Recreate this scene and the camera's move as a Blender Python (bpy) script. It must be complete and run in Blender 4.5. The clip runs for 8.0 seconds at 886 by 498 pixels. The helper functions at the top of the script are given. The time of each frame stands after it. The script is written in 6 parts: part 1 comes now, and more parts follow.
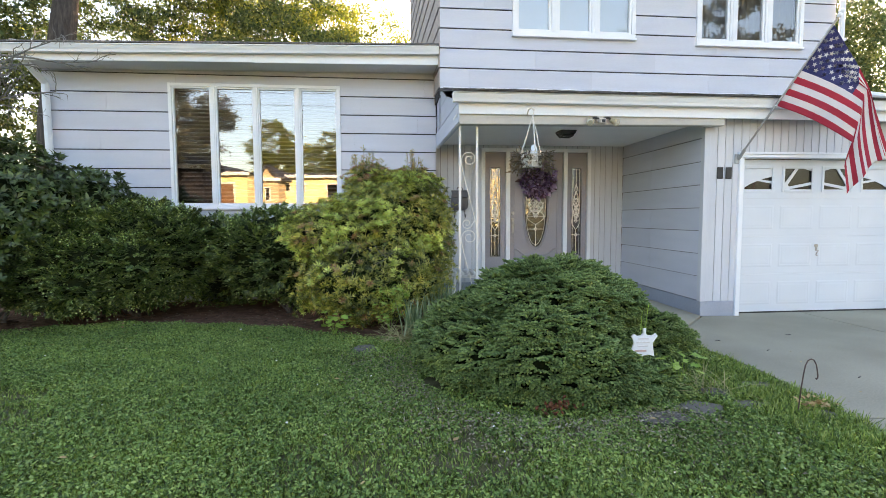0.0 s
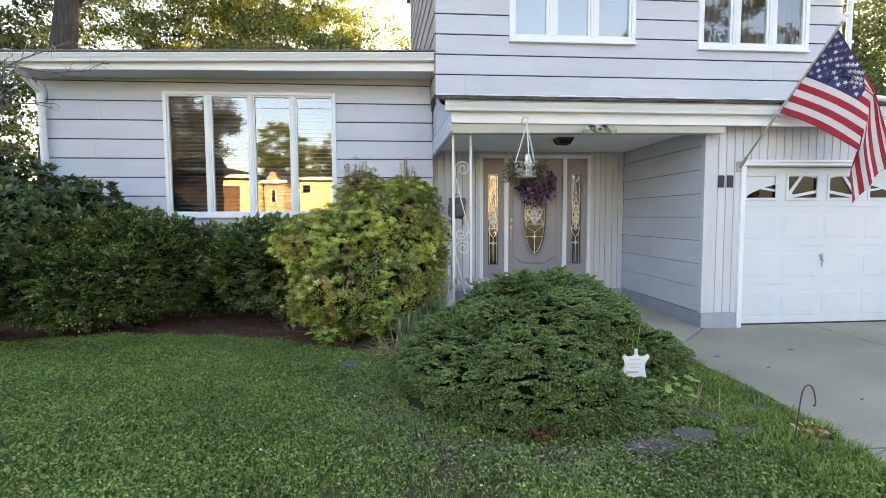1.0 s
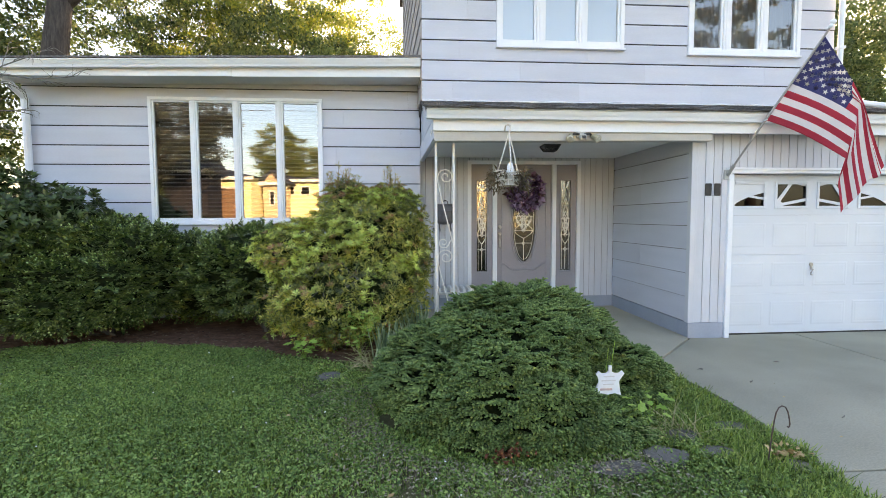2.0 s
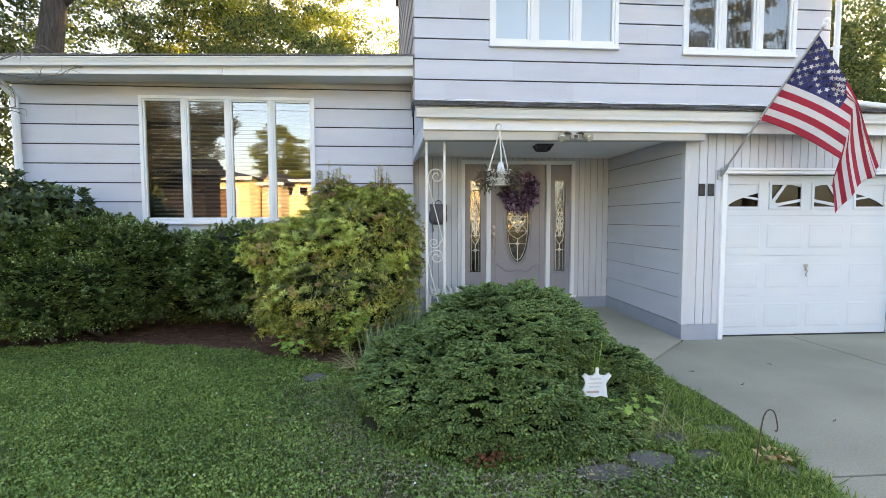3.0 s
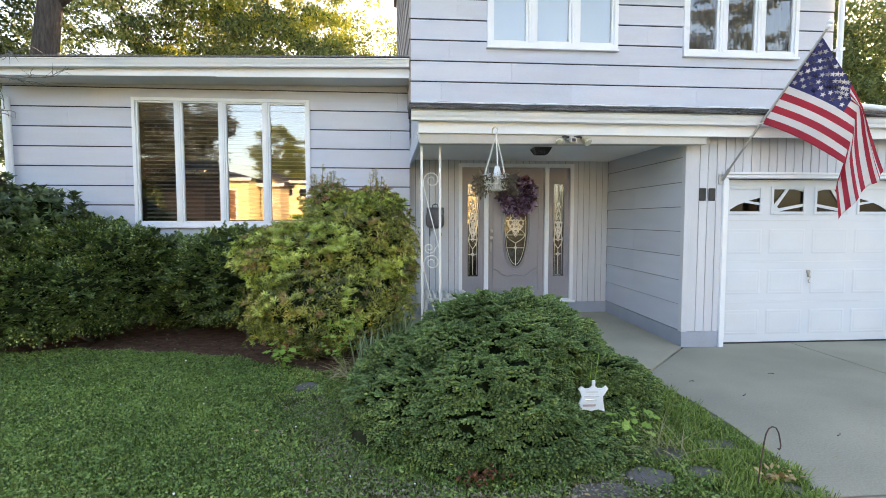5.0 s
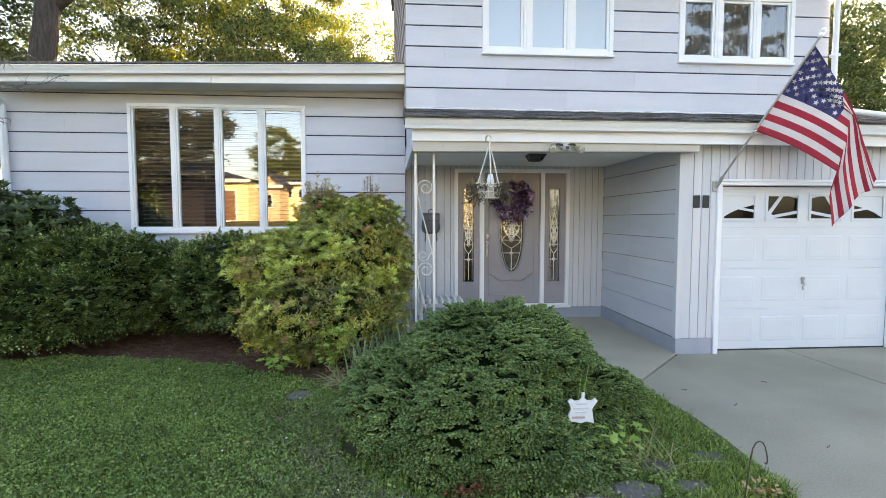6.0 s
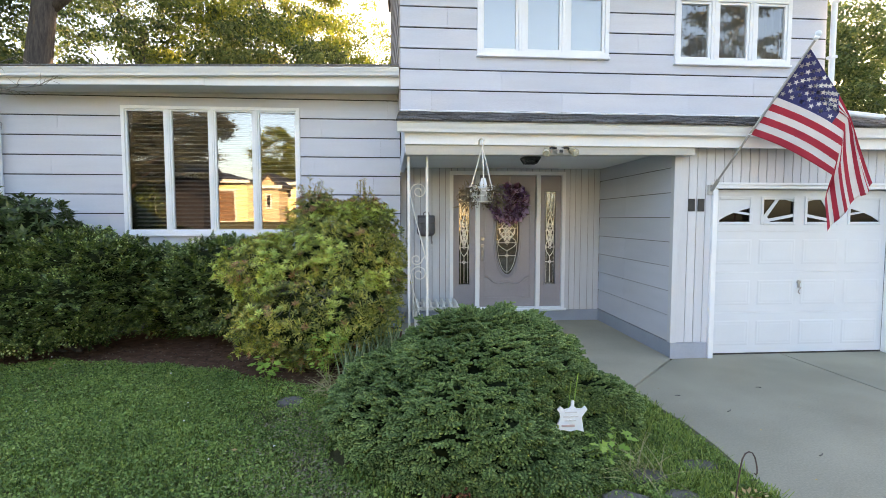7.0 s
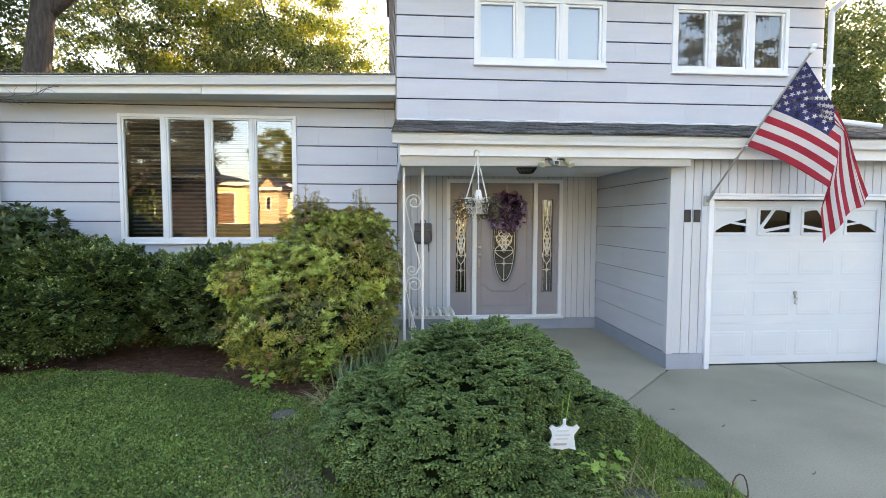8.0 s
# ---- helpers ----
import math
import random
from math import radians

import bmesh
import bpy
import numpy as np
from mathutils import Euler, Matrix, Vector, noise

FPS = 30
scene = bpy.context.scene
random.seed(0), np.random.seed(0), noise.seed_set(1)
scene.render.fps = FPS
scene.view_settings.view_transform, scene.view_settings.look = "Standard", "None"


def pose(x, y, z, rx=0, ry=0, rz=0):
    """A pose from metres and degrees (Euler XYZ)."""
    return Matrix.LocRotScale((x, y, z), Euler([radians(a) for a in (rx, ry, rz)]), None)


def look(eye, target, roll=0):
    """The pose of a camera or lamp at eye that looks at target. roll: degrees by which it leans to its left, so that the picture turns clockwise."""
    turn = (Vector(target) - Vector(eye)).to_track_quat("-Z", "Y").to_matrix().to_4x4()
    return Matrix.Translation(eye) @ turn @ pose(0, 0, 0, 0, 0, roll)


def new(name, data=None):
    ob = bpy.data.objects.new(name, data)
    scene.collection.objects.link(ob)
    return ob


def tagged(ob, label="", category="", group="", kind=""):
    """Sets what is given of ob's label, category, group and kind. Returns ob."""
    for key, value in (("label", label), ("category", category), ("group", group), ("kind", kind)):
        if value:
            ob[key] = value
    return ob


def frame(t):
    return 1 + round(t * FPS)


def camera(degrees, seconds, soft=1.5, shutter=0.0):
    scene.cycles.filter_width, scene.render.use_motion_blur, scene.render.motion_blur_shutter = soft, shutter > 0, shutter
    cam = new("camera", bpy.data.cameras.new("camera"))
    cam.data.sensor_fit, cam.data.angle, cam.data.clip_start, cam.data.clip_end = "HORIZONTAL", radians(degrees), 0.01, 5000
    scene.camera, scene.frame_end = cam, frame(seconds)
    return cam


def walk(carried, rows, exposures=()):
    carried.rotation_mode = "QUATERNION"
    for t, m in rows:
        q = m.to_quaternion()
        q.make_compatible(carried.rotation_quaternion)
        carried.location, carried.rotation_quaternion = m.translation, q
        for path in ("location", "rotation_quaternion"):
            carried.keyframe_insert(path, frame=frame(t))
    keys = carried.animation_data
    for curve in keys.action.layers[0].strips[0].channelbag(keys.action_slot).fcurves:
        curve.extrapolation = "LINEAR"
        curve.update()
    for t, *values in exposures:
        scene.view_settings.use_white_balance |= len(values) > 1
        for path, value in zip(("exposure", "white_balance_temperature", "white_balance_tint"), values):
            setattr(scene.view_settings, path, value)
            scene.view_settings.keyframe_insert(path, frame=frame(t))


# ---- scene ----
cam = camera(85.0, 8.0, soft=0.5)
PATH = [
    (0, (0.061, 0.097, 1.303), (0.258, 2.083, 1.17), -0.2),
    (0.5, (0.141, 0.14, 1.347), (0.316, 2.128, 1.215), -0.2),
    (1, (0.247, 0.194, 1.425), (0.412, 2.183, 1.293), -0.3),
    (1.5, (0.38, 0.228, 1.517), (0.538, 2.218, 1.386), -0.3),
    (3, (0.601, 0.297, 1.504), (0.757, 2.287, 1.379), -0.1),
    (3.5, (0.641, 0.331, 1.46), (0.794, 2.322, 1.336), -0.0),
    (4, (0.661, 0.353, 1.442), (0.815, 2.343, 1.321), -0.0),
    (5.5, (0.687, 0.411, 1.616), (0.839, 2.401, 1.494), 0.0),
    (6, (0.746, 0.394, 1.637), (0.897, 2.384, 1.515), -0.0),
    (6.5, (0.787, 0.405, 1.625), (0.936, 2.395, 1.504), 0.0),
    (7, (0.832, 0.423, 1.682), (0.981, 2.414, 1.559), -0.0),
    (7.5, (0.878, 0.431, 1.756), (1.028, 2.422, 1.634), 0.0),
    (8, (0.891, 0.432, 1.797), (1.038, 2.423, 1.677), 0.1),
]
walk(cam, [(t, look(eye, target, roll)) for t, eye, target, roll in PATH], [(0.0, 2.5, 7600, 20), (8.0, 2.5, 7600, 20)])

# ---- world, sun ----
SUN_EL, SUN_AZ = 15.0, 24.0
world = bpy.data.worlds.new("sky")
scene.world = world
world.use_nodes = True
wn = world.node_tree.nodes
sky = wn.new("ShaderNodeTexSky")
sky.sky_type = "NISHITA"
sky.sun_disc = False
sky.sun_elevation, sky.sun_rotation = radians(SUN_EL), radians(SUN_AZ)
sky.dust_density = 2.0
wn["Background"].inputs["Strength"].default_value = 0.15
world.node_tree.links.new(sky.outputs["Color"], wn["Background"].inputs["Color"])
sun_data = bpy.data.lights.new("sun", "SUN")
sun_data.energy, sun_data.angle, sun_data.color = 4.0, radians(0.6), (1.0, 0.72, 0.42)
sun = new("sun", sun_data)
_a, _e = radians(SUN_AZ), radians(SUN_EL)
SUN_DIR = Vector((math.sin(_a) * math.cos(_e), math.cos(_a) * math.cos(_e), math.sin(_e)))
sun.matrix_basis = look(SUN_DIR * 60, (0, 0, 0))


# ---- materials ----
def node_mat(name):
    m = bpy.data.materials.new(name)
    m.use_nodes = True
    return m, m.node_tree.nodes, m.node_tree.links, m.node_tree.nodes["Principled BSDF"]


def surface(name, a, b, rough=0.6, scale=3.0, fine=60.0, bump=0.1, metal=0.0, stretch=(1, 1, 1), piece=0.0, spec=0.5):
    """Paint, stone, wood: two colours mixed by coarse and fine noise, bump from the fine one, piece: spread of brightness from piece to piece."""
    m, n, l, p = node_mat(name)
    co = n.new("ShaderNodeTexCoord")
    mp = n.new("ShaderNodeMapping")
    mp.inputs["Scale"].default_value = stretch
    l.new(co.outputs["Object"], mp.inputs["Vector"])
    n1, n2 = n.new("ShaderNodeTexNoise"), n.new("ShaderNodeTexNoise")
    n1.inputs["Scale"].default_value, n1.inputs["Detail"].default_value = scale, 5
    n2.inputs["Scale"].default_value, n2.inputs["Detail"].default_value = fine, 3
    l.new(mp.outputs["Vector"], n1.inputs["Vector"])
    l.new(mp.outputs["Vector"], n2.inputs["Vector"])
    add = n.new("ShaderNodeMath")
    add.operation = "MULTIPLY_ADD"
    add.inputs[1].default_value = 0.4
    l.new(n2.outputs["Fac"], add.inputs[0])
    sc = n.new("ShaderNodeMath")
    sc.operation = "MULTIPLY"
    sc.inputs[1].default_value = 0.6
    l.new(n1.outputs["Fac"], sc.inputs[0])
    l.new(sc.outputs[0], add.inputs[2])
    ramp = n.new("ShaderNodeValToRGB")
    ramp.color_ramp.elements[0].position, ramp.color_ramp.elements[1].position = 0.32, 0.68
    ramp.color_ramp.elements[0].color, ramp.color_ramp.elements[1].color = (*a, 1), (*b, 1)
    l.new(add.outputs[0], ramp.inputs["Fac"])
    out = ramp.outputs["Color"]
    if piece:
        info = n.new("ShaderNodeObjectInfo")
        mr = n.new("ShaderNodeMapRange")
        mr.inputs["To Min"].default_value, mr.inputs["To Max"].default_value = 1 - piece, 1 + piece
        l.new(info.outputs["Random"], mr.inputs["Value"])
        hsv = n.new("ShaderNodeHueSaturation")
        l.new(out, hsv.inputs["Color"])
        l.new(mr.outputs["Result"], hsv.inputs["Value"])
        out = hsv.outputs["Color"]
    l.new(out, p.inputs["Base Color"])
    p.inputs["Roughness"].default_value, p.inputs["Metallic"].default_value = rough, metal
    p.inputs["Specular IOR Level"].default_value = spec
    if bump:
        bp = n.new("ShaderNodeBump")
        bp.inputs["Strength"].default_value, bp.inputs["Distance"].default_value = bump, 0.01
        l.new(n2.outputs["Fac"], bp.inputs["Height"])
        l.new(bp.outputs["Normal"], p.inputs["Normal"])
    return m


def leafy(name, colours, rough=0.5, through_light=0.3, spec=0.4, drift=0.0, span=2.0):
    """Leaves: colour by leaf (each is an island), light passes through; drift: slow change of tone over the plant, span to the metre."""
    m, n, l, p = node_mat(name)
    geo = n.new("ShaderNodeNewGeometry")
    ramp = n.new("ShaderNodeValToRGB")
    els = ramp.color_ramp.elements
    while len(els) < len(colours):
        els.new(0.5)
    for i, c in enumerate(colours):
        els[i].position, els[i].color = i / (len(colours) - 1), (*c, 1)
    l.new(geo.outputs["Random Per Island"], ramp.inputs["Fac"])
    col = ramp.outputs["Color"]
    if drift:
        co, nz, mr, mh, hs = n.new("ShaderNodeTexCoord"), n.new("ShaderNodeTexNoise"), n.new("ShaderNodeMapRange"), n.new("ShaderNodeMapRange"), n.new("ShaderNodeHueSaturation")
        nz.inputs["Scale"].default_value, nz.inputs["Detail"].default_value = span, 3
        l.new(co.outputs["Object"], nz.inputs["Vector"])
        for r_, lo_, hi_, to in ((mr, 1 - drift, 1 + drift, "Value"), (mh, 0.5 + 0.03 * drift, 0.5 - 0.04 * drift, "Hue")):
            r_.inputs["From Min"].default_value, r_.inputs["From Max"].default_value = 0.3, 0.7
            r_.inputs["To Min"].default_value, r_.inputs["To Max"].default_value = lo_, hi_
            l.new(nz.outputs["Fac"], r_.inputs["Value"])
            l.new(r_.outputs["Result"], hs.inputs[to])
        l.new(col, hs.inputs["Color"])
        col = hs.outputs["Color"]
    l.new(col, p.inputs["Base Color"])
    p.inputs["Roughness"].default_value = rough
    p.inputs["Specular IOR Level"].default_value = spec
    tr, mix = n.new("ShaderNodeBsdfTranslucent"), n.new("ShaderNodeMixShader")
    gam = n.new("ShaderNodeHueSaturation")
    gam.inputs["Value"].default_value, gam.inputs["Saturation"].default_value = 1.6, 1.1
    l.new(col, gam.inputs["Color"])
    l.new(gam.outputs["Color"], tr.inputs["Color"])
    mix.inputs[0].default_value = through_light
    l.new(p.outputs[0], mix.inputs[1])
    l.new(tr.outputs[0], mix.inputs[2])
    l.new(mix.outputs[0], n["Material Output"].inputs["Surface"])
    return m


def glazing(name, ior, tint, wave=0.0, size=2.5):
    """Window glass: a mirror by Fresnel over clear glass that lets light straight through."""
    m, n, l, p = node_mat(name)
    fr, gl, tp, mix = n.new("ShaderNodeFresnel"), n.new("ShaderNodeBsdfGlossy"), n.new("ShaderNodeBsdfTransparent"), n.new("ShaderNodeMixShader")
    fr.inputs["IOR"].default_value = ior
    gl.inputs["Roughness"].default_value = 0.0
    tp.inputs["Color"].default_value = (*tint, 1)
    if wave:
        co, nz, bp = n.new("ShaderNodeTexCoord"), n.new("ShaderNodeTexNoise"), n.new("ShaderNodeBump")
        nz.inputs["Scale"].default_value = size
        bp.inputs["Strength"].default_value, bp.inputs["Distance"].default_value = wave, 0.01
        l.new(co.outputs["Object"], nz.inputs["Vector"])
        l.new(nz.outputs["Fac"], bp.inputs["Height"])
        l.new(bp.outputs["Normal"], gl.inputs["Normal"])
    l.new(fr.outputs[0], mix.inputs[0])
    l.new(tp.outputs[0], mix.inputs[1])
    l.new(gl.outputs[0], mix.inputs[2])
    l.new(mix.outputs[0], n["Material Output"].inputs["Surface"])
    return m


SIDING = surface("painted_siding", (0.510, 0.545, 0.622), (0.578, 0.612, 0.690), 0.65, 1.2, 22, 0.25, stretch=(1, 1, 6), piece=0.035)
SOFFIT_GREY = surface("grey_soffit_paint", (0.62, 0.62, 0.625), (0.68, 0.68, 0.685), 0.65, 2, 30, 0.1)
SIDING_V = surface("painted_grooved_board", (0.545, 0.575, 0.62), (0.615, 0.645, 0.69), 0.65, 1.5, 25, 0.3, stretch=(6, 6, 0.6), piece=0.03)
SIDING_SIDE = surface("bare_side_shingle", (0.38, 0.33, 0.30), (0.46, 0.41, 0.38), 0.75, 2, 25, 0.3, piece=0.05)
# Near-black backing: the shadow lines between boards are put into its colour.
JOINT_SHADE = surface("joint_shade_backing", (0.025, 0.025, 0.03), (0.05, 0.05, 0.055), 0.9, 3, 40, 0.1)
WHITE = surface("white_trim_paint", (0.765, 0.80, 0.845), (0.83, 0.865, 0.905), 0.45, 2.5, 50, 0.06)
GUTTER = surface("white_aluminium", (0.76, 0.80, 0.85), (0.84, 0.88, 0.92), 0.6, 1.8, 30, 0.05, stretch=(1, 1, 3), spec=0.3)
CREAM = surface("cream_beam_paint", (0.455, 0.44, 0.405), (0.52, 0.50, 0.46), 0.5, 2, 40, 0.08)
SOFFIT = surface("soffit_paint", (0.80, 0.80, 0.79), (0.87, 0.87, 0.86), 0.6, 2, 40, 0.08)
# Darkened copy of the wall paint: holds the shade in grooves and laps.
GROOVE_SHADE = surface("groove_shade_backing", (0.16, 0.165, 0.175), (0.22, 0.225, 0.235), 0.7, 2, 30, 0.1)
BASE = surface("painted_foundation", (0.29, 0.33, 0.40), (0.36, 0.40, 0.47), 0.7, 3, 60, 0.3)
CONCRETE = surface("worn_concrete", (0.240, 0.232, 0.180), (0.396, 0.374, 0.290), 0.9, 0.9, 70, 0.3, spec=0.2)
# Driveway concrete again, its colour lightened to make up for the porch shade.
PORCH_CONCRETE = surface("lifted_porch_concrete", (0.36, 0.335, 0.260), (0.46, 0.430, 0.335), 0.85, 1.6, 70, 0.25, spec=0.25)
SHINGLE = surface("asphalt_shingle", (0.020, 0.020, 0.023), (0.19, 0.185, 0.18), 0.95, 30, 110, 0.8, piece=0.5, spec=0.2)
DOOR = surface("mauve_grey_door_paint", (0.262, 0.252, 0.282), (0.322, 0.311, 0.342), 0.4, 2, 40, 0.06)
GARAGE = surface("white_door_enamel", (0.605, 0.66, 0.725), (0.67, 0.725, 0.785), 0.4, 1.5, 80, 0.08, stretch=(1, 1, 2))
IRON = surface("black_iron", (0.02, 0.02, 0.022), (0.05, 0.048, 0.045), 0.55, 12, 80, 0.2, spec=0.4)
WHITE_IRON = surface("white_painted_iron", (0.72, 0.71, 0.67), (0.84, 0.83, 0.80), 0.45, 9, 60, 0.15)
STEEL = surface("brushed_steel", (0.35, 0.34, 0.33), (0.5, 0.49, 0.47), 0.35, 8, 80, 0.05, metal=0.9)
BRASS = surface("lead_and_brass_came", (0.76, 0.73, 0.66), (0.90, 0.88, 0.82), 0.3, 12, 60, 0.05, metal=0.5)
SILVER_POLE = surface("aluminium_pole", (0.30, 0.31, 0.31), (0.42, 0.43, 0.43), 0.4, 10, 60, 0.05, metal=0.6)
# The dimness of the unlit rooms is put into this colour.
DARK_ROOM = surface("darkened_interior_wall", (0.10, 0.09, 0.085), (0.14, 0.13, 0.12), 0.8, 1, 20, 0.0)
SHADE_CLOTH = surface("pale_window_shade", (0.70, 0.79, 0.89), (0.77, 0.86, 0.95), 0.8, 1, 60, 0.05)
BLIND = surface("grey_blind_slat", (0.36, 0.35, 0.36), (0.44, 0.43, 0.44), 0.5, 3, 40, 0.0)
CLEAR = bpy.data.materials.new("clear_glass_back")
CLEAR.use_nodes = True
_ct = CLEAR.node_tree.nodes.new("ShaderNodeBsdfTransparent")
_ct.inputs["Color"].default_value = (0.93, 0.95, 0.95, 1)
CLEAR.node_tree.links.new(_ct.outputs[0], CLEAR.node_tree.nodes["Material Output"].inputs["Surface"])
GLASS = glazing("window_glass", 3.3, (0.80, 0.83, 0.82), 0.03)
GLASS_UP = glazing("upper_window_glass", 3.2, (0.92, 0.95, 0.95), 0.02)
GLASS_DOOR = glazing("bevelled_glass", 2.5, (0.5, 0.48, 0.45), 0.40, 12.0)
GLASS_DARK = glazing("garage_glass", 1.5, (0.35, 0.36, 0.37))
SOIL = surface("bark_mulch", (0.075, 0.040, 0.026), (0.215, 0.122, 0.082), 0.95, 9, 120, 0.9, spec=0.08)
EARTH = surface("lawn_soil", (0.066, 0.064, 0.036), (0.145, 0.142, 0.070), 0.95, 6, 90, 0.7, spec=0.08)
STONE = surface("flagstone", (0.11, 0.10, 0.092), (0.20, 0.185, 0.17), 0.8, 8, 70, 0.5, piece=0.15, spec=0.08)
BARK = surface("tree_bark", (0.026, 0.022, 0.020), (0.095, 0.080, 0.070), 0.95, 7, 26, 1.6, stretch=(3, 3, 0.4))
TWIG = surface("grey_twig", (0.10, 0.085, 0.07), (0.22, 0.20, 0.18), 0.9, 30, 120, 0.4)
LICHEN_TWIG = surface("lichen_twig", (0.07, 0.06, 0.055), (0.27, 0.28, 0.26), 0.95, 35, 120, 0.5)
# Near-black solid filling: the shade inside a shrub, put into its colour.
CORE = surface("shrub_shade_core", (0.007, 0.011, 0.004), (0.022, 0.032, 0.012), 1.0, 20, 60, 0.5, spec=0.1)
ASPHALT = surface("street_asphalt", (0.04, 0.04, 0.042), (0.07, 0.07, 0.07), 0.9, 3, 150, 0.4)
SPRUCE_TIP = leafy("spruce_new_tips", [(0.093, 0.168, 0.053), (0.150, 0.242, 0.076), (0.242, 0.352, 0.122)], 0.5, 0.15, 0.3, 0.3, 3.0)
YEW_TIP = leafy("yew_pale_tips", [(0.27, 0.43, 0.15), (0.44, 0.61, 0.25), (0.68, 0.80, 0.42)], 0.45, 0.15, 0.4)
GRASS = leafy("grass_blades", [(0.040, 0.074, 0.016), (0.124, 0.200, 0.040), (0.192, 0.282, 0.060), (0.345, 0.405, 0.115)], 0.5, 0.25, 0.3, 0.22, 1.3)
CLOVER = leafy("clover_leaves", [(0.038, 0.070, 0.022), (0.128, 0.226, 0.058), (0.200, 0.315, 0.080), (0.330, 0.440, 0.138)], 0.5, 0.2, 0.3, 0.22, 1.3)
STRAW = leafy("dry_grass", [(0.28, 0.24, 0.12), (0.40, 0.36, 0.20), (0.20, 0.22, 0.08)], 0.7, 0.2, 0.2)
SPRUCE = leafy("spruce_needles", [(0.018, 0.038, 0.013), (0.050, 0.098, 0.033), (0.092, 0.162, 0.054), (0.136, 0.200, 0.073)], 0.55, 0.12, 0.3, 0.3, 3.0)
YEW = leafy("yew_leaves", [(0.012, 0.027, 0.008), (0.052, 0.098, 0.026), (0.110, 0.172, 0.043), (0.230, 0.295, 0.085)], 0.4, 0.12, 0.4, 0.3, 3.0)
PIERIS = leafy("pieris_leaves", [(0.050, 0.078, 0.014), (0.138, 0.180, 0.028), (0.265, 0.290, 0.048), (0.490, 0.465, 0.110), (0.172, 0.205, 0.034)], 0.32, 0.2, 0.6, 0.6, 3.0)
PIERIS_BRIGHT = leafy("pieris_new_growth", [(0.300, 0.420, 0.080), (0.430, 0.530, 0.120), (0.640, 0.690, 0.200)], 0.32, 0.25, 0.6, 0.3, 4.0)
PIERIS_RED = leafy("bronze_young_leaves", [(0.26, 0.11, 0.055), (0.38, 0.20, 0.10), (0.36, 0.26, 0.13), (0.34, 0.10, 0.055)], 0.4, 0.25, 0.45)
RHODO = leafy("rhododendron_leaves", [(0.026, 0.052, 0.016), (0.055, 0.096, 0.026), (0.100, 0.150, 0.038)], 0.35, 0.12, 0.5, 0.3, 3.0)
YUCCA = leafy("yucca_leaves", [(0.110, 0.180, 0.090), (0.220, 0.300, 0.160), (0.360, 0.430, 0.260)], 0.5, 0.15, 0.4)
WEED = leafy("bright_weed_leaves", [(0.185, 0.325, 0.055), (0.275, 0.430, 0.088), (0.390, 0.530, 0.140)], 0.5, 0.3, 0.4)
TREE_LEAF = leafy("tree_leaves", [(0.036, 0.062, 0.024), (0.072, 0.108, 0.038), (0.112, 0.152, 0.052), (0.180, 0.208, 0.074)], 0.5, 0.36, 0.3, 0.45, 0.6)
# Brighter copy of the tree leaves, with the low sun's gold mixed in.
TREE_GOLD = leafy("sun_tinted_tree_leaves", [(0.092, 0.128, 0.031), (0.155, 0.192, 0.043), (0.250, 0.258, 0.060)], 0.5, 0.5, 0.3, 0.45, 0.6)
# Dulled, darkened leaves: the street trees stand in sun, their shade is colour.
TREE_DIM = leafy("shade_toned_tree_leaves", [(0.032, 0.044, 0.032), (0.056, 0.068, 0.046), (0.085, 0.092, 0.060)], 0.45, 0.15, 0.4, 0.3, 0.6)
DEAD_LEAF = leafy("dry_fallen_leaves", [(0.40, 0.28, 0.13), (0.52, 0.40, 0.21), (0.22, 0.13, 0.06)], 0.7, 0.15, 0.3)
RED, FLAG_WHITE, BLUE = (surface("flag_" + k, a, b, 0.8, 8, 300, 0.1) for k, a, b in (
    ("red", (0.52, 0.045, 0.085), (0.60, 0.06, 0.105)), ("white", (0.78, 0.75, 0.75), (0.84, 0.82, 0.82)), ("blue", (0.060, 0.066, 0.20), (0.080, 0.086, 0.25))))


# ---- mesh helpers ----
def box(bm, x0, x1, y0, y1, z0, z1, bevel=0.0):
    r = bmesh.ops.create_cube(bm, size=1.0)
    vs = r["verts"]
    for v in vs:
        v.co = Vector((x0 + (v.co.x + 0.5) * (x1 - x0), y0 + (v.co.y + 0.5) * (y1 - y0), z0 + (v.co.z + 0.5) * (z1 - z0)))
    if bevel:
        es = list({e for v in vs for e in v.link_edges})
        bmesh.ops.bevel(bm, geom=es, offset=bevel, segments=1, affect="EDGES")
    return bm


def tube(bm, pts, radius, sides=8, taper=None):
    """A round bar along points; radius, or from radius to taper."""
    pts = [Vector(p) for p in pts]
    rings = []
    ref = Vector((0.13, 0.37, 0.92))
    for i, p in enumerate(pts):
        d = (pts[min(i + 1, len(pts) - 1)] - pts[max(i - 1, 0)]).normalized()
        a = d.cross(ref)
        a = a.normalized() if a.length > 0.05 else d.cross(Vector((1, 0, 0))).normalized()
        b = d.cross(a)
        r = radius if taper is None else radius + (taper - radius) * i / (len(pts) - 1)
        rings.append([bm.verts.new(p + (a * math.cos(q) + b * math.sin(q)) * r) for q in [2 * math.pi * k / sides for k in range(sides)]])
    for u, v in zip(rings, rings[1:]):
        for k in range(sides):
            bm.faces.new((u[k], u[(k + 1) % sides], v[(k + 1) % sides], v[k]))
    bm.faces.new(rings[0][::-1])
    bm.faces.new(rings[-1])
    return bm


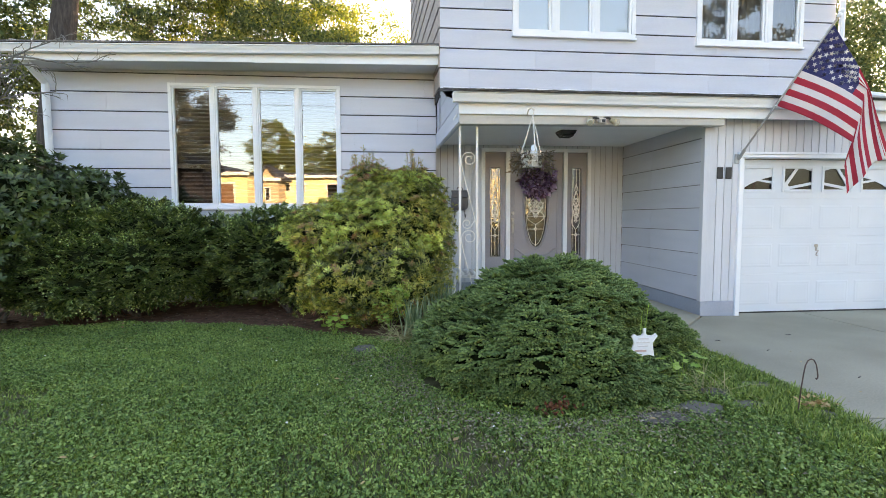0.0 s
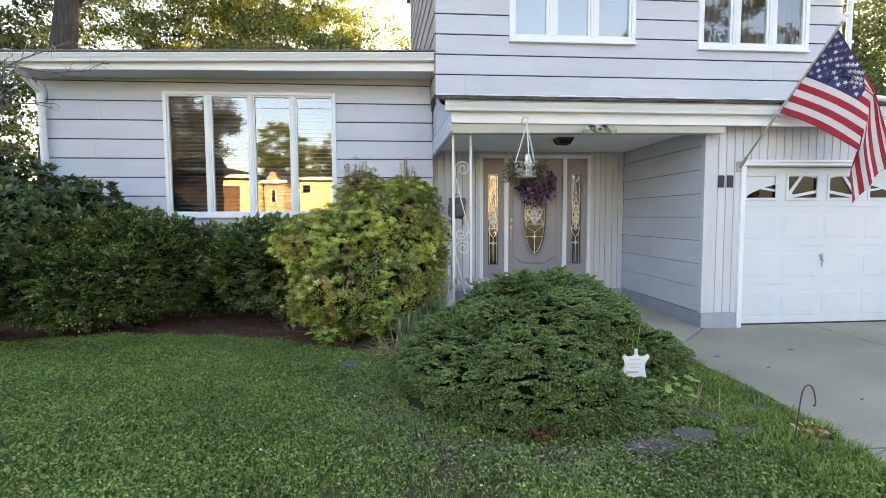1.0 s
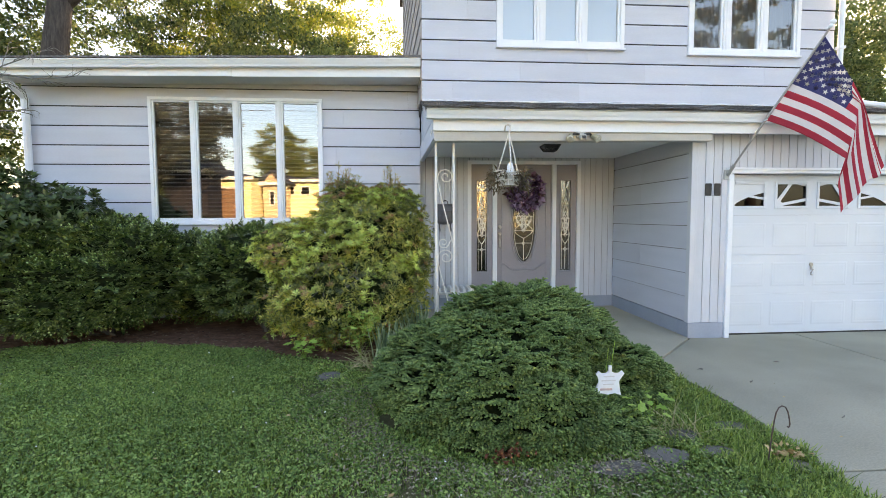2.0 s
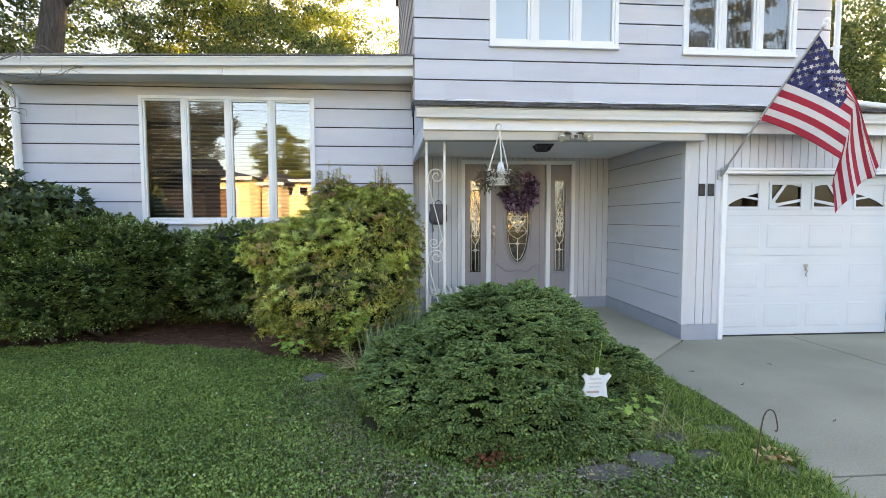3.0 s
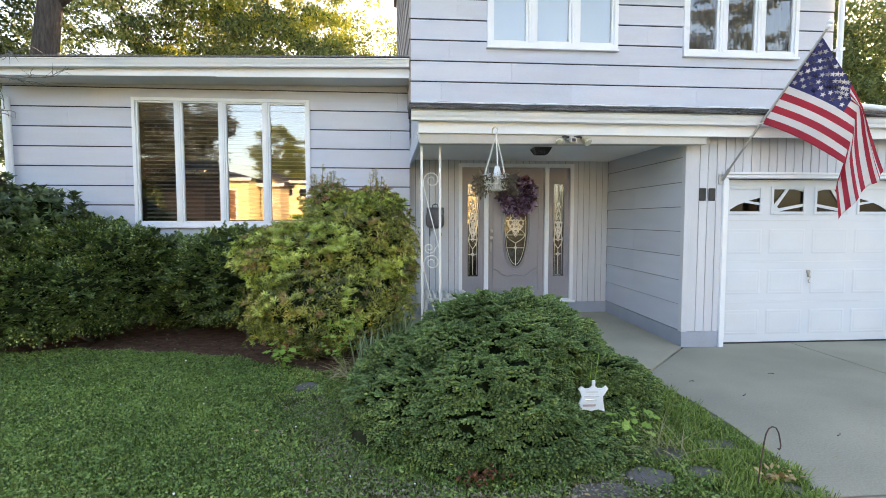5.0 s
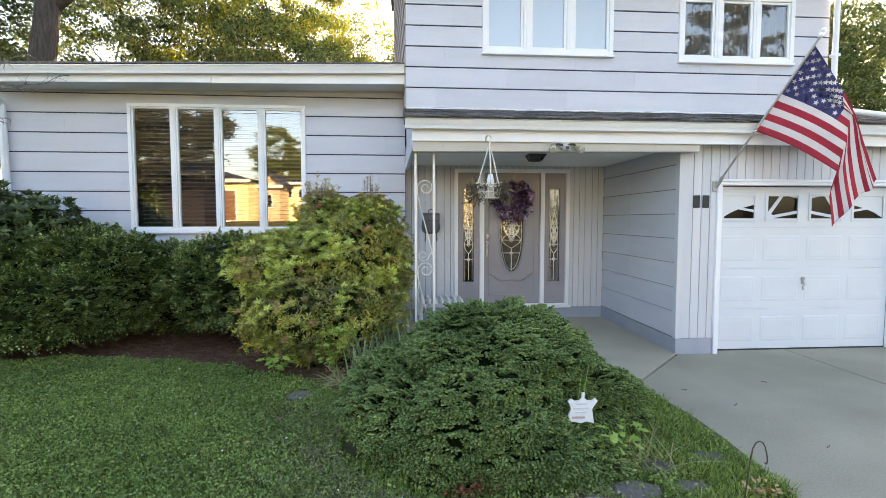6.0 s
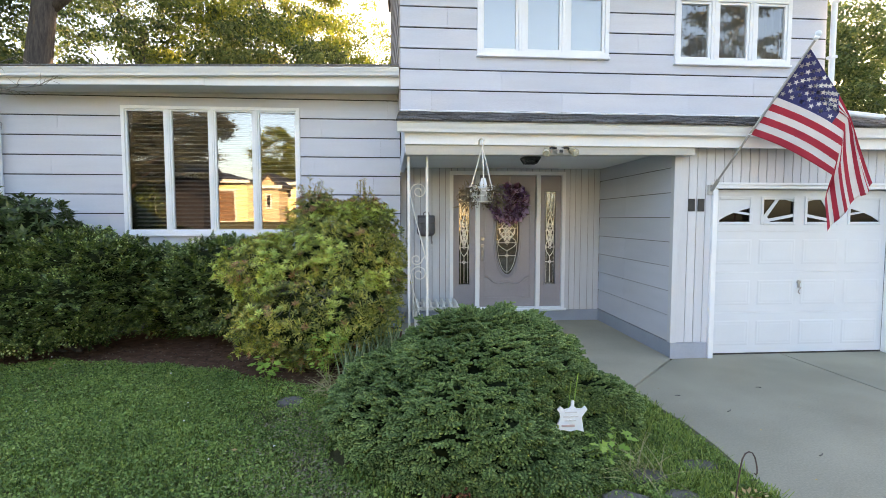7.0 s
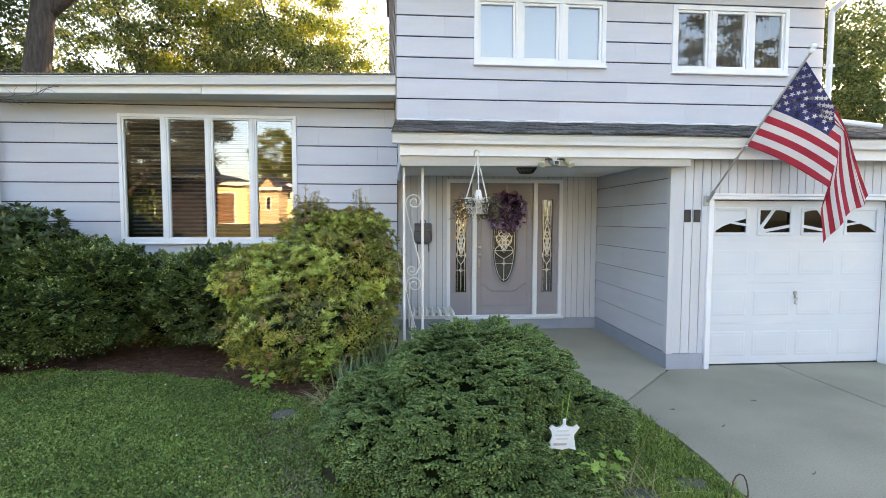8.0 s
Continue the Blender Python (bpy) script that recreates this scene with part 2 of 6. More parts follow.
def prism(bm, poly, y0, y1):
    """A polygon of (x, z), thick from y0 (front) to y1."""
    f = [bm.verts.new((x, y0, z)) for x, z in poly]
    b = [bm.verts.new((x, y1, z)) for x, z in poly]
    bm.faces.new(f)
    bm.faces.new(b[::-1])
    for i in range(len(poly)):
        j = (i + 1) % len(poly)
        bm.faces.new((f[j], f[i], b[i], b[j]))
    return bm


def extrude_x(bm, prof, x0, x1):
    """A profile of (y, z) run along x."""
    a = [bm.verts.new((x0, y, z)) for y, z in prof]
    b = [bm.verts.new((x1, y, z)) for y, z in prof]
    bm.faces.new(a)
    bm.faces.new(b[::-1])
    for i in range(len(prof)):
        j = (i + 1) % len(prof)
        bm.faces.new((a[j], a[i], b[i], b[j]))
    return bm


def tilted(bm, k, x0=0.73):
    """Lets a run along x fall away from x0 by k metres a metre."""
    for v in bm.verts:
        v.co.z += k * (v.co.x - x0)
    return bm


def finish(name, bm, material, smooth=False):
    bmesh.ops.recalc_face_normals(bm, faces=bm.faces)
    me = bpy.data.meshes.new(name)
    bm.to_mesh(me)
    bm.free()
    for m in material if isinstance(material, (list, tuple)) else [material]:
        me.materials.append(m)
    if smooth:
        me.polygons.foreach_set("use_smooth", [True] * len(me.polygons))
    return me


def sheet(bm):
    """Only the front (-y) face of a pane mirrors; its back and edges are clear."""
    bmesh.ops.recalc_face_normals(bm, faces=bm.faces)
    for f in bm.faces:
        f.material_index = 0 if f.normal.y < -0.7 else 1
    return bm


def attach(ob, parent):
    ob.parent = parent
    if parent.type == "EMPTY":
        ob.matrix_parent_inverse = parent.matrix_basis.inverted()
    return ob


def part(name, bm, material, parent, label="", smooth=False):
    """Links a bmesh, made in world places, as one mesh under a thing or a part."""
    ob = attach(new(name, finish(name, bm, material, smooth)), parent)
    return tagged(ob, label) if label else ob


def thing(name, at, label, category, group="", kind=""):
    ob = new(name)
    ob.empty_display_size = 0.1
    ob.matrix_basis = Matrix.Translation(at)
    return tagged(ob, label, category, group, kind)


def solid(name, bm, material, label, category, kind="structure", smooth=False):
    return tagged(new(name, finish(name, bm, material, smooth)), label, category, "", kind)


def raw_mesh(name, verts, faces, material, smooth=False):
    """A large mesh from arrays; every face has the same count of corners."""
    verts, faces = np.asarray(verts, np.float32), np.asarray(faces, np.int32)
    me = bpy.data.meshes.new(name)
    me.vertices.add(len(verts))
    me.vertices.foreach_set("co", verts.ravel())
    me.loops.add(faces.size)
    me.loops.foreach_set("vertex_index", faces.ravel())
    me.polygons.add(len(faces))
    me.polygons.foreach_set("loop_start", np.arange(0, faces.size, faces.shape[1], dtype=np.int32))
    me.update(calc_edges=True)
    for m in material if isinstance(material, (list, tuple)) else [material]:
        me.materials.append(m)
    return me


def unit(v):
    return v / np.maximum(np.linalg.norm(v, axis=-1, keepdims=True), 1e-9)


def strew(tv, tf, pos, ahead, up, size):
    """Copies of a small template (its x ahead, z up) at many places, as one pair of arrays."""
    x = unit(ahead)
    y = unit(np.cross(up, x))
    z = np.cross(x, y)
    rot = np.stack([x, y, z], axis=2)
    v = np.einsum("nij,kj->nki", rot, tv) * np.asarray(size).reshape(-1, 1, 1) + pos[:, None, :]
    n, k = len(pos), len(tv)
    f = np.asarray(tf)[None] + (np.arange(n) * k)[:, None, None]
    return v.reshape(-1, 3), f.reshape(-1, np.asarray(tf).shape[1])


def leaf_shape(width, fold=0.08, droop=0.12):
    v = np.array([(0, 0, 0), (0.5, 0, 0), (1, 0, -droop), (0.45, width / 2, fold), (0.45, -width / 2, fold)])
    return v, np.array([(0, 4, 2, 1), (0, 1, 2, 3)])


def joined(pairs):
    vs, fs, n = [], [], 0
    for v, f in pairs:
        vs.append(v)
        fs.append(f + n)
        n += len(v)
    return np.concatenate(vs), np.concatenate(fs)


rng = np.random.default_rng(7)


def lumpy_points(blobs, n, lump=0.10, freq=3.0, depth=0.16, floor=0.02, over=1.6):
    """Points over the outside of a set of joined ellipsoids, with their outward directions."""
    blobs = np.array(blobs, float)
    area = (blobs[:, 3] * blobs[:, 4] + blobs[:, 3] * blobs[:, 5] + blobs[:, 4] * blobs[:, 5])
    ps, ns = [], []
    for b, a in zip(blobs, area / area.sum()):
        d = unit(rng.normal(size=(int(n * a * over), 3)))
        s = np.array([1 + lump * noise.noise(Vector(q * freq + b[:3])) + 0.5 * lump * noise.noise(Vector(q * freq * 2.7 + b[:3])) for q in d])
        s = s * (1 - depth * rng.random(len(d)) ** 2)
        p = b[:3] + d * b[3:] * s[:, None]
        nn = unit(d / b[3:])
        keep = p[:, 2] > floor
        for o in blobs:
            if not np.array_equal(o, b):
                keep &= (((p - o[:3]) / o[3:]) ** 2).sum(1) > 0.80
        ps.append(p[keep])
        ns.append(nn[keep])
    p, q = np.concatenate(ps), np.concatenate(ns)
    pick = rng.permutation(len(p))[:n]
    return p[pick], q[pick]


def core_mesh(bm, blobs, shrink=0.84):
    for cx, cy, cz, rx, ry, rz in blobs:
        r = bmesh.ops.create_icosphere(bm, subdivisions=3, radius=1.0)
        for v in r["verts"]:
            k = shrink * (1 + 0.12 * noise.noise(v.co * 3 + Vector((cx, cy, cz))))
            v.co = Vector((cx + v.co.x * rx * k, cy + v.co.y * ry * k, max(0.01, cz + v.co.z * rz * k)))
    return bm


# ---- ground, paving ----
def ground_height(x, y):
    """Flat round the house, a bank up to the lots across the street."""
    k = min(max((-9.5 - y) / 7.0, 0.0), 1.0)
    return -0.03 + 1.55 * k * k * (3 - 2 * k)


bm = bmesh.new()
gx = [-400, -120, -60, -30, -20, -12, -8, -4, 0, 4, 8, 12, 20, 30, 60, 120, 400]
gy = [-400, -120, -60, -40, -30, -25, -20, -18, -16.5, -15.5, -14.5, -13.5, -12.5, -11.5, -10.5, -9.5, -5, 0, 2, 4, 6, 8, 12, 20, 40, 120, 400]
gv = [[bm.verts.new((x, y, ground_height(x, y))) for x in gx] for y in gy]
for j in range(len(gy) - 1):
    for i in range(len(gx) - 1):
        bm.faces.new((gv[j][i], gv[j][i + 1], gv[j + 1][i + 1], gv[j + 1][i]))
solid("ground", bm, EARTH, "grassy ground sheet under lawn and lots", "ground")


def slab(name, pts, z0, z1, material, label, category, bevel=0.004):
    bm = bmesh.new()
    top = [bm.verts.new((x, y, z1)) for x, y in pts]
    low = [bm.verts.new((x, y, z0)) for x, y in pts]
    bm.faces.new(top)
    bm.faces.new(low[::-1])
    for i in range(len(pts)):
        j = (i + 1) % len(pts)
        bm.faces.new((top[j], top[i], low[i], low[j]))
    if bevel:
        bmesh.ops.bevel(bm, geom=[e for e in bm.edges if e.verts[0].co.z == z1 and e.verts[1].co.z == z1], offset=bevel, segments=1, affect="EDGES")
    return solid(name, bm, material, label, category)


slab("driveway_panel_1", [(3.0, 2.85), (5.49, 2.85), (5.49, 6.12), (4.50, 6.12), (4.50, 5.96), (4.04, 5.96), (2.98, 4.90), (3.06, 4.70), (3.12, 4.2), (3.12, 3.8), (3.08, 3.35)], -0.12, 0.0, CONCRETE, "worn grey concrete driveway panel before the garage", "driveway")
slab("driveway_panel_2", [(5.51, 2.85), (9.2, 2.85), (9.2, 6.12), (5.51, 6.12)], -0.12, 0.0, CONCRETE, "grey concrete driveway panel before the garage", "driveway")
slab("driveway_panel_3", [(2.80, -5.6), (9.2, -5.6), (9.2, 2.83), (2.995, 2.83), (2.93, 2.5), (2.85, 1.8)], -0.12, -0.002, CONCRETE, "grey concrete driveway panel towards the street", "driveway")
slab("porch_floor", [(2.975, 4.908), (3.995, 5.945), (3.995, 8.19), (0.75, 8.19), (0.75, 5.72), (2.1, 5.72)], -0.12, 0.010, PORCH_CONCRETE, "concrete porch slab and walk, colour lightened against the porch shade", "porch floor")
slab("street", [(-60, -9.2), (60, -9.2), (60, -5.6), (-60, -5.6)], -0.1, -0.02, ASPHALT, "dark asphalt street before the lots", "road", 0)
slab("mulch_bed", [(-6.5, 6.0), (-4.4, 6.1), (-3.3, 6.42), (-2.1, 6.18), (-1.25, 5.9), (-0.6, 5.35), (-0.15, 5.05), (0.25, 4.75), (0.75, 4.9), (0.9, 5.72), (0.73, 7.98), (-6.5, 7.98)], -0.1, -0.012, SOIL, "dark bark mulch planting bed along the house", "mulch bed", 0)


# ---- walls ----
def spans(x0, x1, z0, z1, openings):
    """The stretches of x0 to x1 that no opening takes between z0 and z1."""
    cuts = [(x0, x1)]
    for a, b, c, d in openings:
        if z1 > c + 1e-4 and z0 < d - 1e-4:
            nxt = []
            for p, q in cuts:
                if a > p:
                    nxt.append((p, min(q, a)))
                if b < q:
                    nxt.append((max(p, b), q))
            cuts = [(p, q) for p, q in nxt if q - p > 0.004]
    return cuts


def wall_body(bm, x0, x1, z0, z1, y0, y1, openings=()):
    zs = sorted({z0, z1, *[min(max(v, z0), z1) for o in openings for v in o[2:]]})
    for a, b in zip(zs, zs[1:]):
        for p, q in spans(x0, x1, a, b, openings):
            box(bm, p, q, y0, y1, a, b)
    return bm


def course_wall(name, x0, x1, z0, z1, y, thick, lines, openings, label, paint=SIDING, joint=1.9, gap=0.016):
    """A wall that faces -y, clad with lapped boards; each board is a piece."""
    wall = solid(name, wall_body(bmesh.new(), x0, x1, z0, z1, y + 0.012, y + thick, openings), JOINT_SHADE, label, "wall")
    edges = [z0] + [v for v in lines if z0 + 0.03 < v < z1 - 0.03] + [z1]
    for row, (a, b) in enumerate(zip(edges, edges[1:])):
        k = x0 - joint * (0.3 + 0.47 * row % 1)
        marks = []
        while k < x1:
            marks.append(k)
            k += joint
        pieces = sorted({a, b, *[v for o in openings for v in o[2:] if a < v < b]})
        for c, d in zip(pieces, pieces[1:]):
            for p, q in spans(x0, x1, c, d, openings):
                cut = [p] + [m for m in marks if p + 0.12 < m < q - 0.12] + [q]
                for s, e in zip(cut, cut[1:]):
                    g = gap if c == a else 0.0
                    bm = bmesh.new()
                    at_c, at_d = (0.020 - 0.011 * (q_ - a) / (b - a) for q_ in (c, d))
                    extrude_x(bm, [(y + 0.012, c + g), (y + 0.012 - at_c, c + g), (y + 0.012 - at_d, d), (y + 0.012, d)], s + 0.0008, e - 0.0008)
                    part("siding_board", bm, paint, wall)
    return wall


def grooved_wall(name, x0, x1, z0, z1, y, thick, openings, label, widths=(0.102, 0.102, 0.102, 0.102), foot=None):
    """A wall that faces -y, clad with upright grooved boards."""
    wall = solid(name, wall_body(bmesh.new(), x0, x1, z0, z1, y + 0.010, y + thick, openings), GROOVE_SHADE, label, "wall")
    lo = foot if foot else z0
    x, i = x0, 0
    while x < x1 - 0.01:
        w = min(widths[i % len(widths)], x1 - x)
        zcuts = sorted({lo, z1, *[v for o in openings for v in o[2:] if lo < v < z1]})
        runs = [r for r in zip(zcuts, zcuts[1:]) if spans(x, x + w, r[0], r[1], openings)]
        merged = []
        for a, b in runs:
            sp = spans(x, x + w, a, b, openings)[0]
            if merged and merged[-1][1] == a and merged[-1][2] == sp:
                merged[-1] = (merged[-1][0], b, sp)
            else:
                merged.append((a, b, sp))
        for a, b, (p, q) in merged:
            if q - p > 0.012:
                bm = box(bmesh.new(), p + 0.0035, q - 0.0035, y, y + 0.0098, a, b, 0.002)
                part("siding_board", bm, SIDING_V, wall)
        x += w
        i += 1
    return wall


LEFT_LINES = [3.485 - 0.2875 * k for k in range(11, -1, -1)]
UP_LINES = [3.215 + 0.2875 * k for k in range(9)]
PORCH_LINES = [0.214 + 0.297 * k for k in range(1, 9)]
WIN_L = (-3.34, -0.80, 1.475, 3.335)
WIN_1 = (1.86, 3.735, 4.035, 4.915)
WIN_2 = (4.77, 6.515, 3.985, 4.895)
ENTRY = (1.55, 3.385, 0.22, 2.42)
BAY = (4.495, 6.875, 0.0, 2.055)

course_wall("wall_left_wing", -5.15, 0.735, 0.42, 3.60, 8.0, 0.16, LEFT_LINES, [WIN_L], "blue-grey painted lapped siding wall of the low wing")
solid("left_foundation", box(bmesh.new(), -5.15, 0.735, 8.0, 8.16, -0.1, 0.418), BASE, "blue-grey painted concrete foundation of the low wing", "foundation")
upper = course_wall("wall_upper_front", 0.752, 7.11, 3.10, 5.25, 7.4, 0.16, UP_LINES, [WIN_1, WIN_2], "blue-grey painted lapped siding wall of the upper storey")
grooved_wall("wall_entry", 0.735, 4.0, 0.011, 2.53, 8.19, 0.16, [ENTRY], "pale grey grooved board wall round the front door", (0.094, 0.12, 0.10, 0.094), 0.19)
solid("entry_foundation", wall_body(bmesh.new(), 0.735, 4.0, 0.011, 0.188, 8.178, 8.199, []), BASE, "blue-grey painted base under the entry wall", "foundation")
grooved_wall("wall_garage_front", 4.06, 9.0, 0.0, 2.56, 5.96, 0.16, [BAY], "pale grey grooved board wall round the garage door", (0.11, 0.105, 0.108, 0.11), 0.195)
solid("garage_foundation", box(bmesh.new(), 3.99, 4.45, 5.945, 5.97, 0.0, 0.193, 0.003), BASE, "blue-grey painted base under the garage wall", "foundation")
solid("corner_board", box(bmesh.new(), 3.985, 4.062, 5.945, 6.02, 0.194, 2.42, 0.003), SIDING_V, "pale grey corner board beside the porch", "trim")

# porch side wall, faces -x
side = solid("wall_porch_side", box(bmesh.new(), 4.012, 4.14, 6.02, 8.19, 0.0, 2.53), GROOVE_SHADE, "blue-grey lapped siding wall along the porch", "wall")
edges = [0.195] + [v for v in PORCH_LINES if v < 2.4 and v > 0.3] + [2.53]
for a, b in zip(edges, edges[1:]):
    for s, e in ((6.022, 7.24), (7.242, 8.188)):
        bm = bmesh.new()
        prof = [(4.012, a + 0.010), (3.993, a + 0.010), (3.994, a + 0.013), (4.003, b), (4.012, b)]
        lo = [bm.verts.new((x, s, z)) for x, z in prof]
        hi = [bm.verts.new((x, e, z)) for x, z in prof]
        bm.faces.new(lo)
        bm.faces.new(hi[::-1])
        for i in range(5):
            j = (i + 1) % 5
            bm.faces.new((lo[i], lo[j], hi[j], hi[i]))
        part("siding_board", bm, SIDING, side)
solid("porch_side_foundation", box(bmesh.new(), 3.992, 4.012, 5.972, 8.178, 0.011, 0.193), BASE, "blue-grey painted base along the porch side", "foundation")

# closed end of the porch roof, faces -x
ROOF_Y, ROOF_Z, ROOF_K = 5.62, 2.718, 0.262


def roof_z(y):
    return ROOF_Z + (y - ROOF_Y) * ROOF_K


def splayed(bm):
    """The closed porch end is not square to the front: it runs in to +x on its way forward."""
    for v in bm.verts:
        v.co.x += 0.036 * (8.0 - v.co.y)
    return bm


end_lines = [2.40, 2.635, 2.925, 3.21]
gable = solid("wall_porch_end", splayed(box(bmesh.new(), 0.749, 0.79, 5.92, 8.0, 2.40, 2.66)), SIDING, "blue-grey siding on the closed end of the porch roof", "wall")
for a, b in zip(end_lines, end_lines[1:]):
    ya = max(5.80, ROOF_Y + (a + 0.10 - ROOF_Z) / ROOF_K)
    yb = max(5.80, ROOF_Y + (b + 0.08 - ROOF_Z) / ROOF_K)
    poly = [(ya, a + 0.012), (7.399 if a > 2.6 else 7.998, a + 0.012), (7.399 if a > 2.6 else 7.998, b), (min(yb, 7.39), b)]
    bm = bmesh.new()
    f = [bm.verts.new((0.735, y, z)) for y, z in poly]
    g = [bm.verts.new((0.7485, y, z)) for y, z in poly]
    bm.faces.new(f)
    bm.faces.new(g[::-1])
    for i in range(4):
        j = (i + 1) % 4
        bm.faces.new((f[j], f[i], g[i], g[j]))
    part("siding_board", splayed(bm), SIDING, gable)
solid("overhang_return", box(bmesh.new(), 0.752, 0.80, 7.572, 7.998, 2.665, 3.56), SIDING, "blue-grey closing board under the upper storey", "wall")

# side of the upper storey, faces -x
def upper_roof_z(y):
    return 5.31 + (y - 6.8) * 0.34


def skewed(bm):
    """The side wall is not square to the front: it runs out to -x on its way back."""
    for v in bm.verts:
        v.co.x -= 0.0565 * (v.co.y - 7.4)
    return bm


sidewall = solid("wall_upper_side", skewed(extrude_x(bmesh.new(), [(7.575, 3.10), (7.575, 5.50), (12.0, upper_roof_z(12.0) - 0.01), (12.0, 3.10)], 0.752, 0.90)), JOINT_SHADE, "brownish shingled side wall of the upper storey", "wall")
side_lines = [3.215 + 0.2875 * k for k in range(14)]
for a, b in zip(side_lines, side_lines[1:]):
    first = max(7.41, 6.8 + (b - 5.30) / 0.34)
    for s in np.arange(7.41, 11.99, 0.92):
        p, q = max(s, first), min(s + 0.917, 12.0)
        if q - p < 0.05:
            continue
        bm = bmesh.new()
        prof = [(0.7515, a + 0.016), (0.731, a + 0.016), (0.742, b), (0.7515, b)]
        lo = [bm.verts.new((x, p, z)) for x, z in prof]
        hi = [bm.verts.new((x, q, z)) for x, z in prof]
        bm.faces.new(lo)
        bm.faces.new(hi[::-1])
        for i in range(4):
            j = (i + 1) % 4
            bm.faces.new((lo[i], lo[j], hi[j], hi[i]))
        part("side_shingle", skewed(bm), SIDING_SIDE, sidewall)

# closing walls, floors and ceilings, plain
solid("wall_left_end", box(bmesh.new(), -5.15, -5.0, 8.165, 13.0, -0.1, 3.9), SIDING, "blue-grey end wall of the low wing", "wall")
solid("wall_back", box(bmesh.new(), -5.15, 9.0, 13.0, 13.15, -0.1, 5.25), SIDING, "blue-grey back wall of the house", "wall")
solid("wall_right_end", box(bmesh.new(), 8.85, 9.0, 6.125, 12.99, -0.1, 3.2), SIDING, "blue-grey end wall of the garage", "wall")
solid("wall_upper_right", box(bmesh.new(), 6.96, 7.11, 7.565, 12.0, 3.1, 5.4), SIDING, "blue-grey end wall of the upper storey", "wall")
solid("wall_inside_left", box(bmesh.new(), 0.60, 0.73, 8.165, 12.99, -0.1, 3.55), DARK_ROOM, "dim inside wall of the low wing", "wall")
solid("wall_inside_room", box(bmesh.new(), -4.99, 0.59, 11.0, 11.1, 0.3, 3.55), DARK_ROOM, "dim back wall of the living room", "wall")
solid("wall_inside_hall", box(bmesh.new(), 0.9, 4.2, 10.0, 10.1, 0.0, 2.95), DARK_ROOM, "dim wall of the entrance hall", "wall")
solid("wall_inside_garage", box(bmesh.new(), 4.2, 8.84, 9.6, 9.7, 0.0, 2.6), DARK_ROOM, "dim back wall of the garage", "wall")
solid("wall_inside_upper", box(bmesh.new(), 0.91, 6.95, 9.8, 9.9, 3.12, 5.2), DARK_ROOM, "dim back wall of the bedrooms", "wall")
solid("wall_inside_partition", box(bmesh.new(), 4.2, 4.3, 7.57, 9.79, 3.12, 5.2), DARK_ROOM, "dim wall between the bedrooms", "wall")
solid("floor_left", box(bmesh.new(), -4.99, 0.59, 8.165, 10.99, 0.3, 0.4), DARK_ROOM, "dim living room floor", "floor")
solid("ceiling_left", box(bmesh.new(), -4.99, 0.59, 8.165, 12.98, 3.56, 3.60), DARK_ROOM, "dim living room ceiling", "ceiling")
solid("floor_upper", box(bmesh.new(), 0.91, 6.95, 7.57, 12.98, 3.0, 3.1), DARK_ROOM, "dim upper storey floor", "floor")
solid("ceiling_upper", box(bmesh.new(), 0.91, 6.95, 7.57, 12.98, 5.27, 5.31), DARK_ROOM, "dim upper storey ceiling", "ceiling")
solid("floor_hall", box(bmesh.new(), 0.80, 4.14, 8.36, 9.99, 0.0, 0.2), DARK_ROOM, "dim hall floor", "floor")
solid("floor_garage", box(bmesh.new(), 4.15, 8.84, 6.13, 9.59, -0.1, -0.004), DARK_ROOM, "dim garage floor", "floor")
solid("ceiling_porch", box(bmesh.new(), 0.80, 3.995, 5.917, 8.188, 2.50, 2.53), SOFFIT, "pale grey painted porch ceiling", "ceiling")

# ---- roofs, gutters, fascias ----
solid("beam", tilted(box(bmesh.new(), 0.825, 4.13, 5.785, 5.915, 2.385, 2.52, 0.004), 0.009), CREAM, "cream painted beam over the porch opening", "beam")
solid("fascia_porch", box(bmesh.new(), 0.812, 9.1, 5.755, 5.783, 2.498, 2.636, 0.003), WHITE, "white fascia board along the porch and garage eave", "fascia")

GUT = [(0.0, 0.0), (-0.075, 0.0), (-0.085, 0.03), (-0.10, 0.052), (-0.115, 0.085), (-0.125, 0.088), (-0.125, 0.103), (-0.118, 0.103), (-0.112, 0.095), (-0.07, 0.012), (-0.008, 0.012), (-0.008, 0.103), (0.0, 0.103)]


def gutter(name, x0, x1, y, z, joints, label, fall=0.0):
    g = thing(name, ((x0 + x1) / 2, y, z), label, "gutter", "", "structure")
    part("trough", tilted(extrude_x(bmesh.new(), [(y + a, z + b) for a, b in GUT], x0, x1), fall), GUTTER, g)
    for j in joints:
        part("joint_band", tilted(extrude_x(bmesh.new(), [(y + a * 1.03, z + b * 1.0 - 0.003) for a, b in GUT[:6]] + [(y + 0.0005, z - 0.002)], j, j + 0.03), fall), GUTTER, g)
    for x in (x0, x1 - 0.004):
        part("end_cap", tilted(extrude_x(bmesh.new(), [(y + a, z + b) for a, b in GUT[:7]] + [(y, z + 0.1)], x - 0.003, x + 0.0), fall), GUTTER, g)
    return g


# Two added near-black strips draw the shadow line between gutter and fascia.
solid("gutter_shadow_porch", box(bmesh.new(), 0.812, 9.1, 5.765, 5.784, 2.638, 2.715), JOINT_SHADE, "added dark strip drawing the shadow line under the porch gutter", "fascia")
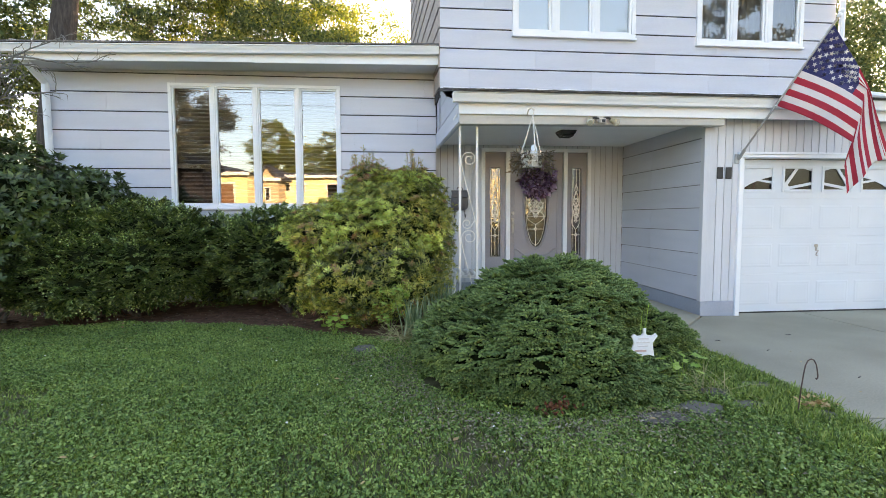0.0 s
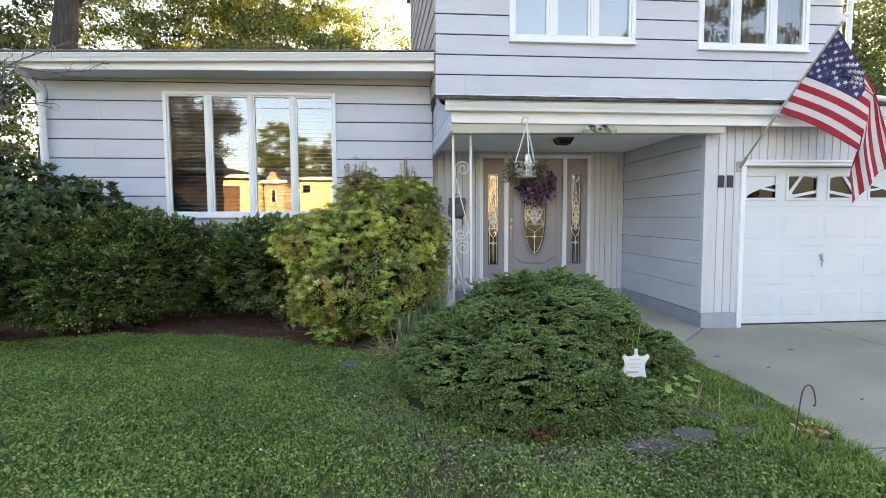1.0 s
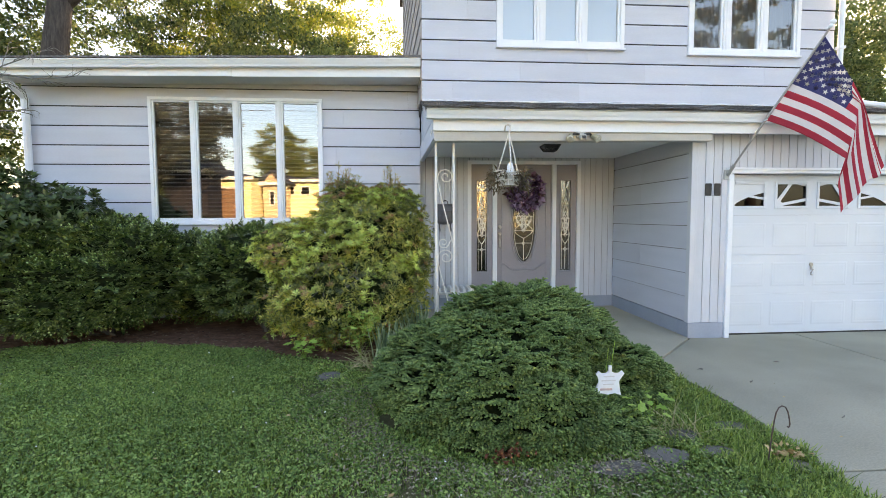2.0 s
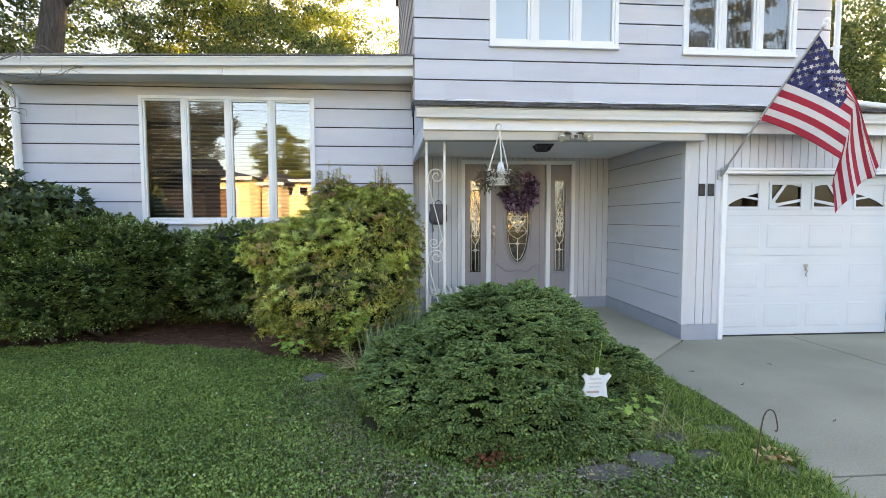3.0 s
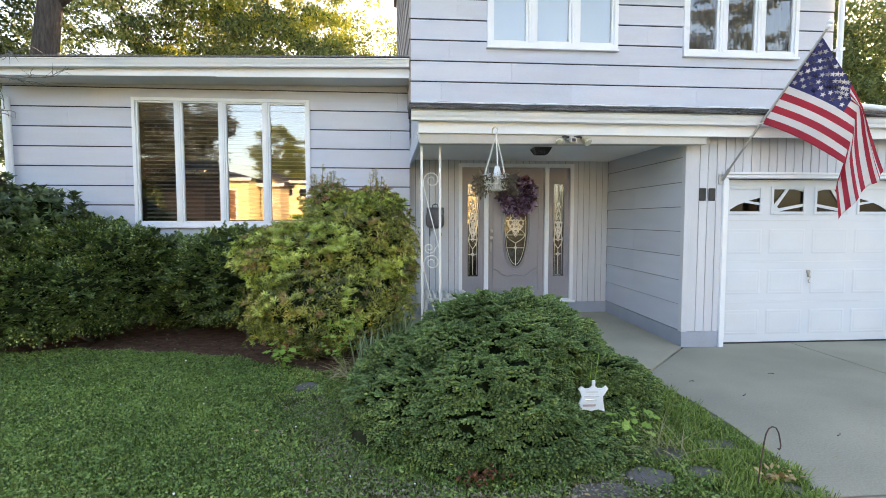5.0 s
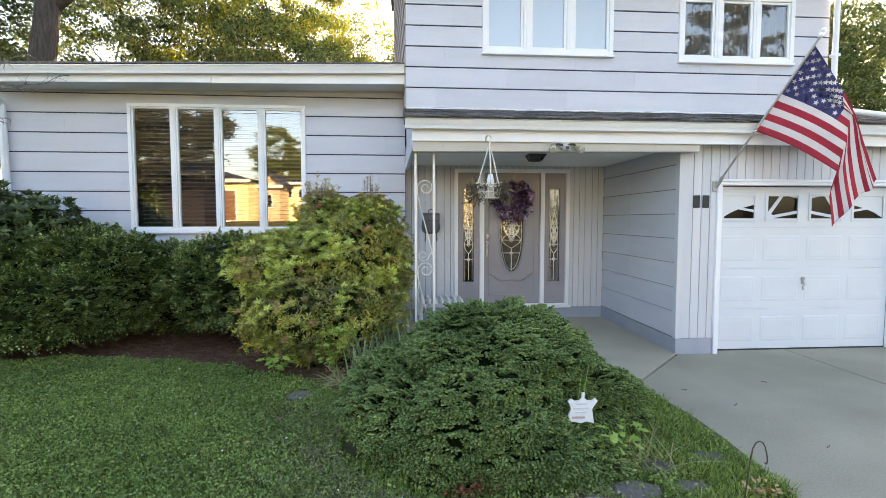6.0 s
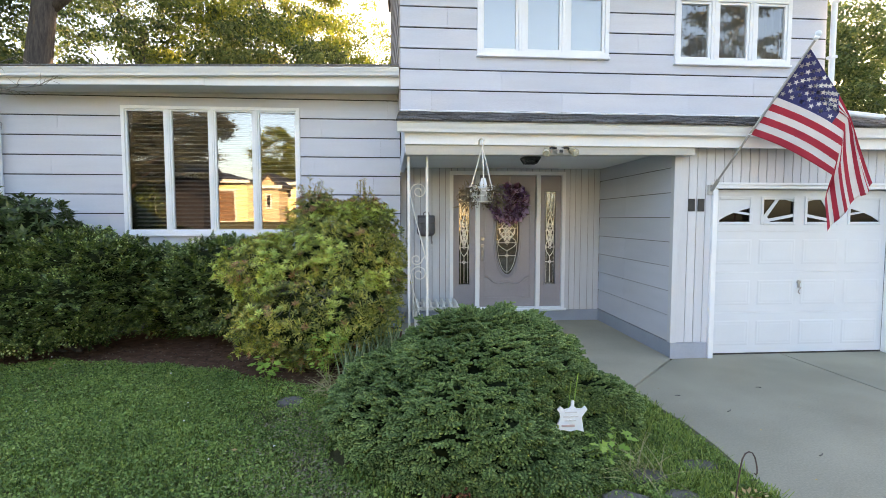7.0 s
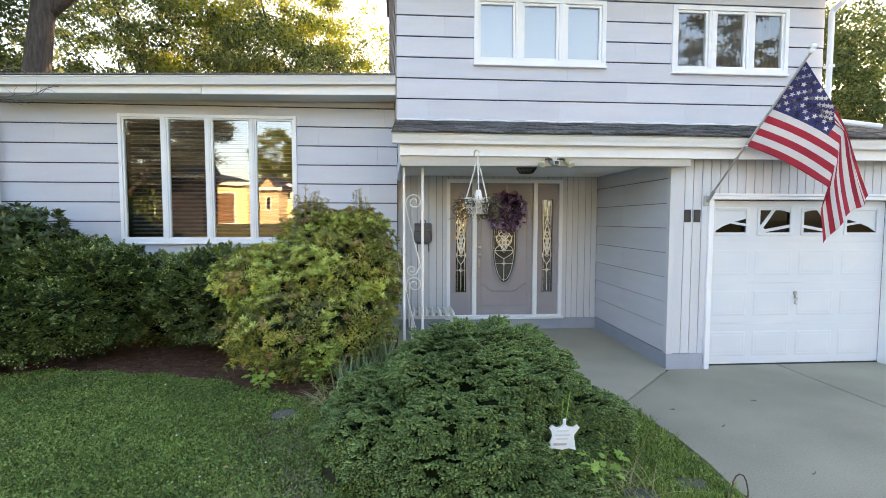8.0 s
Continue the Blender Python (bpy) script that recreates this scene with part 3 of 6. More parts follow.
solid("gutter_shadow_left", tilted(box(bmesh.new(), -5.22, 0.732, 7.485, 7.50, 3.722, 3.80), 0.0222), JOINT_SHADE, "added dark strip drawing the shadow line under the low wing gutter", "fascia")
gutter("gutter", 0.738, 9.15, 5.742, 2.619, (1.64,), "white aluminium gutter along the porch eave")
gutter("gutter", -5.30, 0.731, 7.468, 3.706, (), "white aluminium gutter along the low wing eave", 0.0222)
fascia_left = thing("fascia_left", (-2.2, 7.49, 3.6), "white fascia boards along the low wing eave", "fascia", "", "structure")
for a, b, low in ((-5.22, -1.953, 3.580), (-1.949, 0.733, 3.574)):
    part("fascia_board", tilted(box(bmesh.new(), a, b, 7.48, 7.50, low, 3.718, 0.003), 0.0150), WHITE, fascia_left)
solid("soffit_left", tilted(box(bmesh.new(), -5.20, 0.733, 7.502, 7.9885, 3.592, 3.612), 0.012), SOFFIT_GREY, "grey painted soffit under the low wing eave", "soffit")
solid("soffit_upper", box(bmesh.new(), 0.45, 7.4, 6.95, 7.385, 5.255, 5.275), SOFFIT, "pale painted soffit under the upper eave", "soffit")
gutter("gutter", 0.42, 7.42, 6.92, 5.26, (), "white aluminium gutter along the upper eave")


def roof_slab(name, x0, x1, prof, label, fall=0.0):
    return solid(name, tilted(extrude_x(bmesh.new(), prof, x0, x1), fall), SHINGLE, label, "roof")


porch_roof = roof_slab("roof_porch", 0.725, 9.2, [(5.60, 2.730), (7.398, 2.730 + 1.798 * ROOF_K), (7.398, 2.693 + 1.798 * ROOF_K), (5.60, 2.716)], "dark grey asphalt shingle roof over porch and garage")
roof_slab("roof_garage", 7.112, 9.2, [(7.40, 3.205), (9.6, 3.78), (13.2, 2.9), (13.2, 2.86), (9.6, 3.74), (7.40, 3.165)], "dark grey asphalt shingle roof over the garage back")
roof_slab("roof_left", -5.4, 0.733, [(7.33, 3.838), (10.4, 4.41), (13.3, 3.86), (13.3, 3.80), (10.4, 4.37), (7.33, 3.815)], "dark asphalt shingle roof of the low wing", 0.0222)
roof_slab("roof_upper", 0.40, 7.45, [(6.80, 5.37), (12.1, 7.172), (12.9, 6.9), (12.9, 6.84), (12.1, 7.112), (6.80, 5.31)], "dark asphalt shingle roof of the upper storey")
solid("wall_upper_back", box(bmesh.new(), 0.91, 6.95, 12.0, 12.12, 5.32, 7.0), SIDING, "grey back wall of the upper storey", "wall")
solid("wall_left_gable", extrude_x(bmesh.new(), [(8.0, 3.58), (8.0, 3.88), (10.4, 4.33), (12.95, 3.86), (12.95, 3.58)], -5.15, -5.0), SIDING, "grey gable end of the low wing", "wall")
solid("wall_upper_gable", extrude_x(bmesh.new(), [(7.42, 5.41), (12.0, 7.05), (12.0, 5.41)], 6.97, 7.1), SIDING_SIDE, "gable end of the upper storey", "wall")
solid("wall_right_gable", extrude_x(bmesh.new(), [(6.13, 2.6), (6.13, 2.83), (9.6, 3.72), (12.95, 2.9), (12.95, 2.6)], 8.86, 8.99), SIDING, "gable end of the garage", "wall")

# shingle tabs, low rows first
bm = bmesh.new()
extrude_x(bm, [(0, 0), (-0.17, 0.0), (-0.172, 0.011), (0, 0.004)], -0.117, 0.117)
tab = finish("shingle", bm, SHINGLE)
slope = math.atan(ROOF_K)
for r in range(12):
    for c in range(27):
        x = 0.73 + 0.12 + 0.24 * c + (0.12 if r % 2 else 0) + random.uniform(-0.004, 0.004)
        y = 5.61 + 0.142 * r + 0.14 + random.uniform(-0.008, 0.008)
        if x + 0.16 > 9.15 or y > 7.39:
            continue
        ob = attach(new("shingle", tab), porch_roof)
        ob.matrix_basis = pose(x, y, roof_z(y) + 0.022 + 0.006 * random.random(), math.degrees(slope) + random.uniform(-0.4, 4.4), random.uniform(-2.0, 2.0), random.uniform(-1.6, 1.6))


bm = bmesh.new()
tube(bm, [(0.75 + 0.09 * i, 7.384, 3.214 + 0.004 * math.sin(i * 0.9) + 0.005 * random.random()) for i in range(70)], 0.013, 5)
solid("roof_flashing", bm, WHITE, "pale uneven flashing line where the porch roof meets the wall", "flashing")


def downspout(name, pts, label, r=0.038):
    d = thing(name, pts[-1], label, "downspout", "", "structure")
    bm = bmesh.new()
    for a, b in zip(pts, pts[1:]):
        tube(bm, [a, b], r, 8)
    part("pipe", bm, GUTTER, d)
    mid = Vector(pts[-2]) * 0.5 + Vector(pts[-3]) * 0.5
    part("strap", box(bmesh.new(), mid.x - r - 0.006, mid.x + r + 0.006, mid.y - r - 0.004, mid.y + r + 0.012, mid.z - 0.02, mid.z + 0.02), GUTTER, d)
    return d


downspout("downspout", [(-5.10, 7.42, 3.74), (-5.10, 7.44, 3.60), (-5.06, 7.93, 3.30), (-5.04, 7.945, 0.15), (-5.04, 7.7, 0.05)], "white aluminium downspout on the low wing corner", 0.05)
downspout("downspout", [(7.30, 6.87, 5.28), (7.28, 6.92, 5.15), (7.16, 7.33, 4.88), (7.16, 7.335, 3.30), (7.85, 7.15, 3.18)], "white aluminium downspout ending on the garage roof", 0.042)


# ---- windows ----
def ring(bm, x0, x1, z0, z1, w, y0, y1, bevel=0.003):
    box(bm, x0, x0 + w, y0, y1, z0, z1, bevel)
    box(bm, x1 - w, x1, y0, y1, z0, z1, bevel)
    box(bm, x0 + w, x1 - w, y0, y1, z1 - w, z1, bevel)
    box(bm, x0 + w, x1 - w, y0, y1, z0, z0 + w, bevel)
    return bm


def window(name, opening, y, panes, glass, label, casing=0.05, mull=0.085, sash=0.028, sill=True):
    x0, x1, z0, z1 = opening
    w = thing(name, ((x0 + x1) / 2, y, z0), label, "window", "", "structure")
    fr = ring(bmesh.new(), x0 - 0.02, x1 + 0.02, z0 - 0.02, z1 + 0.02, casing, y - 0.035, y + 0.09)
    step = (x1 - x0 + 0.04 - 2 * casing + mull) / panes
    xs = x0 - 0.02 + casing
    for i in range(1, panes):
        c = xs + step * i - mull / 2
        box(fr, c - mull / 2, c + mull / 2, y - 0.03, y + 0.085, z0 - 0.02 + casing, z1 + 0.02 - casing, 0.003)
        box(fr, c - 0.012, c + 0.012, y - 0.038, y - 0.029, z0 - 0.02 + casing, z1 + 0.02 - casing, 0.002)
    part("window_frame", fr, WHITE, w)
    if sill:
        part("window_sill", box(bmesh.new(), x0 - 0.03, x1 + 0.03, y - 0.06, y - 0.002, z0 - 0.05, z0 - 0.021, 0.004), WHITE, w)
    za, zb = z0 - 0.02 + casing, z1 + 0.02 - casing
    for i in range(panes):
        a = xs + step * i
        b = a + step - mull
        sh = part("sash", ring(bmesh.new(), a + 0.001, b - 0.001, za + 0.001, zb - 0.001, sash, y - 0.012, y + 0.05), WHITE, w)
        p = part("pane", sheet(box(bmesh.new(), a + sash * 0.8, b - sash * 0.8, y + 0.018, y + 0.024, za + sash * 0.8, zb - sash * 0.8)), [glass, CLEAR], sh)
        p.visible_shadow = False
    return w


window("window_1", WIN_L, 8.0, 4, GLASS, "white-framed four-pane picture window of the low wing", 0.048, 0.066, 0.024)
window("window_2", WIN_1, 7.4, 3, GLASS_UP, "white-framed three-pane upper window with pale shades", 0.06, 0.10, 0.035)
window("window_3", WIN_2, 7.4, 3, GLASS_UP, "white-framed three-pane upper window with dark interior", 0.06, 0.10, 0.035)
blind = thing("window_blind", (-2.07, 8.13, 3.3), "dark slatted blind hung inside the picture window", "blind")
part("head_rail", box(bmesh.new(), -3.3, -0.84, 8.175, 8.215, 3.29, 3.33), BLIND, blind)
for i in range(29):
    z = 3.25 - 0.062 * i
    bm = extrude_x(bmesh.new(), [(8.178, z), (8.222, z + 0.022), (8.222, z + 0.025), (8.178, z + 0.003)], -3.3, -0.84)
    part("slat", bm, BLIND, blind)
for k, (a, b) in enumerate(((1.90, 2.45), (2.52, 3.08), (3.14, 3.70))):
    s = thing("roller_blind", ((a + b) / 2, 7.46, 4.05), "pale drawn fabric blind inside the upper window", "blind", "upper window blinds")
    part("fabric", box(bmesh.new(), a, b, 7.462, 7.466, 4.06, 4.89), SHADE_CLOTH, s)
    part("hem_bar", box(bmesh.new(), a, b, 7.456, 7.461, 4.045, 4.07), SHADE_CLOTH, s)

# Made-up cloth behind the glass that lifts the dark of these panes.
sheer = thing("fill_sheer", (5.64, 7.62, 3.99), "grey-blue sheer cloth added to lighten the dark upper panes", "curtain")
bm = bmesh.new()
rows = [[bm.verts.new((4.78 + 1.73 * i / 90, 7.62 + 0.02 * math.sin(i * 1.1) + y, z)) for i in range(91)] for z, y in ((3.99, 0.0), (4.89, 0.0))]
for i in range(90):
    bm.faces.new((rows[0][i], rows[0][i + 1], rows[1][i + 1], rows[1][i]))
bmesh.ops.solidify(bm, geom=bm.faces[:], thickness=0.002)
part("fabric", bm, surface("grey_sheer_cloth", (0.42, 0.46, 0.48), (0.52, 0.56, 0.58), 0.9, 2, 60, 0.05), sheer, "", True)
part("curtain_rod", tube(bmesh.new(), [(4.75, 7.60, 4.895), (6.53, 7.60, 4.895)], 0.01, 8), WHITE, sheer)


# ---- front door ----
x0, x1, z0, z1 = ENTRY
entry = thing("door_1", (2.47, 8.19, 0.22), "mauve-grey front door with oval leaded glass and two sidelights in white frame", "door", "", "structure")
part("door_frame", ring(bmesh.new(), x0 - 0.03, x1 + 0.03, z0 - 0.028, z1 + 0.03, 0.058, 8.155, 8.30), WHITE, entry)
for c in (1.97, 2.965):
    part("mullion", box(bmesh.new(), c - 0.035, c + 0.035, 8.15, 8.30, z0 + 0.03, z1 - 0.028, 0.004), WHITE, entry)
part("threshold", box(bmesh.new(), x0 - 0.05, x1 + 0.05, 8.10, 8.154, z0 - 0.029, z0 + 0.005, 0.004), WHITE, entry, "pale painted door sill")
DZ0, DZ1 = z0 + 0.031, z1 - 0.029


def pane_with_hole(bm, x0, x1, z0, z1, hole, ya, yb):
    """A flat panel with a hole cut through; the hole is a loop of (x, z)."""
    n = len(hole)
    cx, cz = sum(p[0] for p in hole) / n, sum(p[1] for p in hole) / n
    outer = []
    for hx, hz in hole:
        dx, dz = hx - cx, hz - cz
        k = min(((x1 - cx) if dx > 0 else (x0 - cx)) / dx if abs(dx) > 1e-6 else 1e9, ((z1 - cz) if dz > 0 else (z0 - cz)) / dz if abs(dz) > 1e-6 else 1e9)
        outer.append((cx + dx * k, cz + dz * k))
    for corner in ((x0, z0), (x1, z0), (x1, z1), (x0, z1)):
        i = min(range(n), key=lambda q: (outer[q][0] - corner[0]) ** 2 + (outer[q][1] - corner[1]) ** 2)
        outer[i] = corner
    rows = []
    for loop, y in ((outer, ya), (hole, ya), (hole, yb), (outer, yb)):
        rows.append([bm.verts.new((x, y, z)) for x, z in loop])
    for a, b in ((0, 1), (1, 2), (2, 3), (3, 0)):
        for i in range(n):
            j = (i + 1) % n
            bm.faces.new((rows[a][i], rows[a][j], rows[b][j], rows[b][i]))
    return bm


def oval(cx, cz, rx, rz, n=40):
    return [(cx + rx * math.cos(2 * math.pi * i / n), cz + rz * math.sin(2 * math.pi * i / n)) for i in range(n)]


def rect_loop(a, b, c, d, n=6):
    pts = []
    for (p, q), (r, s) in (((b, c), (b, d)), ((b, d), (a, d)), ((a, d), (a, c)), ((a, c), (b, c))):
        pts += [(p + (r - p) * i / n, q + (s - q) * i / n) for i in range(n)]
    return pts


def came(bm, pts, y, r=0.0062):
    return tube(bm, [(x, y, z) for x, z in pts], r, 5)


def leaded(bm, cx, z0, z1, w, y):
    """Bevel-glass pattern: crossing curves, lozenges and short bars."""
    h = z1 - z0
    for s in (-1, 1):
        for k0, k1, amp in ((0.30, 0.50, 1.0), (0.42, 0.66, 0.85), (0.52, 0.74, 0.6)):
            came(bm, [(cx + s * w * amp * math.sin(math.pi * t), z0 + h * (k0 + (k1 - k0) * t)) for t in [i / 10 for i in range(11)]], y)
        came(bm, [(cx + s * w * 0.5 * (1 - t), z0 + h * (0.74 + 0.08 * t)) for t in (0, 0.5, 1)], y)
        came(bm, [(cx + s * w * (0.9 - 0.9 * t), z0 + h * (0.58 - 0.05 * math.sin(math.pi * t) - 0.1 * t)) for t in [i / 6 for i in range(7)]], y)
    for k in (0.24, 0.40, 0.58):
        came(bm, [(cx - w, z0 + h * k), (cx + w, z0 + h * k)], y)
        came(bm, [(cx - 0.03, z0 + h * k), (cx, z0 + h * k + 0.03), (cx + 0.03, z0 + h * k), (cx, z0 + h * k - 0.03), (cx - 0.03, z0 + h * k)], y)
    came(bm, [(cx, z0 + h * 0.02), (cx, z0 + h * 0.3)], y)
    for k, a, b in ((0.50, 0.55, 0.055), (0.44, 0.32, 0.03), (0.57, 0.32, 0.03), (0.50, 0.25, 0.075), (0.66, 0.4, 0.05)):
        came(bm, [(cx + w * a * math.cos(q), z0 + h * (k + b * math.sin(q))) for q in [2 * math.pi * i / 14 for i in range(15)]], y - 0.002)
    for s in (-1, 1):
        came(bm, [(cx + s * w * (0.25 + 0.45 * math.cos(q)), z0 + h * (0.50 + 0.03 * math.sin(q))) for q in [2 * math.pi * i / 12 for i in range(13)]], y - 0.002)
    return bm


OVC, OVR, OVH = (2.465, 1.43), 0.205, 0.66
slab_ob = part("door_slab", pane_with_hole(bmesh.new(), 2.006, 2.929, DZ0, DZ1, oval(*OVC, OVR, OVH), 8.20, 8.245), DOOR, entry)
bm = bmesh.new()
for k, r in ((1.0, 0.012), (1.14, 0.008)):
    lp = oval(*OVC, OVR * k, OVH * (1 + (k - 1) * 0.4), 48)
    tube(bm, [(x, 8.198, z) for x, z in lp + lp[:1]], r, 6)
part("oval_moulding", bm, DOOR, slab_ob)
bm = bmesh.new()
pts = [(2.09 + 0.75 * i / 30, 0.62 + 0.10 * abs(math.cos(math.pi * (i / 30 - 0.0) * 1.0)) ** 2 + (0.03 * math.cos(4 * math.pi * i / 30))) for i in range(31)]
tube(bm, [(x, 8.199, z) for x, z in pts], 0.017, 6)
pts2 = [(2.84 - 0.75 * i / 30, 2.10 + 0.13 * math.sin(math.pi * i / 30) ** 1.5) for i in range(31)]
tube(bm, [(x, 8.199, z) for x, z in pts2], 0.017, 6)
for x in (2.09, 2.84):
    tube(bm, [(x, 8.199, 0.74), (x, 8.199, 2.10)], 0.009, 6)
tube(bm, [(2.09, 8.199, 0.74), (2.09, 8.199, 0.40), (2.84, 8.199, 0.40), (2.84, 8.199, 0.74)], 0.009, 6)
part("raised_moulding", bm, DOOR, slab_ob)
bm = bmesh.new()
bm.faces.new([bm.verts.new((x, 8.222, z)) for x, z in oval(*OVC, OVR + 0.004, OVH + 0.004)])
bmesh.ops.solidify(bm, geom=bm.faces[:], thickness=0.004)
part("oval_glass", sheet(bm), [GLASS_DOOR, CLEAR], slab_ob, "bevelled oval glass").visible_shadow = False
bm = leaded(bmesh.new(), OVC[0], OVC[1] - OVH, OVC[1] + OVH, 0.15, 8.214)
lp = oval(*OVC, OVR - 0.035, OVH - 0.045, 40)
came(bm, lp + lp[:1], 8.214, 0.004)
part("leaded_came", bm, BRASS, slab_ob, "brass leaded pattern")
for a, b in ((1.581, 1.934), (3.001, 3.353)):
    c = (a + b) / 2
    g0, g1 = c - 0.085, c + 0.085
    sl = part("sidelight", pane_with_hole(bmesh.new(), a, b, DZ0, DZ1, rect_loop(g0, g1, 0.62, 2.13), 8.20, 8.245), DOOR, entry)
    part("glass_moulding", ring(bmesh.new(), g0 - 0.02, g1 + 0.02, 0.60, 2.15, 0.02, 8.19, 8.2), DOOR, sl)
    part("sidelight_glass", sheet(box(bmesh.new(), g0 - 0.003, g1 + 0.003, 8.22, 8.224, 0.617, 2.133)), [GLASS_DOOR, CLEAR], sl).visible_shadow = False
    bm = leaded(bmesh.new(), c, 0.62, 2.13, 0.072, 8.213)
    for d in (-0.06, 0.06, 0.0):
        came(bm, [(c + d, 1.72), (c + d, 2.11)], 8.213, 0.004)
    came(bm, [(c - 0.06, 2.11), (c + 0.06, 2.11), (c + 0.06, 0.64), (c - 0.06, 0.64), (c - 0.06, 2.11)], 8.213, 0.004)
    part("leaded_came", bm, BRASS, sl)
bm = bmesh.new()
for z, r in ((1.36, 0.033), (1.25, 0.03)):
    tube(bm, [(2.055, 8.2, z), (2.055, 8.175, z), (2.055, 8.165, z)], r, 16, r * 0.7)
box(bm, 2.035, 2.075, 8.185, 8.2, 1.02, 1.24, 0.006)
tube(bm, [(2.055, 8.18, 1.21), (2.055, 8.13, 1.19), (2.055, 8.125, 1.10), (2.055, 8.14, 1.03), (2.055, 8.18, 1.01)], 0.009, 8)
part("lockset", bm, STEEL, slab_ob, "silver deadbolt and lever handle")


# ---- garage door ----
gd = thing("door_2", (5.73, 6.08, 0.0), "closed white four-section garage door with sunburst windows", "garage door", "", "structure")
GX0, GX1 = BAY[0] + 0.025, BAY[1] - 0.025
SECT = 0.505
cols = [(GX0 + 0.07 + (GX1 - GX0 - 0.05) / 4 * k, GX0 + 0.07 + (GX1 - GX0 - 0.05) / 4 * k + (GX1 - GX0 - 0.05) / 4 - 0.09) for k in range(4)]
for r in range(4):
    za, zb = 0.02 + SECT * r, 0.02 + SECT * (r + 1) - 0.0025
    holes = [(a + 0.03, b - 0.03, za + 0.10, zb - 0.10) for a, b in cols] if r == 3 else []
    sec = part("door_section", wall_body(bmesh.new(), GX0, GX1, za, zb, 6.075, 6.115, holes), GARAGE, gd)
    for k, (a, b) in enumerate(cols):
        if r < 3:
            bm = bmesh.new()
            rims = [[bm.verts.new((x, y, z)) for x, z in ((a + i, za + 0.095 + i), (b - i, za + 0.095 + i), (b - i, zb - 0.095 - i), (a + i, zb - 0.095 - i))] for i, y in ((0.0, 6.0749), (0.02, 6.0705), (0.035, 6.0715), (0.055, 6.0695))]
            for lo, hi in zip(rims, rims[1:]):
                for i in range(4):
                    bm.faces.new((lo[i], lo[(i + 1) % 4], hi[(i + 1) % 4], hi[i]))
            bm.faces.new(rims[-1])
            bm.faces.new(rims[0][::-1])
            part("raised_panel", bm, GARAGE, sec)
        else:
            h = holes[k]
            wf = part("window_frame", ring(bmesh.new(), h[0] - 0.02, h[1] + 0.02, h[2] - 0.02, h[3] + 0.02, 0.035, 6.062, 6.0748), GARAGE, sec)
            part("pane", sheet(box(bmesh.new(), h[0] - 0.003, h[1] + 0.003, 6.092, 6.096, h[2] - 0.003, h[3] + 0.003)), [GLASS_DARK, CLEAR], wf).visible_shadow = False
            # sunburst insert: one fan over each pair of panes, outer corner filled in
            bm = bmesh.new()
            flip = k % 2
            X = (lambda u: h[0] + u * (h[1] - h[0])) if flip == 0 else (lambda u: h[1] - u * (h[1] - h[0]))
            Z = lambda v: h[2] + v * (h[3] - h[2])
            if k in (0, 3):
                prism(bm, [(X(-0.01), Z(0.06)), (X(0.25), Z(0.28)), (X(0.55), Z(0.45)), (X(1.01), Z(0.62)), (X(1.01), Z(1.01)), (X(-0.01), Z(1.01))], 6.080, 6.088)
                prism(bm, [(X(0.5), Z(0.42)), (X(1.01), Z(0.30)), (X(1.01), Z(0.40)), (X(0.5), Z(0.50))], 6.079, 6.0875)
            else:
                prism(bm, [(X(-0.01), Z(0.85)), (X(0.45), Z(1.01)), (X(-0.01), Z(1.01))], 6.080, 6.088)
                prism(bm, [(X(0.45), Z(1.0)), (X(0.56), Z(1.0)), (X(0.99), Z(0.2)), (X(0.9), Z(0.12))], 6.079, 6.0875)
                prism(bm, [(X(-0.01), Z(0.26)), (X(-0.01), Z(0.38)), (X(0.85), Z(0.16)), (X(0.8), Z(0.05))], 6.078, 6.087)
                prism(bm, [(X(1.01), Z(-0.01)), (X(1.01), Z(0.34)), (X(0.88), Z(0.3)), (X(0.76), Z(0.14)), (X(0.74), Z(-0.01))], 6.077, 6.0865)
            part("sunburst_insert", bm, GARAGE, wf)
part("bottom_seal", box(bmesh.new(), GX0, GX1, 6.07, 6.11, 0.001, 0.019), IRON, gd, "black rubber bottom seal")
hd = bmesh.new()
tube(hd, [(5.70, 6.074, 0.90), (5.70, 6.055, 0.90)], 0.022, 12)
box(hd, 5.69, 5.71, 6.05, 6.074, 0.83, 0.885, 0.003)
tube(hd, [(5.70, 6.06, 0.845), (5.70, 6.03, 0.835), (5.672, 6.025, 0.80), (5.668, 6.025, 0.775), (5.69, 6.03, 0.765)], 0.009, 8)
part("handle", hd, STEEL, gd, "dull metal lift handle")
trim = bmesh.new()
box(trim, 4.457, 4.519, 5.925, 6.074, 0.0, 2.045, 0.004)
solid("garage_trim_left", trim, WHITE, "white jamb trim beside the garage door", "trim")
solid("garage_trim_right", box(bmesh.new(), 6.851, 6.96, 5.925, 6.074, 0.0, 2.045, 0.004), WHITE, "white jamb trim beside the garage door", "trim")
solid("garage_trim_head", box(bmesh.new(), 4.45, 7.01, 5.915, 6.074, 2.047, 2.085, 0.004), WHITE, "white head trim over the garage door", "trim")
solid("garage_drip_cap", box(bmesh.new(), 4.44, 7.02, 5.90, 5.958, 2.087, 2.115, 0.003), WHITE, "white drip cap over the garage door", "trim")


# ---- porch things ----
def spiral(cx, cz, r, turns, start, y, sense=1):
    n = int(14 * turns)
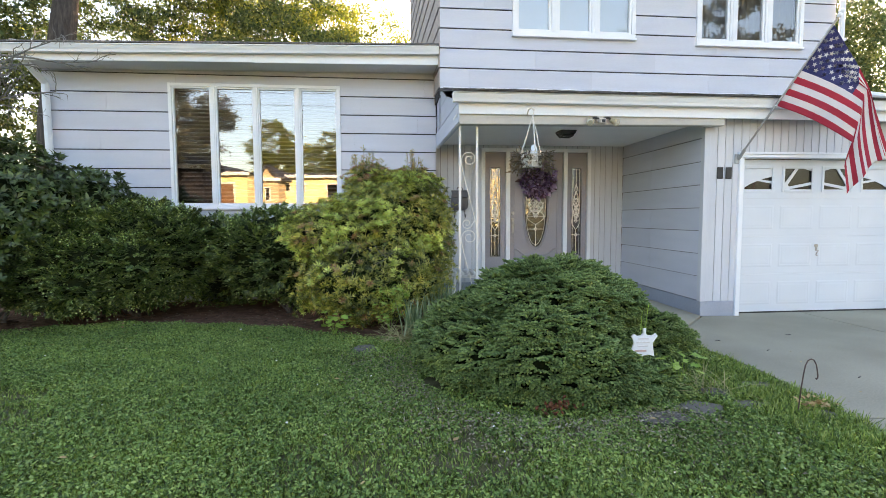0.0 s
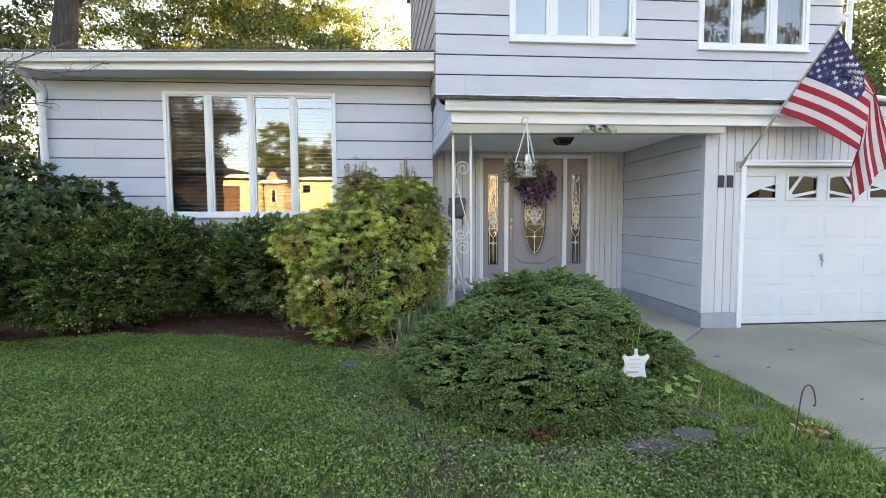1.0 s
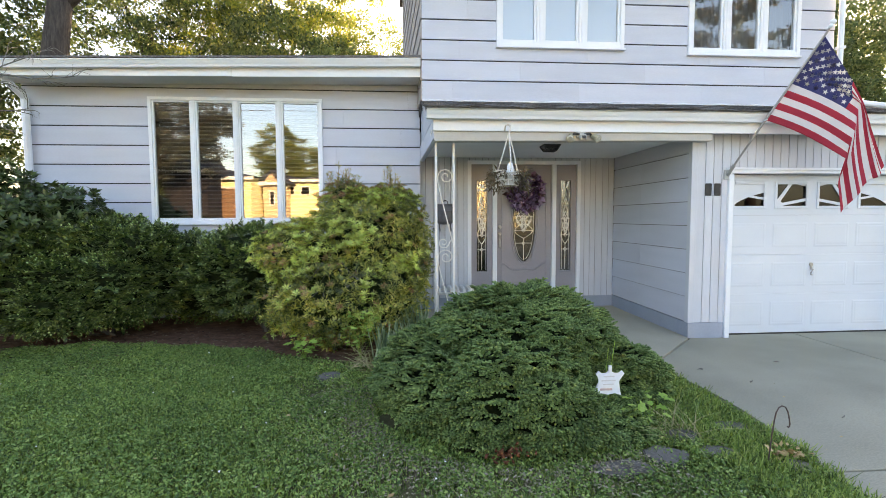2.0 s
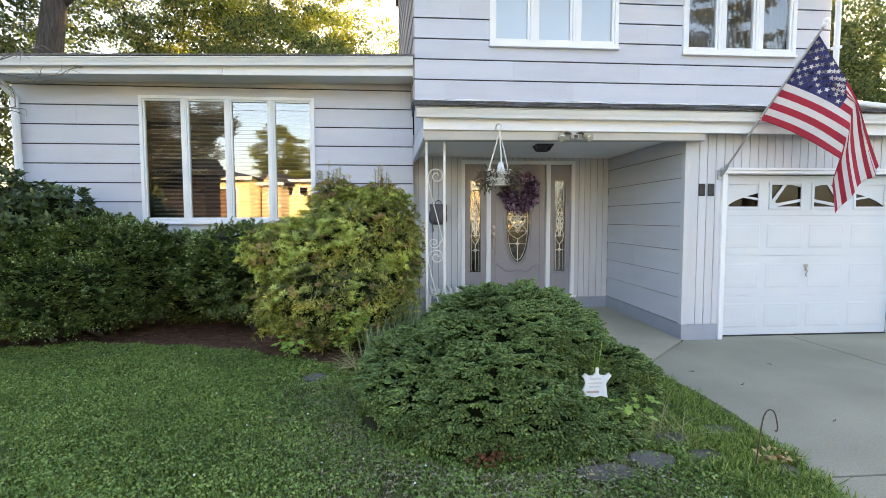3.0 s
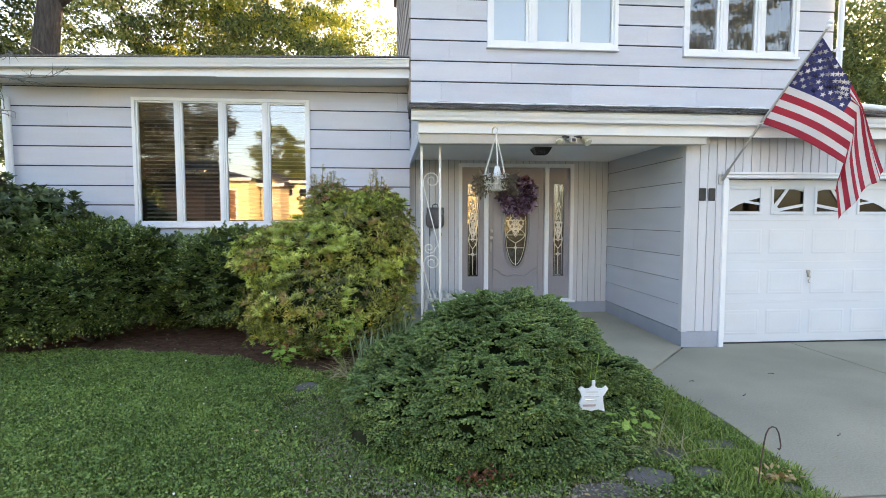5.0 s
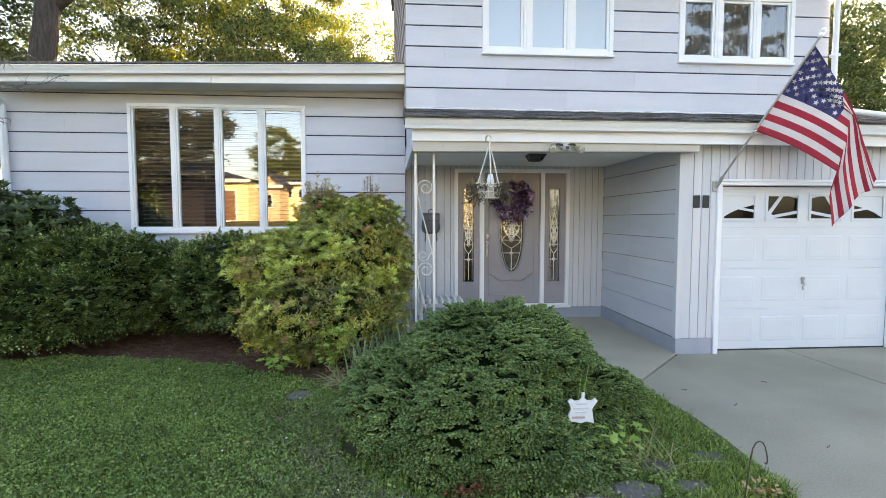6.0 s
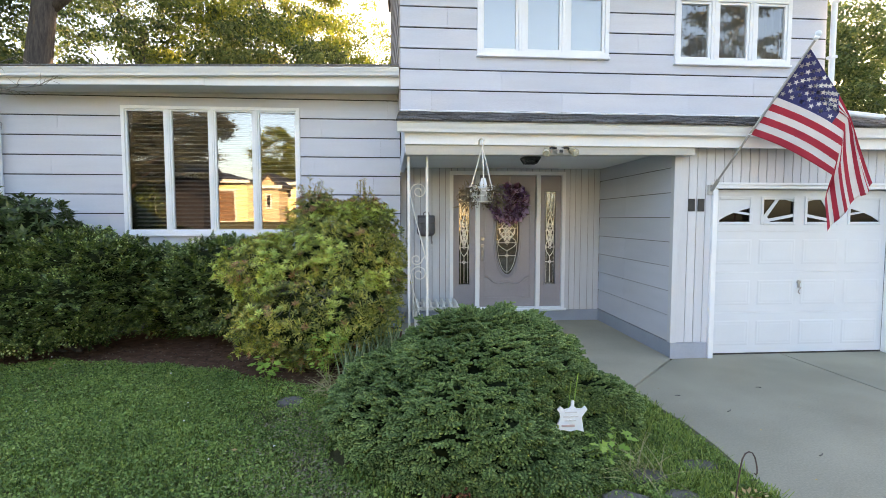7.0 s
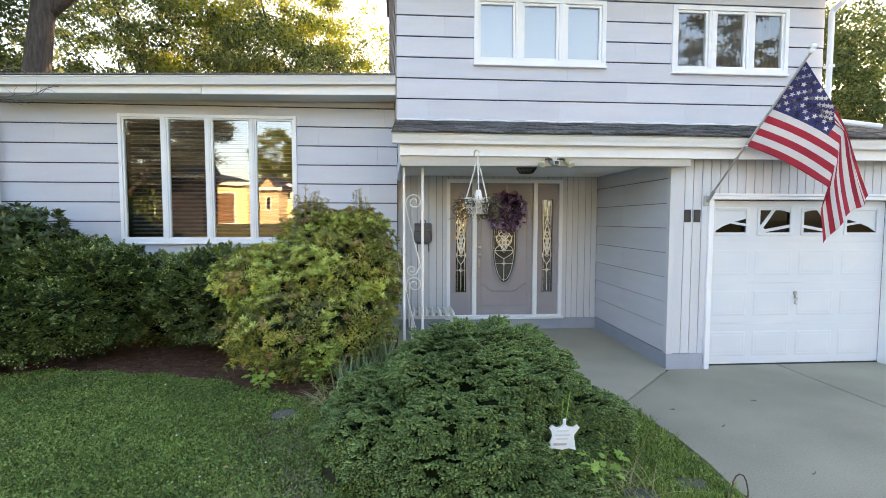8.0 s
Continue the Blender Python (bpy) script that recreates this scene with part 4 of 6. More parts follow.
    return [(cx + r * (1 - 0.75 * i / n) * math.cos(start + sense * 2 * math.pi * turns * i / n), y, cz + r * (1 - 0.75 * i / n) * math.sin(start + sense * 2 * math.pi * turns * i / n)) for i in range(n + 1)]


PX1, PX2, PY = 0.855, 1.065, 5.98
post = thing("porch_post", (0.96, PY, 0.010), "white wrought iron porch post with scrolls between two bars", "post")
for x in (PX1, PX2):
    part("upright", box(bmesh.new(), x - 0.014, x + 0.014, PY - 0.014, PY + 0.014, 0.011, 2.389, 0.002), WHITE_IRON, post)
    part("foot_plate", box(bmesh.new(), x - 0.035, x + 0.035, PY - 0.035, PY + 0.035, 0.010, 0.018), WHITE_IRON, post)
for zt in (2.0, 1.05):
    a = [(PX1 + 0.014, PY, zt - 0.06)] + spiral(PX1 + 0.115, zt + 0.0, 0.095, 1.5, math.pi, PY, -1)
    part("scroll", tube(bmesh.new(), a, 0.0065, 6), WHITE_IRON, post)
    low = zt - 0.78
    part("diagonal_bar", tube(bmesh.new(), [(PX1 + 0.014, PY, zt - 0.03), (PX1 + 0.05, PY, zt - 0.20), (PX2 - 0.05, PY, low + 0.15), (PX2 - 0.014, PY, low)], 0.0065, 6), WHITE_IRON, post)
    b = [(PX2 - 0.014, PY, low + 0.05)] + spiral(PX1 + 0.085, low - 0.0, 0.07, 1.4, 0.0, PY, -1)
    if zt > 1.5:
        part("scroll", tube(bmesh.new(), b, 0.0065, 6), WHITE_IRON, post)

bench = thing("garden_bench", (1.28, 7.6, 0.010), "white painted slatted wooden bench on the porch", "bench")
for i in range(7):
    x = 0.98 + 0.095 * i
    part("seat_slat", tube(bmesh.new(), [(x, 7.30, 0.40), (x, 7.36, 0.44), (x, 7.55, 0.445), (x, 7.86, 0.43)], 0.027, 6), WHITE_IRON, bench)
for y in (7.36, 7.80):
    part("seat_rail", box(bmesh.new(), 0.94, 1.60, y - 0.02, y + 0.02, 0.37, 0.41, 0.003), WHITE_IRON, bench)
for x in (0.96, 1.57):
    for y in (7.36, 7.80):
        part("leg", box(bmesh.new(), x - 0.02, x + 0.02, y - 0.02, y + 0.02, 0.010, 0.369, 0.003), WHITE_IRON, bench)
for i in range(5):
    y = 7.36 + 0.105 * i
    part("arm_slat", box(bmesh.new(), 0.905, 0.925, y - 0.025, y + 0.025, 0.25, 0.85 + 0.03 * math.sin(i * 0.8), 0.006), WHITE_IRON, bench)
part("arm_rail", box(bmesh.new(), 0.926, 0.94, 7.32, 7.82, 0.40, 0.46, 0.003), WHITE_IRON, bench)

PEWTER = surface("dull_grey_metal", (0.085, 0.082, 0.090), (0.15, 0.145, 0.155), 0.5, 9, 60, 0.15, spec=0.4)
mail = thing("mailbox", (1.14, 8.19, 1.45), "dull grey metal wall mailbox with newspaper hooks by the front door", "mailbox")
bm = bmesh.new()
bmesh.ops.create_uvsphere(bm, u_segments=24, v_segments=14, radius=1.0)
for v_ in bm.verts:
    c = v_.co.copy()
    c = Vector([math.copysign(abs(q) ** 0.62, q) for q in c])
    v_.co = Vector((1.14 + 0.145 * c.x * (1 - 0.10 * c.z), 8.185 + (0.125 * c.y if c.y < 0 else 0.0), 1.56 + 0.155 * c.z))
part("box_body", bm, PEWTER, mail, "", True)
part("lid", extrude_x(bmesh.new(), [(8.186, 1.745), (8.186, 1.722), (8.10, 1.70), (8.045, 1.62), (8.035, 1.625), (8.06, 1.70), (8.10, 1.73)], 1.005, 1.275), PEWTER, mail)
part("handle", tube(bmesh.new(), [(1.09, 8.12, 1.72), (1.10, 8.12, 1.78), (1.14, 8.12, 1.80), (1.18, 8.12, 1.78), (1.19, 8.12, 1.72)], 0.008, 6), PEWTER, mail)
for x in (1.05, 1.23):
    part("paper_hook", tube(bmesh.new(), [(x, 8.15, 1.46), (x, 8.15, 1.33), (x, 8.12, 1.29), (x, 8.07, 1.30), (x, 8.05, 1.34)], 0.009, 6), PEWTER, mail)

lamp = thing("porch_lamp", (2.47, 6.79, 2.50), "dark metal and glass ceiling lamp under the porch", "ceiling lamp")
bm = bmesh.new()
lamp_glass = glazing("lamp_glass", 1.5, (0.5, 0.5, 0.48))
top = [(-0.105, -0.105), (0.105, -0.105), (0.105, 0.105), (-0.105, 0.105)]
f1 = [bm.verts.new((2.47 + x, 6.79 + y, 2.48)) for x, y in top]
f2 = [bm.verts.new((2.47 + x * 0.68, 6.79 + y * 0.68, 2.422)) for x, y in top]
for i in range(4):
    bm.faces.new((f1[i], f1[(i + 1) % 4], f2[(i + 1) % 4], f2[i]))
bm.faces.new(f2)
part("shade", bm, lamp_glass, lamp, "smoky glass shade")
bm = box(bmesh.new(), 2.355, 2.585, 6.675, 6.905, 2.481, 2.499, 0.003)
for i in range(4):
    a, b = top[i], top[(i + 1) % 4]
    tube(bm, [(2.47 + a[0], 6.79 + a[1], 2.48), (2.47 + a[0] * 0.68, 6.79 + a[1] * 0.68, 2.422)], 0.008, 5)
    tube(bm, [(2.47 + a[0] * 0.68, 6.79 + a[1] * 0.68, 2.422), (2.47 + b[0] * 0.68, 6.79 + b[1] * 0.68, 2.422)], 0.009, 5)
part("cage", bm, IRON, lamp)

flood = thing("flood_lamp", (2.53, 5.78, 2.45), "two-headed security floodlight with sensor on the beam", "flood lamp")
part("mount_plate", box(bmesh.new(), 2.47, 2.58, 5.75, 5.784, 2.43, 2.50, 0.006), CREAM, flood)
LAMP_TAN = surface("aged_lamp_housing", (0.30, 0.26, 0.16), (0.46, 0.41, 0.28), 0.5, 12, 60, 0.1)
lens = surface("lamp_lens", (0.42, 0.38, 0.28), (0.78, 0.74, 0.62), 0.15, 40, 90, 0.2, metal=0.4)
for s in (-1, 1):
    c = Vector((2.525 + 0.145 * s, 5.72, 2.435))
    d = Vector((0.30 * s, -0.8, -0.45)).normalized()
    part("lamp_head", tube(bmesh.new(), [c - d * 0.06, c - d * 0.02, c + d * 0.05, c + d * 0.06], 0.026, 14, 0.046), LAMP_TAN, flood)
    part("lens", tube(bmesh.new(), [c + d * 0.061, c + d * 0.07], 0.041, 14, 0.03), lens, flood, "pale ribbed lens")
    part("swivel_arm", tube(bmesh.new(), [(2.525 + 0.03 * s, 5.75, 2.47), (2.525 + 0.09 * s, 5.735, 2.475), tuple(c - d * 0.03)], 0.012, 8), IRON, flood)
part("sensor", box(bmesh.new(), 2.49, 2.565, 5.68, 5.748, 2.40, 2.46, 0.01), CREAM, flood)
part("sensor_window", box(bmesh.new(), 2.507, 2.548, 5.676, 5.6795, 2.412, 2.445), IRON, flood)

number = thing("house_number", (4.27, 5.955, 1.77), "two dark metal number plates on the garage wall", "house number")
for x in (4.165, 4.282):
    part("bar", box(bmesh.new(), x, x + 0.085, 5.945, 5.958, 1.775, 1.925, 0.006), IRON, number)

# wreath on the door
WR = Vector((2.48, 8.10, 1.93))
PURPLE = leafy("purple_petals", [(0.070, 0.035, 0.090), (0.190, 0.105, 0.270), (0.380, 0.270, 0.470), (0.620, 0.520, 0.690), (0.200, 0.070, 0.150), (0.060, 0.060, 0.035), (0.440, 0.330, 0.520)], 0.6, 0.2, 0.3)
wreath = thing("door_wreath", tuple(WR), "purple and lilac artificial flower wreath on the front door", "wreath")
pts = [(WR.x + 0.175 * math.cos(a), 8.15, WR.z + 0.175 * math.sin(a)) for a in [2 * math.pi * i / 24 for i in range(25)]]
part("vine_ring", tube(bmesh.new(), pts, 0.035, 8), TWIG, wreath)
n = 1150
a, b = rng.random(n) * 2 * math.pi, rng.random(n) * 2 * math.pi
rr = 0.10 + 0.06 * rng.random(n)
cen = np.stack([WR.x + 0.175 * np.cos(a), np.full(n, 8.15), WR.z + 0.175 * np.sin(a)], 1)
out = np.stack([np.cos(a) * np.cos(b), -np.abs(np.sin(b)), np.sin(a) * np.cos(b)], 1)
tv, tf = leaf_shape(0.85, 0.12, 0.25)
v, f = strew(tv, tf, cen + out * (rr - 0.05)[:, None], out + 0.7 * rng.normal(size=(n, 3)), rng.normal(size=(n, 3)), 0.06 + 0.06 * rng.random(n))
tagged(attach(new("petals", raw_mesh("petals", v, f, PURPLE)), wreath), "purple and lilac petals", "", "", "stuff")
part("hanger", box(bmesh.new(), 2.485, 2.515, 8.188, 8.1975, 2.05, 2.37), STEEL, wreath)

# hanging basket
BX, BY = 1.635, 5.57
basket = thing("hanging_basket", (BX, BY, 1.87), "white wire hanging basket with dry trailing plants", "hanging basket")
CORD = surface("white_cord", (0.62, 0.60, 0.55), (0.78, 0.76, 0.72), 0.7, 60, 200, 0.3)
part("hook", tube(bmesh.new(), [(BX - 0.01, 5.754, 2.505), (BX - 0.015, 5.68, 2.54), (BX, 5.61, 2.545), (BX + 0.02, BY, 2.515), (BX + 0.012, BY, 2.475), (BX, BY, 2.44)], 0.009, 6), CORD, basket)
for k in range(3):
    q = 0.5 + 2 * math.pi * k / 3
    tip_ = (BX + 0.13 * math.cos(q), BY + 0.13 * math.sin(q), 2.03)
    part("cord", tube(bmesh.new(), [(BX, BY, 2.45), tuple((Vector((BX, BY, 2.45)) + Vector(tip_)) / 2 + Vector((0.004, 0, 0))), tip_], 0.0075, 6), CORD, basket)
bm = bmesh.new()
for z, r in ((2.03, 0.135), (1.98, 0.127), (1.93, 0.118), (1.87, 0.108)):
    tube(bm, [(BX + r * math.cos(q), BY + r * math.sin(q), z) for q in [2 * math.pi * i / 20 for i in range(21)]], 0.004, 5)
for i in range(14):
    q = 2 * math.pi * i / 14
    tube(bm, [(BX + 0.135 * math.cos(q), BY + 0.135 * math.sin(q), 2.03), (BX + 0.108 * math.cos(q), BY + 0.108 * math.sin(q), 1.87)], 0.003, 4)
part("wire_bowl", bm, WHITE_IRON, basket)
bm = bmesh.new()
tube(bm, [(BX, BY, 1.875), (BX, BY, 2.01)], 0.095, 16, 0.115)
part("liner", bm, surface("pale_liner", (0.42, 0.41, 0.38), (0.66, 0.65, 0.62), 0.8, 20, 80, 0.4), basket)
bm = bmesh.new()
tube(bm, [(BX + 0.01, BY - 0.03, 2.0), (BX + 0.01, BY - 0.03, 2.06), (BX + 0.01, BY - 0.03, 2.09), (BX + 0.01, BY - 0.03, 2.115)], 0.044, 12, 0.024)
part("ornament", bm, WHITE, basket, "small white ornament", True)
n = 420
q = rng.random(n) * 2 * math.pi
sidew = np.where(rng.random(n) < 0.85, np.sign(np.cos(q)), 0)
p0 = np.stack([BX + 0.13 * np.cos(q) + 0.10 * sidew * rng.random(n), BY + 0.11 * np.sin(q), 2.03 - 0.22 * rng.random(n) ** 1.3], 1)
dirs = np.stack([np.cos(q) + 0.5 * rng.normal(size=n), np.sin(q) + 0.3 * rng.normal(size=n), -0.4 + 0.7 * rng.normal(size=n)], 1)
tv, tf = leaf_shape(0.22, 0.05, 0.3)
v, f = strew(tv, tf, p0, dirs, rng.normal(size=(n, 3)), 0.05 + 0.05 * rng.random(n))
DRYPLANT = leafy("dry_trailing_plant", [(0.05, 0.042, 0.028), (0.12, 0.095, 0.065), (0.20, 0.165, 0.12), (0.07, 0.07, 0.04)], 0.7, 0.2, 0.2)
tagged(attach(new("trailing_plant", raw_mesh("trailing_plant", v, f, DRYPLANT)), basket), "dry brownish trailing plant", "", "", "stuff")

# ---- flag ----
FOOT, TIP = Vector((4.44, 5.93, 2.04)), Vector((4.93, 5.08, 3.50))
pole = thing("flag_pole", tuple(FOOT), "grey metal flag pole in a wall bracket by the garage", "flag pole")
part("shaft", tube(bmesh.new(), [FOOT + (TIP - FOOT) * 0.02, TIP], 0.0125, 10), SILVER_POLE, pole)
bm = box(bmesh.new(), 4.40, 4.48, 5.94, 5.958, 1.97, 2.09, 0.004)
tube(bm, [FOOT + Vector((0, 0.012, -0.02)), FOOT + (TIP - FOOT) * 0.07], 0.021, 10)
part("bracket", bm, SILVER_POLE, pole)
bm = bmesh.new()
bmesh.ops.create_uvsphere(bm, u_segments=14, v_segments=8, radius=0.03, matrix=Matrix.Translation(TIP + Vector((0.005, -0.008, 0.03))))
tube(bm, [TIP - (TIP - FOOT) * 0.02, TIP + Vector((0, -0.004, 0.012))], 0.022, 10)
part("finial", bm, WHITE, pole, "white ball finial", True)
H0, H1 = TIP + (FOOT - TIP) * 0.06, TIP + (FOOT - TIP) * 0.60
FLY = 1.53
part("flag_ring", tube(bmesh.new(), [H1 + Vector((0.018 * math.cos(q), 0.018 * math.sin(q), 0.004 * math.cos(q))) for q in [2 * math.pi * i / 12 for i in range(13)]], 0.005, 6), WHITE, pole)


def flag_at(u, v):
    """u from the top edge (0) to the bottom edge (1), v metres along the fly: spread by the pole, then hanging in folds."""
    a = H0 + (H1 - H0) * u
    hang = Vector((TIP.x + 0.47 - 0.06 * u, 5.14 + 0.10 * u, 0))
    run = Vector((hang.x - a.x, hang.y - a.y, 0))
    d = run.length
    fall = 0.62 + 0.8 * max(0.0, 1 - u / 0.4)
    L = d * math.sqrt(1 + fall * fall)
    if v < L:
        k = v / L
        p = a + run * k + Vector((0, 0, -fall * d * (0.75 * k + 0.25 * k * k)))
    else:
        w = v - L
        out = 0.46 - 0.54 * u if u < 0.5 else 0.19 - 0.26 * (u - 0.5)
        p = a + run + Vector((w * out, -0.03 * w, -fall * d - 0.97 * w))
        p.y += min(w / 0.25, 1) * (0.22 * max(0.0, u - 0.5) + 0.02)
    fold = min(max((v - 0.7 * L) / 0.35, 0), 1)
    p.y += 0.022 * math.sin(u * 15 + 0.8) * fold + 0.015 * math.sin(v * 5 + u * 3)
    p.x += 0.008 * math.sin(u * 12 + 2.4 + v) * fold
    return p


flag = thing("flag", tuple(H1), "striped red and white flag with starred blue corner hanging in folds", "flag")
bm = bmesh.new()
NU, NV = 52, 70
grid = [[bm.verts.new(flag_at(i / NU, FLY * j / NV)) for j in range(NV + 1)] for i in range(NU + 1)]
for i in range(NU):
    for j in range(NV):
        fc = bm.faces.new((grid[i][j], grid[i + 1][j], grid[i + 1][j + 1], grid[i][j + 1]))
        stripe = int((i + 0.5) / NU * 13)
        fc.material_index = 2 if (stripe < 7 and j < NV * 0.4) else (0 if stripe % 2 == 0 else 1)
        fc.smooth = True
bmesh.ops.solidify(bm, geom=bm.faces[:], thickness=0.0015)
part("cloth", bm, [RED, FLAG_WHITE, BLUE], flag, "striped cloth with blue corner")
bm = bmesh.new()
star = [bm.verts.new(((0.030 if i % 2 == 0 else 0.0125) * math.sin(math.pi * i / 5), 0, (0.030 if i % 2 == 0 else 0.0125) * math.cos(math.pi * i / 5))) for i in range(10)]
bm.faces.new(star)
bmesh.ops.solidify(bm, geom=bm.faces[:], thickness=0.001)
star_mesh = finish("star", bm, FLAG_WHITE)
for r in range(9):
    for c in range(6 if r % 2 == 0 else 5):
        u = (r + 1) / 10 * 7 / 13
        v = FLY * 0.4 * ((2 * c + 1) / 12 if r % 2 == 0 else (2 * c + 2) / 12)
        p, du, dv = flag_at(u, v), flag_at(u + 0.01, v) - flag_at(u - 0.01, v), flag_at(u, v + 0.01) - flag_at(u, v - 0.01)
        nrm = du.cross(dv).normalized()
        if nrm.y > 0:
            nrm = -nrm
        zax = -(du - nrm * du.dot(nrm)).normalized()
        xax = zax.cross(nrm).normalized() * -1
        ob = attach(new("star", star_mesh), flag)
        m3 = Matrix((xax, -nrm, zax)).transposed()
        ob.matrix_basis = Matrix.Translation(p + nrm * 0.004) @ m3.to_4x4()


# ---- shrubs ----
def sprays(p, nn, per, length, droop, loose=0.12):
    """Flat branchlets: from each place a fan of shoots, outward and a little down. Returns places, ways, ups, and which are at the end."""
    up = np.array([0, 0, 1.0])
    d = unit(nn * np.array([1, 1, 0.55]) + 0.35 * rng.normal(size=nn.shape) + droop * up)
    side = unit(np.cross(up + 0.5 * nn, d))
    ln = length * (0.7 + 0.6 * rng.random(len(p)))[:, None]
    ps, ds, us, ends = [], [], [], []
    for i in range(per):
        u = (i + 0.5) / per
        sg = -1 if i % 2 else 1
        ps.append(p + d * ln * u * 0.9 - up * ln * 0.12 * u * u + side * sg * ln * 0.06)
        ds.append(unit(d * (0.55 + 0.6 * u) + side * sg * (0.95 - 0.75 * u) + loose * rng.normal(size=d.shape)))
        us.append(unit(np.cross(d, side) * 0.8 + 0.4 * nn + 0.25 * rng.normal(size=d.shape)))
        ends.append(np.full(len(p), u > 0.62))
    us = [np.where(u[:, 2:3] < 0, -u, u) for u in us]
    return np.concatenate(ps), np.concatenate(ds), np.concatenate(us), np.concatenate(ends)


def spray_shrub(name, at, label, blobs, n, per, length, size, material, tip_material, stems=6, lump=0.12, freq=4.0, depth=0.12, droop=0.1, shrink=0.82, tip_share=0.5, shape=None, tip_shape=None, tip_size=1.0, loose=0.12):
    """A conifer: a dark core for the inner shade, and layer upon layer of flat branchlets."""
    s = thing(name, at, label, "shrub")
    tagged(part("shade_core", core_mesh(bmesh.new(), blobs, shrink), CORE, s, "dark solid core standing in for inner shade"), "", "", "", "stuff")
    for k in range(stems):
        b = blobs[k % len(blobs)]
        foot = Vector((at[0] + random.uniform(-0.2, 0.2), at[1] + random.uniform(-0.1, 0.1), -0.02))
        end = Vector((b[0], b[1], b[2] + 0.3 * b[5]))
        part("stem", tube(bmesh.new(), [foot, (foot + end) / 2 + Vector((0.03, 0.02, -0.03)), end], 0.022, 6, 0.008), BARK, s)
    p, nn = lumpy_points(blobs, n, lump, freq, depth, 0.02, 6.0)
    q, d, u, e = sprays(p, nn, per, length, droop, loose)
    tv, tf = shape
    sz = size * (0.75 + 0.5 * rng.random(len(q)))
    tip = e & (rng.random(len(q)) < tip_share)
    sz = np.where(tip, sz * tip_size, sz)
    q = np.where(tip[:, None], q + d * (size * (1 - tip_size)), q)
    for nm, pick, mt in (("foliage", ~tip, material), ("new_growth", tip, tip_material)):
        sv_, sf_ = (tip_shape or (tv, tf)) if nm == "new_growth" else (tv, tf)
        v, f = strew(sv_, sf_, q[pick], d[pick], u[pick], sz[pick])
        tagged(attach(new(nm, raw_mesh(nm, v, f, mt)), s), "", "", "", "stuff")
    return s


def shrub(name, at, label, blobs, n, template, size, material, extra=None, stems=6, lump=0.1, freq=3.0, depth=0.16, tilt=0.6, spread=0.35, shrink=0.84, whorl=0, flat=0.0, cup=0.45):
    """A shrub: woody stems, a dark core for the inner shade, and foliage over joined ellipsoids."""
    s = thing(name, at, label, "shrub")
    tagged(part("shade_core", core_mesh(bmesh.new(), blobs, shrink), CORE, s, "dark solid core standing in for inner shade"), "", "", "", "stuff")
    for k in range(stems):
        b = blobs[k % len(blobs)]
        foot = Vector((at[0] + random.uniform(-0.15, 0.15), at[1] + random.uniform(-0.1, 0.1), -0.02))
        end = Vector((b[0] + random.uniform(-0.3, 0.3) * b[3], b[1] + random.uniform(-0.3, 0.3) * b[4], b[2] + 0.4 * b[5]))
        mid = (foot + end) / 2 + Vector((random.uniform(-0.08, 0.08), random.uniform(-0.08, 0.08), -0.05))
        part("stem", tube(bmesh.new(), [foot, mid, end], 0.022, 6, 0.008), TWIG, s)
    p, nn = lumpy_points(blobs, n, lump, freq, depth)
    up = np.array([0, 0, 1.0])
    d = unit(nn + tilt * up + spread * rng.normal(size=nn.shape))
    tv, tf = template
    if whorl:
        ax = unit(d)
        side = unit(np.cross(ax, rng.normal(size=ax.shape)))
        other = np.cross(ax, side)
        sets = []
        for k in range(whorl):
            q = 2 * math.pi * k / whorl + rng.random(len(p)) * 0.5
            lf = side * np.cos(q)[:, None] + other * np.sin(q)[:, None] + ax * (cup + 0.7 * rng.random(len(p)))[:, None]
            sets.append(strew(tv, tf, p + 0.01 * lf, lf, ax, size * (0.75 + 0.5 * rng.random(len(p)))))
        v, f = joined(sets)
    else:
        v, f = strew(tv, tf, p, d, nn * (1 - flat) + flat * up + 0.3 * rng.normal(size=nn.shape), size * (0.7 + 0.6 * rng.random(len(p))))
    tagged(attach(new("foliage", raw_mesh("foliage", v, f, material)), s), "", "", "", "stuff")
    return s, p, nn


def finger_template():
    """A stubby brush-like shoot: a three-sided spindle."""
    vs = [(0, 0, 0)] + [(0.55, 0.22 * math.cos(2 * math.pi * k / 3), 0.22 * math.sin(2 * math.pi * k / 3)) for k in range(3)] + [(1, 0, 0)]
    return np.array(vs), np.array([t for k in range(3) for t in ((0, 1 + (k + 1) % 3, 1 + k), (4, 1 + k, 1 + (k + 1) % 3))])


